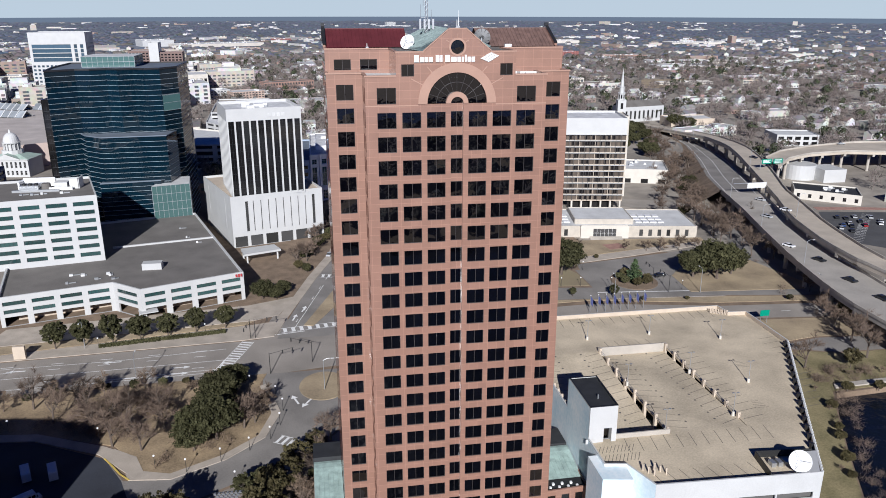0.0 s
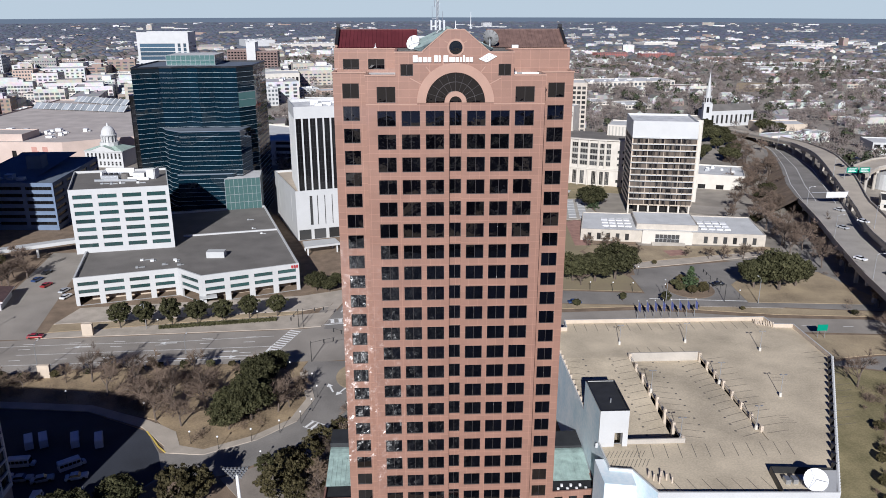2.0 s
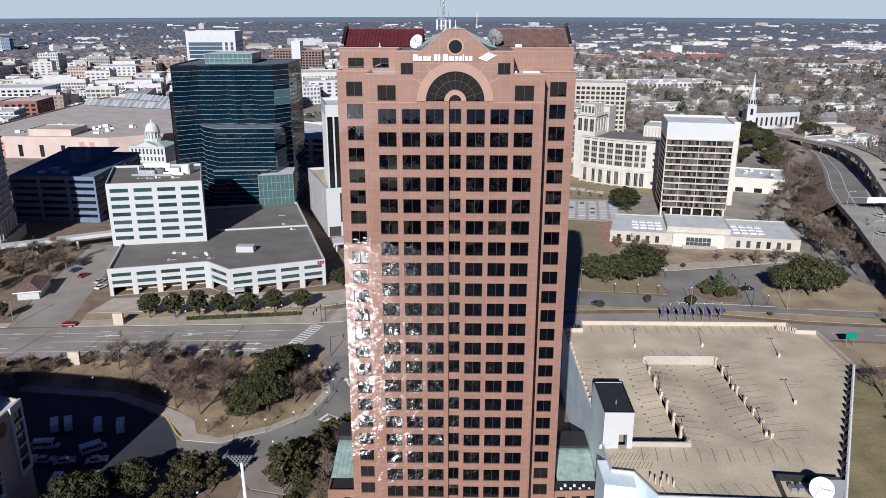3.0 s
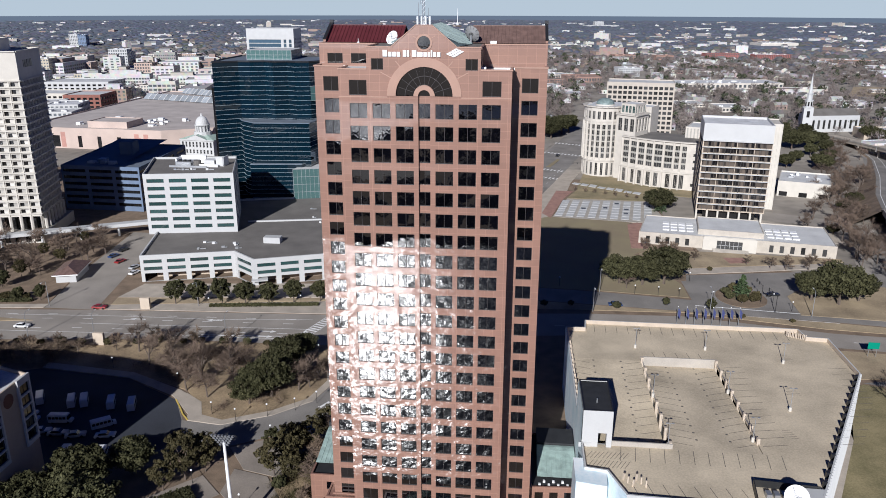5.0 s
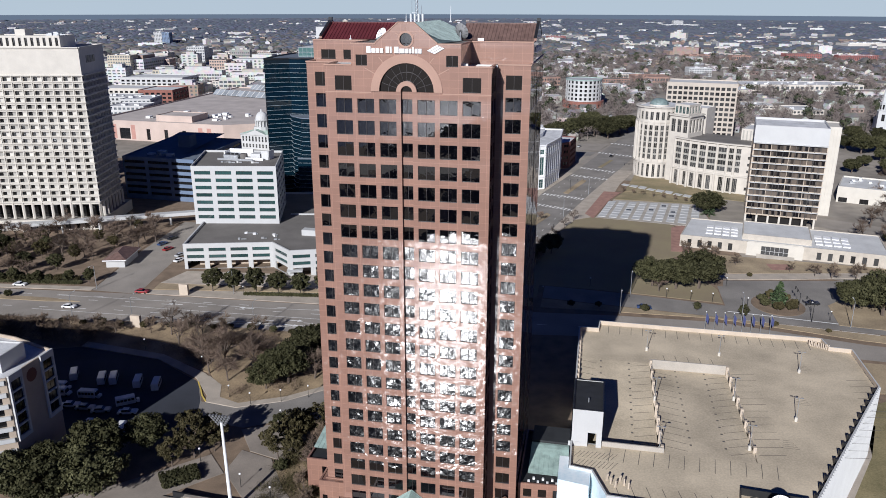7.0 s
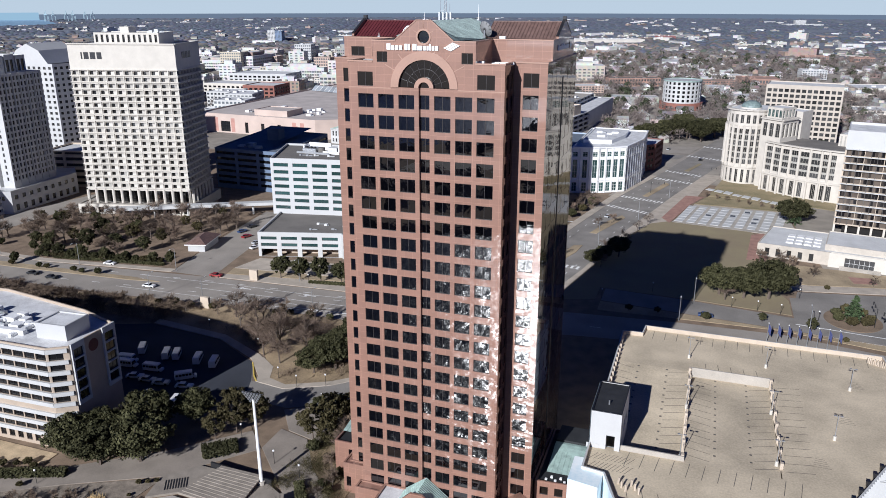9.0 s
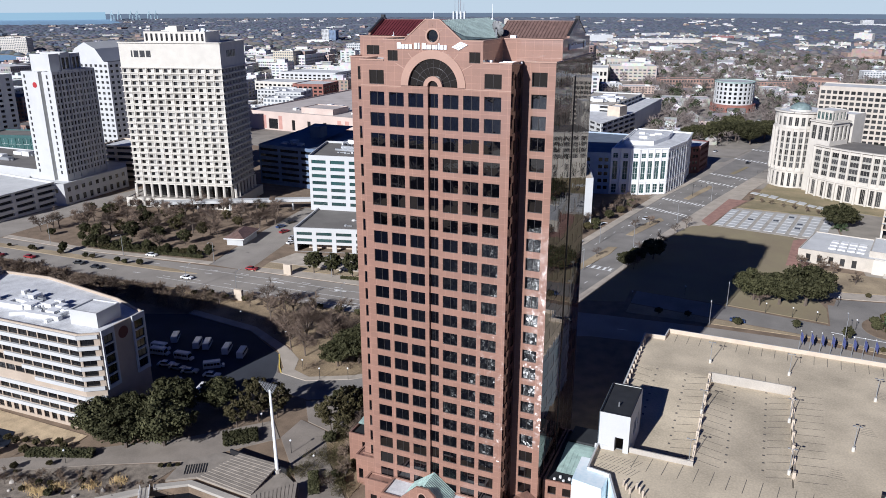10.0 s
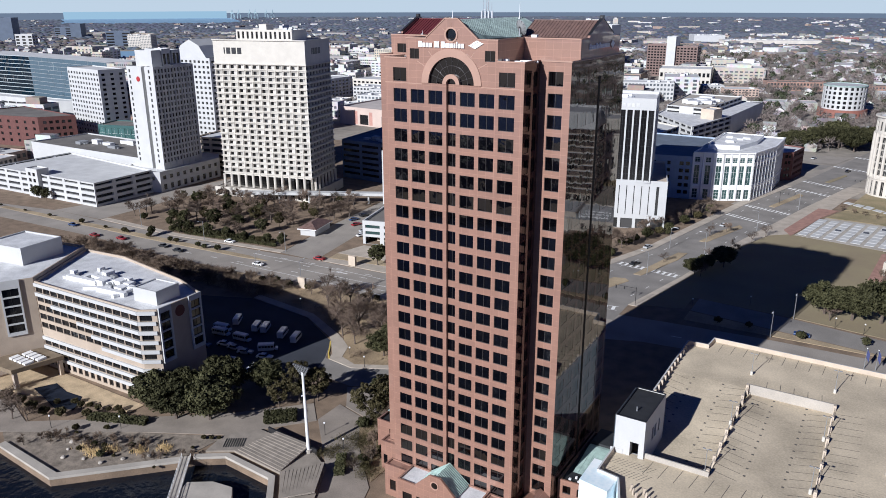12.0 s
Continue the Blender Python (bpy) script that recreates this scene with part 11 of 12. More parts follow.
def make_car(colour, long=4.7, wide=1.85, tall=1.45, cabin=(-1.5, 0.9), name="car", label=None):
    th = thing(name, (0, 0, 0), label or f"{colour} parked saloon car", "car", "cars")
    L, W = long / 2, wide / 2

    def rect(x0, x1, w, z):
        return [(x0, -w, z), (x1, -w, z), (x1, w, z), (x0, w, z)]

    bm = bmesh.new()
    loft(bm, [rect(-L + 0.1, L - 0.1, W * 0.94, 0.28), rect(-L, L, W, 0.5), rect(-L, L - 0.05, W, 0.72), rect(-L + 0.12, L - 0.25, W * 0.93, tall * 0.62)])
    parts = [("body", bm, PAINTS[colour])]
    bm = bmesh.new()
    c0, c1 = cabin
    loft(bm, [rect(c0, c1, W * 0.9, tall * 0.62), rect(c0 + 0.35, c1 - 0.5, W * 0.76, tall * 0.95)])
    parts.append(("glazing", bm, BLACK_GLASS))
    bm = bmesh.new()
    loft(bm, [rect(c0 + 0.33, c1 - 0.48, W * 0.77, tall * 0.95), rect(c0 + 0.45, c1 - 0.6, W * 0.7, tall)])
    parts.append(("roof", bm, PAINTS[colour]))
    for x in (-L * 0.62, L * 0.62):
        for s in (-1, 1):
            bm = bmesh.new()
            tube(bm, (x, s * (W - 0.2), 0.33), (x, s * (W + 0.01), 0.33), 0.33, 0.33, 12)
            parts.append(("wheel", bm, TYRE))
    for nm, b, m in parts:
        o = new(nm, mesh_of(nm, b, m))
        o.parent = th
    return th


def make_bus():
    th = thing("minibus", (0, 0, 0), "white shuttle minibus with dark side windows in the shaded lot", "bus", "minibuses")

    def rect(x0, x1, w, z):
        return [(x0, -w, z), (x1, -w, z), (x1, w, z), (x0, w, z)]

    items = []
    bm = bmesh.new()
    loft(bm, [rect(-3.6, 2.4, 1.15, 0.45), rect(-3.65, 2.4, 1.18, 1.5), rect(-3.65, 2.3, 1.18, 2.7), rect(-3.5, 2.1, 1.05, 2.95)])
    items.append(("body", bm, PAINTS["white"]))
    bm = bmesh.new()
    loft(bm, [rect(2.4, 3.6, 1.0, 0.45), rect(2.4, 3.65, 1.0, 1.1), rect(2.4, 3.3, 0.9, 1.35)])
    items.append(("bonnet", bm, PAINTS["white"]))
    for s in (-1, 1):
        bm = bmesh.new()
        for k in range(5):
            box(bm, -3.3 + k * 1.1, s * 1.19 - 0.01, 1.6, -2.4 + k * 1.1, s * 1.19 + 0.01, 2.4)
        items.append(("side_glass", bm, BLACK_GLASS))
    bm = bmesh.new()
    loft(bm, [rect(2.38, 2.75, 0.98, 1.35), rect(2.3, 2.42, 0.95, 2.4)])
    items.append(("windscreen", bm, BLACK_GLASS))
    for x in (-2.3, 2.4):
        for s in (-1, 1):
            bm = bmesh.new()
            tube(bm, (x, s * 0.9, 0.4), (x, s * 1.14, 0.4), 0.4, 0.4, 12)
            items.append(("wheel", bm, TYRE))
    for nm, b, m in items:
        o = new(nm, mesh_of(nm, b, m))
        o.parent = th
    return th


def park(model, spots, z=0.05, size=1.0):
    first = True
    for x, y, t, *zz in spots:
        ob = model if first else copy_thing(model, Matrix())
        first = False
        ob.matrix_basis = pose(x, y, zz[0] if zz else z, 0, 0, t) @ Matrix.Diagonal((size, size, size, 1))


park(make_bus(), [(-84.3, 153.8, 121), (-75.4, 153.2, 117), (-72.4, 153.9, 117), (-65.0, 153.6, 113), (-59.4, 153.3, 111), (-83.5, 146.8, 8), (-81.5, 144.3, 8), (-73, 144.6, 6), (-61.6, 143.6, 38), (-63.6, 130.8, 98), (-55.2, 131.3, 105)], size=0.78)
park(make_car("white"), [(-75, 139.6, 15), (-58.9, 139.4, 15), (-118, 197, 3), (178, 250, -65, 9.03), (199, 285, -65, 13.03), (245, 302, 60), (262, 303, 60), (259, 299.5, 60), (-149, 212, 5), (-107, 248, 75)])
park(make_car("dark"), [(-158, 192.5, 3), (-168, 193.5, 3), (6, 273, 70), (178.9, 232.7, -75, 9.03), (175.7, 211.7, -80, 9.03), (174.3, 195, -85, 9.03), (126, 250, 10), (243, 298, 60), (252, 304, 60), (268, 304, 60), (249, 310, 60), (246, 312.5, 60), (238, 291, 60), (-125, 274, 75), (271, 414, 20, 13.05), (251, 396, -66, 13.03), (-214, 330, 75), (60, 214, 5), (22, 528, 75), (31, 530, 75), (62, 500, 75)])
park(make_car("silver"), [(-70.5, 139.2, 8), (194, 290, -68, 9.03), (208, 318, -68, 9.03), (230, 293, 60), (236, 296, 60), (255, 312, 60), (262, 310, 60), (-110, 254, 75), (331, 428, 0, 13.05), (4.1, 296, 75), (24, 345, 75), (26.5, 529, 75), (40, 532, 75), (-65.9, 138.8, 20)])
park(make_car("red"), [(-102, 214.2, 4, 0.06), (-119, 260, 75), (-206, 188, 2), (-192, 191, 2), (250, 298, 60)])
park(make_car("blue"), [(-229, 193, 2), (-125, 266, 75), (240, 300, 60), (-80, 136, 10), (70, 235, 3)])
# car park by the motorway
LOT_BLACK = mat("dark_lot_asphalt", (0.075, 0.074, 0.076), 0.92, var=0.25, scale=0.12, fine=3)
strip("pavement", [(246.5, 328), (272, 324), (293, 319), (294, 323), (273, 329), (248, 334)], PAVERS, "worn red brick strip beside the car park", 0.09)
bm = bmesh.new()
sheet(bm, [(222, 282), (240, 262), (294, 300), (284, 317), (245, 325)], 0.05)
lot = solo("car_park", bm, LOT_BLACK, "dark asphalt car park beside the motorway", "car park", "structure")
bm = bmesh.new()
for r in range(3):
    for i in range(11):
        a = Vector((232 + r * 8, 276 + r * 9)) + Vector((2.6, 2.9)) * i * 0.72 * 1.0
        b = a + Vector((-2.9, 2.6)) * 1.1
        n = Vector((0.07, 0.07))
        bm.faces.new([bm.verts.new((*c, 0.06)) for c in (a - n, b - n, b + n, a + n)])
part("bay_lines", bm, PAINT_WHITE, lot)["kind"] = "stuff"
RB = [(249, 352), (273.5, 331.5), (284, 349.5), (258.5, 368.5)]
blocky("low_building", "low cream building with a black flat roof", "building", RB, 5.2, CREAM, ROOF_BLACK, {0: ([(1.2, 3.2, spaced(6, side(RB, 0), 1.6, 1.6))], dict(glass_m=BLACK_GLASS))})
units(RB, 4.6, 5, seed=61, size=(1, 2.4), m=WHITE_PAINT, h=(0.8, 1.4))
tank = thing("round_building", (283, 398, 0), "squat white round building under the flyover", "building")
bm = bmesh.new()
tube(bm, (283, 398, 0), (283, 398, 8.5), 9, 9, 28)
part("drum", bm, WHITE, tank)
bm = bmesh.new()
box(bm, 288, 382, 0, 302, 398, 7.5)
part("side_wing", bm, WHITE, tank)
WR = [(331, 496), (360.5, 490), (366, 512), (336, 520)]
blocky("low_building", "white two-storey building with dark window bays", "building", WR, 8.4, WHITE, ROOF_LIGHT, {0: ([(1, 3.2, spaced(5, side(WR, 0), 4, 1)), (4.6, 7, spaced(5, side(WR, 0), 4, 1))], dict(lights=4, glass_m=BLACK_GLASS))})
EB = [(294, 588), (333, 588.5), (336, 612), (296, 614)]
blocky("low_building", "low tan brick hall beside the church", "building", EB, 7.2, BEIGE, ROOF_LIGHT)
# ---- the far city: streets, houses, blocks and trees beyond counting ----
KEEP = []
for ob in list(scene.collection.objects):
    if ob.parent is None and ob.children and ob.type == "EMPTY" and ob.get("category") not in ("tree", "lamp", "street lamp", "car", "bus", "roof unit"):
        pts = [ch.matrix_basis @ v.co for ch in ob.children if ch.type == "MESH" for v in list(ch.data.vertices)[:: max(1, len(ch.data.vertices) // 40)]]
        if len(pts) > 8 and max(p.length for p in pts) > 60:
            KEEP.append((min(p.x for p in pts) - 6, min(p.y for p in pts) - 6, max(p.x for p in pts) + 6, max(p.y for p in pts) + 6))
KEEP.append((-1350, 845, -1045, 1040))
KEEP.append((412, 900, 505, 985))
KEEP.append((8, 484, 92, 546))
bm = bmesh.new()
sheet(bm, [(402, 892), (482, 888), (530, 996), (450, 1000)], 0.016)
solo("ground_field", bm, DRY, "dry grass field among the far trees", "ground", "structure")
STREETS = [[(-14, 217), (25, 390), (110, 700), (330, 1600), (700, 3400)], [(-900, 640), (-300, 660), (80, 700), (480, 720), (1200, 700)], [(-1000, 880), (-200, 905), (120, 860), (700, 900), (1500, 860)], [(-1400, 1250), (0, 1230), (1600, 1180)], [(-420, 430), (-380, 900), (-330, 1700)], [(-150, 430), (-100, 900), (60, 2000)], [(330, 430), (420, 1000), (560, 1900)], [(560, 500), (700, 1400)], [(-800, 300), (-820, 900), (-700, 2200)], [(-1800, 1700), (0, 1750), (2200, 1650)]]


def near_line(x, y, pts, d):
    p = Vector((x, y))
    for a, b in zip(pts, pts[1:]):
        a, b = Vector(a), Vector(b)
        u = b - a
        t = max(0, min(1, (p - a).dot(u) / u.length_squared))
        if (a + u * t - p).length < d:
            return True
    return False


HIGH = [[(230, 560), (258, 440), (216, 330), (176, 220), (172, 120)], [(420, 415), (300, 412), (250, 380)]]


def in_bay(x, y):
    inside = False
    for (x0, y0), (x1, y1) in zip(BAY_SHORE, BAY_SHORE[1:] + BAY_SHORE[:1]):
        if (y0 > y) != (y1 > y) and x < x0 + (y - y0) * (x1 - x0) / (y1 - y0):
            inside = not inside
    return inside


def open_ground(x, y, pad=0.0, road=9.0):
    if (y < 420 and -330 < x < 300) or (y < 500 and -330 < x < -100):
        return False
    if 415 < y < 870 and abs(x - 52 - (y - 444) * 0.229) < 23 + pad:
        return False
    if any(x0 - pad < x < x1 + pad and y0 - pad < y < y1 + pad for x0, y0, x1, y1 in KEEP):
        return False
    if any(near_line(x, y, s, road + pad) for s in STREETS) or any(near_line(x, y, s, 18 + pad) for s in HIGH):
        return False
    if x < -2500 and in_bay(x, y):
        return False
    return y > 200 or abs(x) > 330


bm = bmesh.new()
for s in STREETS:
    for a, b in zip(s, s[1:]):
        a, b = Vector(a), Vector(b)
        n = Vector((-(b - a).y, (b - a).x)).normalized() * 6
        bm.faces.new([bm.verts.new((*c, 0.012)) for c in (a - n, b - n, b + n, a + n)])
solo("road_far", bm, ASPHALT_OLD, "long grey city streets running to the horizon", "road", "structure")


def island_mat(name, colors, rough=0.85, scale=0.2):
    """One colour for each separate piece, by chance, with slight stains."""
    m = bpy.data.materials.new(name)
    m.use_nodes = True
    nt = m.node_tree
    geo = nt.nodes.new("ShaderNodeNewGeometry")
    ramp = nt.nodes.new("ShaderNodeValToRGB")
    ramp.color_ramp.interpolation = "CONSTANT"
    e = ramp.color_ramp.elements
    while len(e) < len(colors):
        e.new(0.5)
    for i, c in enumerate(colors):
        e[i].position = i / len(colors)
        e[i].color = (*c, 1)
    nt.links.new(geo.outputs["Random Per Island"], ramp.inputs["Fac"])
    n = nt.nodes.new("ShaderNodeTexNoise")
    n.inputs["Scale"].default_value = scale
    mixn = nt.nodes.new("ShaderNodeMix")
    mixn.data_type, mixn.blend_type = "RGBA", "MULTIPLY"
    mixn.inputs[0].default_value = 0.5
    nt.links.new(geo.outputs["Position"], n.inputs["Vector"])
    nt.links.new(ramp.outputs[0], mixn.inputs[6])
    nt.links.new(n.outputs["Color"], mixn.inputs[7])
    nt.links.new(mixn.outputs[2], nt.nodes["Principled BSDF"].inputs["Base Color"])
    nt.nodes["Principled BSDF"].inputs["Roughness"].default_value = rough
    return m


WALLS = island_mat("far_walls", [(0.72, 0.71, 0.68), (0.66, 0.63, 0.57), (0.6, 0.54, 0.46), (0.40, 0.30, 0.25), (0.7, 0.68, 0.65), (0.42, 0.40, 0.38), (0.8, 0.8, 0.79), (0.74, 0.73, 0.7)])
ROOFS = island_mat("far_roofs", [(0.66, 0.65, 0.64), (0.3, 0.29, 0.28), (0.78, 0.78, 0.78), (0.4, 0.33, 0.29), (0.72, 0.71, 0.70), (0.74, 0.74, 0.74), (0.28, 0.26, 0.25), (0.5, 0.48, 0.47)])
PITCH = island_mat("far_pitched_roofs", [(0.24, 0.23, 0.225), (0.32, 0.30, 0.28), (0.2, 0.185, 0.175), (0.42, 0.40, 0.38), (0.27, 0.22, 0.19), (0.55, 0.54, 0.53)])
FAR_PANES = island_mat("far_window_panes", [(0.09, 0.095, 0.10), (0.14, 0.15, 0.16), (0.20, 0.205, 0.21), (0.11, 0.12, 0.13)], 0.3)
rnd = random.Random(77)
EYE_XY = Vector((50, 0))


def spot(r0, r1, power, az0=-64, az1=43):
    while True:
        r = r0 + (r1 - r0) * rnd.random() ** power
        a = radians(rnd.uniform(az0, az1))
        x, y = EYE_XY.x + r * math.sin(a), r * math.cos(a)
        if abs(x) < 4700 and y < 4800:
            return x, y, r, a


class Pile:
    """Gathers many small shapes into one mesh."""

    def __init__(self):
        self.v, self.f, self.m = [], [], []

    def add(self, verts, faces, mats):
        k = len(self.v)
        self.v += verts
        self.f += [tuple(i + k for i in f) for f in faces]
        self.m += mats

    def make(self, name, label, category, *mats):
        me = raw_mesh(name, self.v, self.f, *mats)
        me.polygons.foreach_set("material_index", self.m)
        return tagged(new(name, me), label, category, "", "stuff")


blocks, houses = Pile(), Pile()
taken = {}


def claim(x, y, size):
    """Keeps the far blocks from standing in one another."""
    cx, cy = int(x // 40), int(y // 40)
    for i in range(cx - 2, cx + 3):
        for j in range(cy - 2, cy + 3):
            for px, py, s in taken.get((i, j), ()):
                if abs(px - x) < (s + size) * 0.5 and abs(py - y) < (s + size) * 0.5:
                    return False
    taken.setdefault((cx, cy), []).append((x, y, size))
    return True


def far_block(x, y, w, d, h, turn, windows_too):
    c, s = math.cos(turn), math.sin(turn)
    base = [(-w / 2, -d / 2), (w / 2, -d / 2), (w / 2, d / 2), (-w / 2, d / 2)]
    p = [(x + a * c - b * s, y + a * s + b * c) for a, b in base]
    v = [(*q, 0) for q in p] + [(*q, h) for q in p]
    blocks.add(v, [(0, 1, 5, 4), (1, 2, 6, 5), (2, 3, 7, 6), (3, 0, 4, 7)], [0] * 4)
    blocks.add([(*q, h - 0.5) for q in p], [(0, 1, 2, 3)], [1])
    if rnd.random() < 0.6 and w > 14:
        for _ in range(rnd.randint(1, 4)):
            a, b = rnd.uniform(-0.35, 0.35) * w, rnd.uniform(-0.35, 0.35) * d
            ux, uy, uw, uh = x + a * c - b * s, y + a * s + b * c, rnd.uniform(1, 3), rnd.uniform(1, 2.5)
            q = [(ux - uw, uy - uw), (ux + uw, uy - uw), (ux + uw, uy + uw), (ux - uw, uy + uw)]
            blocks.add([(*e, h - 0.5) for e in q] + [(*e, h + uh) for e in q], [(0, 1, 5, 4), (1, 2, 6, 5), (3, 0, 4, 7), (4, 5, 6, 7)], [0, 0, 0, 1])
    if h > 9 and rnd.random() < 0.5:
        q = [(x + (a * c - b * s) * 0.5, y + (a * s + b * c) * 0.5) for a, b in base]
        up = h + rnd.uniform(2.5, 5)
        blocks.add([(*e, h - 0.5) for e in q] + [(*e, up) for e in q], [(0, 1, 5, 4), (1, 2, 6, 5), (3, 0, 4, 7)], [0, 0, 0])
        blocks.add([(*e, up) for e in q], [(0, 1, 2, 3)], [1])
    if windows_too:
        pitch_z, pitch_x = rnd.uniform(3.3, 4.4), rnd.choice((3.2, 4.2, 5.5, 8.0))
        gap, tall = rnd.choice((0.12, 0.2, 0.27)), rnd.uniform(1.3, 2.3)
        fl = max(1, int((h - 0.6) / pitch_z))
        for e in (0, 1, 3):
            a, b = Vector(p[e]), Vector(p[(e + 1) % 4])
            u = (b - a).normalized()
            n = Vector((u.y, -u.x)) * 0.06
            k = max(2, int((b - a).length / pitch_x))
            for f in range(fl):
                for i in range(k):
                    q0 = a + u * ((i + gap) * (b - a).length / k) + n
                    q1 = a + u * ((i + 1 - gap) * (b - a).length / k) + n
                    z0 = 1.0 + f * pitch_z
                    blocks.add([(*q0, z0), (*q1, z0), (*q1, z0 + tall), (*q0, z0 + tall)], [(0, 1, 2, 3)], [2])


def far_house(x, y, turn, s=1.0):
    w, d, h = rnd.uniform(8, 15) * s, rnd.uniform(7, 10) * s, rnd.uniform(3, 6.2)
    c, sn = math.cos(turn), math.sin(turn)
    P = lambda a, b, z: (x + a * c - b * sn, y + a * sn + b * c, z)
    v = [P(a, b, z) for z in (0, h) for a, b in ((-w / 2, -d / 2), (w / 2, -d / 2), (w / 2, d / 2), (-w / 2, d / 2))]
    v += [P(-w / 2, 0, h + d * 0.3), P(w / 2, 0, h + d * 0.3)]
    houses.add(v, [(0, 1, 5, 4), (1, 2, 6, 9, 5), (2, 3, 7, 6), (3, 0, 4, 8, 7)], [0] * 4)
    e = 0.4
    r = [P(-w / 2 - e, -d / 2 - e, h - 0.2), P(w / 2 + e, -d / 2 - e, h - 0.2), P(w / 2 + e, 0, h + d * 0.3 + 0.1), P(-w / 2 - e, 0, h + d * 0.3 + 0.1), P(w / 2 + e, d / 2 + e, h - 0.2), P(-w / 2 - e, d / 2 + e, h - 0.2)]
    houses.add(r, [(0, 1, 2, 3), (3, 2, 4, 5)], [1, 1])
    if s >= 1 and y < 1300:
        for b in (-d / 2 - 0.05,):
            for k in range(3):
                a = -w / 2 + w * (k + 0.3) / 3
                houses.add([P(a, b, 1), P(a + w * 0.13, b, 1), P(a + w * 0.13, b, 2.4), P(a, b, 2.4)], [(0, 1, 2, 3)], [2])


made = 0
for _ in range(9000):
    x, y, r, a = spot(430, 1500, 0.75)
    down = x < -120 + (y - 430) * 0.05 and y < 1250
    if not open_ground(x, y, 8):
        continue
    turn = radians(rnd.choice((8, 12, 15)) + rnd.choice((0, 90)) + rnd.gauss(0, 2))
    if down:
        w, d = rnd.choice((rnd.uniform(14, 30), rnd.uniform(30, 72))), rnd.uniform(14, 38)
        if claim(x, y, max(w, d) * 0.8):
            h = rnd.choice((6, 8, 11, 14, 18, 22)) * rnd.uniform(0.8, 1.1)
            if r < 830 and made < 44:
                tone, wall, roof = rnd.choice((("white", WHITE, ROOF_WHITE), ("cream", FAR_CREAM, ROOF_WHITE), ("tan brick", FAR_TANPINK, ROOF_LIGHT), ("brown brick", FAR_BRICK, ROOF_GREY), ("cream", FAR_CREAM, ROOF_LIGHT), ("white", WHITE_CONC, ROOF_LIGHT)))
                city_block(x, y, w, d, h, math.degrees(turn), wall, roof, f"{tone} city block with {'low' if h < 10 else 'stacked'} window rows", "building", max(1, int(h / 3.7)))
                made += 1
            else:
                far_block(x, y, w, d, h, turn, True)
    elif rnd.random() < 0.2:
        w, d = rnd.uniform(24, 75), rnd.uniform(12, 28)
        if claim(x, y, max(w, d) * 0.9):
            far_block(x, y, w, d, rnd.uniform(4.5, 9), turn, rnd.random() < 0.7)
    elif rnd.random() < 0.5:
        if claim(x, y, 19):
            far_house(x, y, turn)
for _ in range(5200):
    x, y, r, a = spot(1500, 4700, 1.15)
    town = noise.noise(Vector((x * 0.0022, y * 0.0040, 11)))
    if not open_ground(x, y, 4, 6) or rnd.random() > (0.16 if r > 2500 else 0.6) * (2.2 if town > 0.16 else 0.35):
        continue
    turn = radians(rnd.uniform(0, 180))
    if rnd.random() < 0.5:
        w, d = rnd.uniform(14, 70), rnd.uniform(12, 26)
        if claim(x, y, max(w, d)):
            far_block(x, y, w, d, rnd.uniform(4, 8) if rnd.random() < 0.985 else rnd.uniform(14, 22), turn, False)
    elif claim(x, y, 24):
        far_house(x, y, turn, 1.25)
blocks.make("distant_buildings", "flat-roofed city buildings of white, tan and brick", "buildings", WALLS, ROOFS, FAR_PANES)
houses.make("distant_houses", "small pitched-roof houses among winter trees", "houses", WALLS, PITCH, BLACK_GLASS)

# winter woods: many thin twigs near, clumps far off
TWIG_FAR = island_mat("winter_woods", [(0.20, 0.178, 0.17), (0.185, 0.168, 0.162), (0.215, 0.19, 0.18), (0.17, 0.158, 0.157), (0.12, 0.128, 0.105), (0.195, 0.178, 0.176)], 1.0, 0.05)
GREEN_FAR = island_mat("far_evergreens", [(0.045, 0.058, 0.028), (0.06, 0.072, 0.035), (0.075, 0.08, 0.04)], 0.9, 0.3)
# Blue of the distance haze is put into these tree colours.
HAZED_WOODS = island_mat("distant_woods", [(0.135, 0.152, 0.20), (0.12, 0.14, 0.188), (0.15, 0.165, 0.205), (0.115, 0.132, 0.175), (0.14, 0.158, 0.21)], 1.0, 0.05)
bare_far, green_far, woods, rim = Pile(), Pile(), Pile(), Pile()


def far_bare(x, y, h):
    v, f = [], []
    for _ in range(rnd.randint(60, 80)):
        d = Vector((rnd.gauss(0, 1), rnd.gauss(0, 1), rnd.gauss(0.2, 0.8))).normalized()
        rr = rnd.uniform(0.3, 1.0)
        o = Vector((x + d.x * h * 0.42 * rr, y + d.y * h * 0.42 * rr, h * (0.58 + 0.4 * d.z * rr)))
        e = (d + Vector((rnd.gauss(0, 0.6), rnd.gauss(0, 0.6), 0.4))).normalized() * h * 0.17
        w = e.cross(Vector((rnd.gauss(0, 1), rnd.gauss(0, 1), rnd.gauss(0, 1)))).normalized() * h * 0.022
        k = len(v)
        v += [o - w - e * 0.5, o + w - e * 0.5, o + e]
        f.append((k, k + 1, k + 2))
    k = len(v)
    w = h * 0.02
    v += [Vector((x - w, y, 0)), Vector((x + w, y, 0)), Vector((x, y, h * 0.7))]
    f.append((k, k + 1, k + 2))
    bare_far.add(v, f, [0] * len(f))


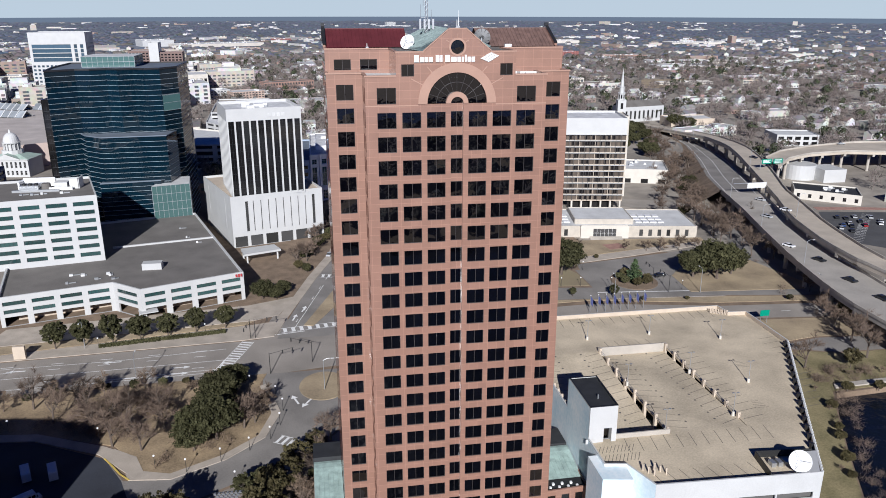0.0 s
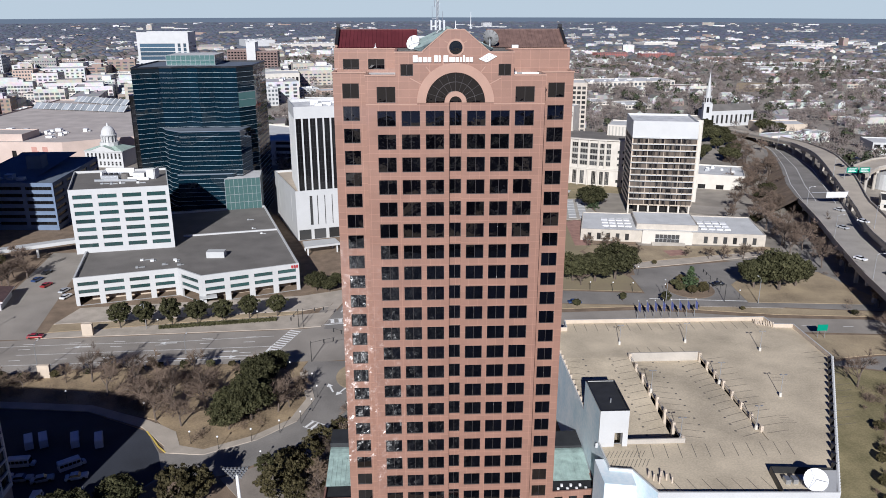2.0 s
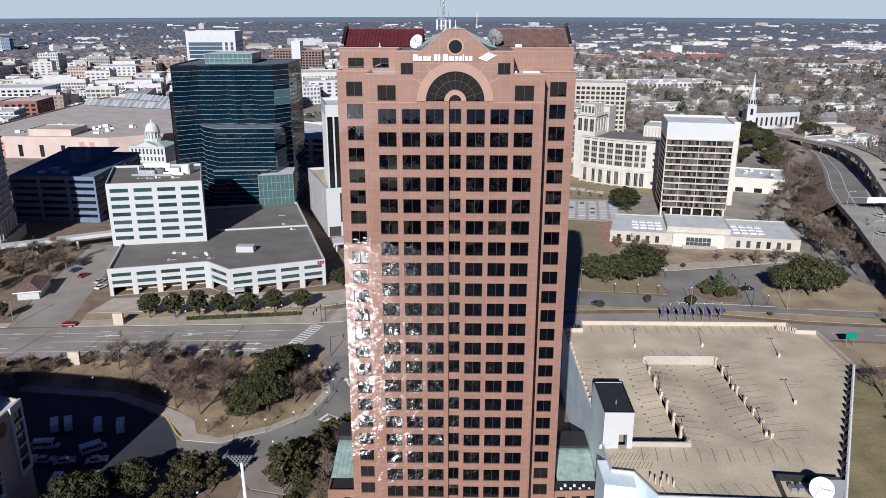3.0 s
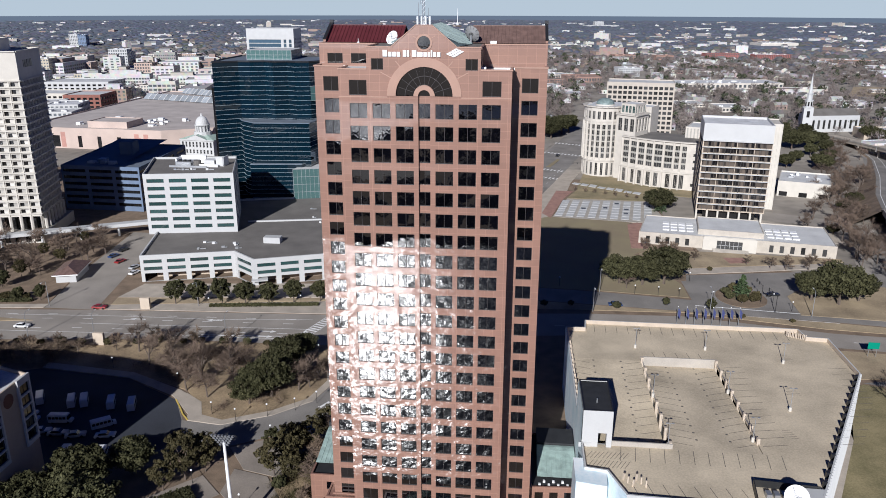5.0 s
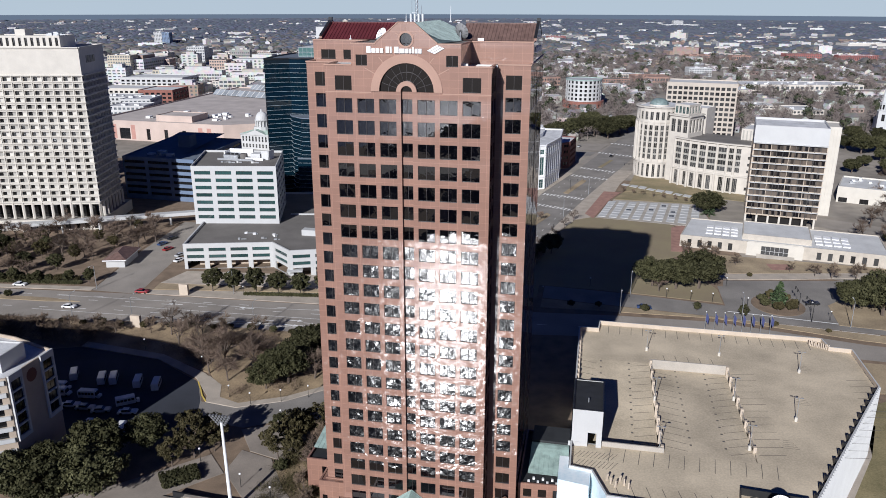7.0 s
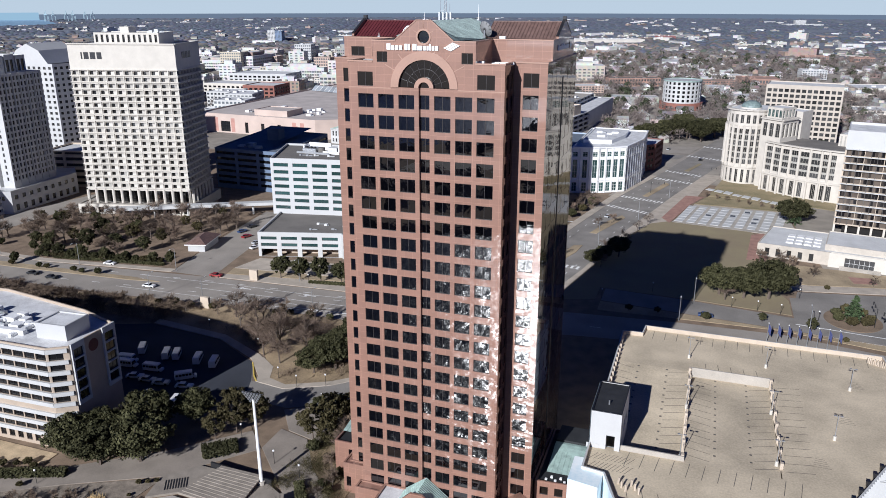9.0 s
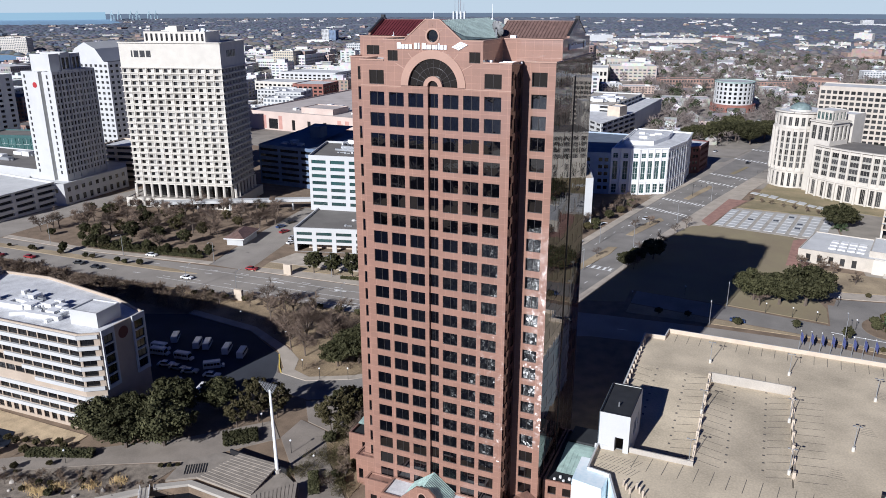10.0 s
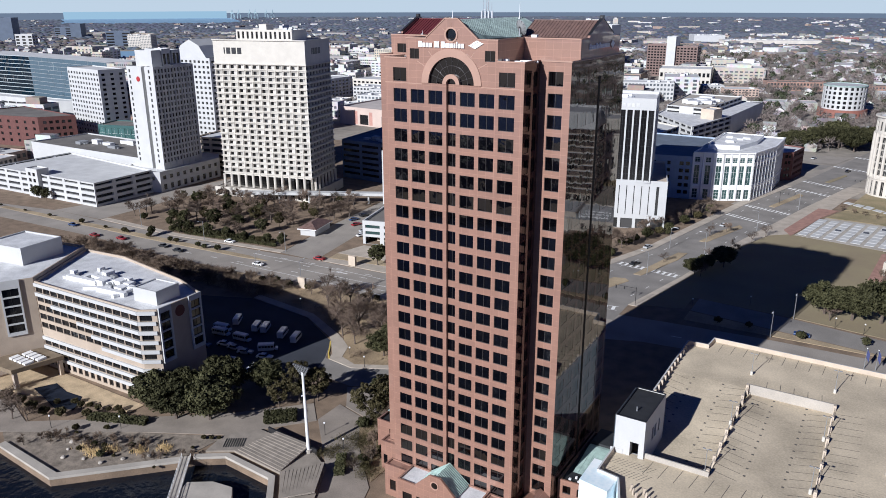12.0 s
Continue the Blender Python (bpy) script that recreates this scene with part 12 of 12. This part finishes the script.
def far_green(x, y, h):
    v, f = [], []
    for _ in range(70):
        d = Vector((rnd.gauss(0, 1), rnd.gauss(0, 1), rnd.gauss(0.2, 0.8))).normalized()
        rr = rnd.uniform(0.6, 1.0)
        o = Vector((x + d.x * h * 0.42 * rr, y + d.y * h * 0.42 * rr, h * (0.55 + 0.42 * d.z * rr)))
        a = d.orthogonal().normalized() * h * 0.09
        b = d.cross(a).normalized() * h * 0.08
        k = len(v)
        v += [o - a, o - b, o + a, o + b]
        f.append((k, k + 1, k + 2, k + 3))
    green_far.add(v, f, [0] * len(f))


def wood_clump(x, y, w, h):
    """A rough mound of crowns."""
    n = 7
    v = [Vector((x + rnd.gauss(0, 0.15) * w, y, h * rnd.uniform(0.9, 1.15)))]
    for ring, (rr, hh) in enumerate(((0.5, 0.85), (1.0, 0.1))):
        for i in range(n):
            t = 2 * math.pi * (i + 0.5 * ring) / n
            q = rr * w * rnd.uniform(0.75, 1.25)
            v.append(Vector((x + q * math.cos(t), y + q * math.sin(t), h * hh * rnd.uniform(0.7, 1.2))))
    f = []
    for i in range(n):
        j = (i + 1) % n
        f.append((0, 1 + i, 1 + j))
        f.append((1 + i, 1 + n + i, 1 + j))
        f.append((1 + n + i, 1 + n + j, 1 + j))
    # With distance, more clumps go to the haze-tinted pile.
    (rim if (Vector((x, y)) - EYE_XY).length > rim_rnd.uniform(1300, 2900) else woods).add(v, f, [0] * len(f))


rim_rnd = random.Random(5)
count = 0
while count < 5600:
    x, y, r, a = spot(420, 1500, 0.85)
    down = x < -120 + (y - 430) * 0.05 and y < 1250
    if (down and rnd.random() < 0.85) or not open_ground(x, y, -2, 7):
        continue
    if not down and y < 560 and 0 < x < 240 and rnd.random() < 0.3:
        continue
    (far_green if rnd.random() < 0.14 else far_bare)(x, y, rnd.uniform(7, 13))
    count += 1
count = 0
while count < 30000:
    x, y, r, a = spot(1200, 4750, 0.8)
    count += 1
    if open_ground(x, y, -6, 5) and noise.noise(Vector((x * 0.004, y * 0.004, 3))) > -0.3 and noise.noise(Vector((x * 0.0022, y * 0.0040, 11))) < 0.34:
        s = 0.7 + r / 2600
        wood_clump(x, y, rnd.uniform(5, 9) * s, rnd.uniform(4, 7) * (1.0 if r < 1800 else 0.75))
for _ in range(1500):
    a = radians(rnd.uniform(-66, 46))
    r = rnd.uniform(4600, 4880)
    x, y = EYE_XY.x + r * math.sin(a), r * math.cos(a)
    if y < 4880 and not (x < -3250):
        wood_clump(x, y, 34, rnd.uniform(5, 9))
for _ in range(2200):
    x, y = rnd.uniform(-700, 500), rnd.uniform(-435, -100)
    if y > -240 - max(0.0, min(180.0, (x + 130) * 1.6)) and not (-120 < x < 0 and -244 < y < -186):
        wood_clump(x, y, rnd.uniform(5, 9), rnd.uniform(5, 10))
bare_far.make("winter_trees", "far leafless street and garden trees", "trees", TWIG_GREY)
green_far.make("evergreen_trees", "far dark evergreen trees", "trees", GREEN_FAR)
for pile, args in ((woods, ("winter_woods", "far grey-brown winter woods", "trees", TWIG_FAR)), (rim, ("distant_woods", "far winter woods with haze blue put into their colour", "trees", HAZED_WOODS))):
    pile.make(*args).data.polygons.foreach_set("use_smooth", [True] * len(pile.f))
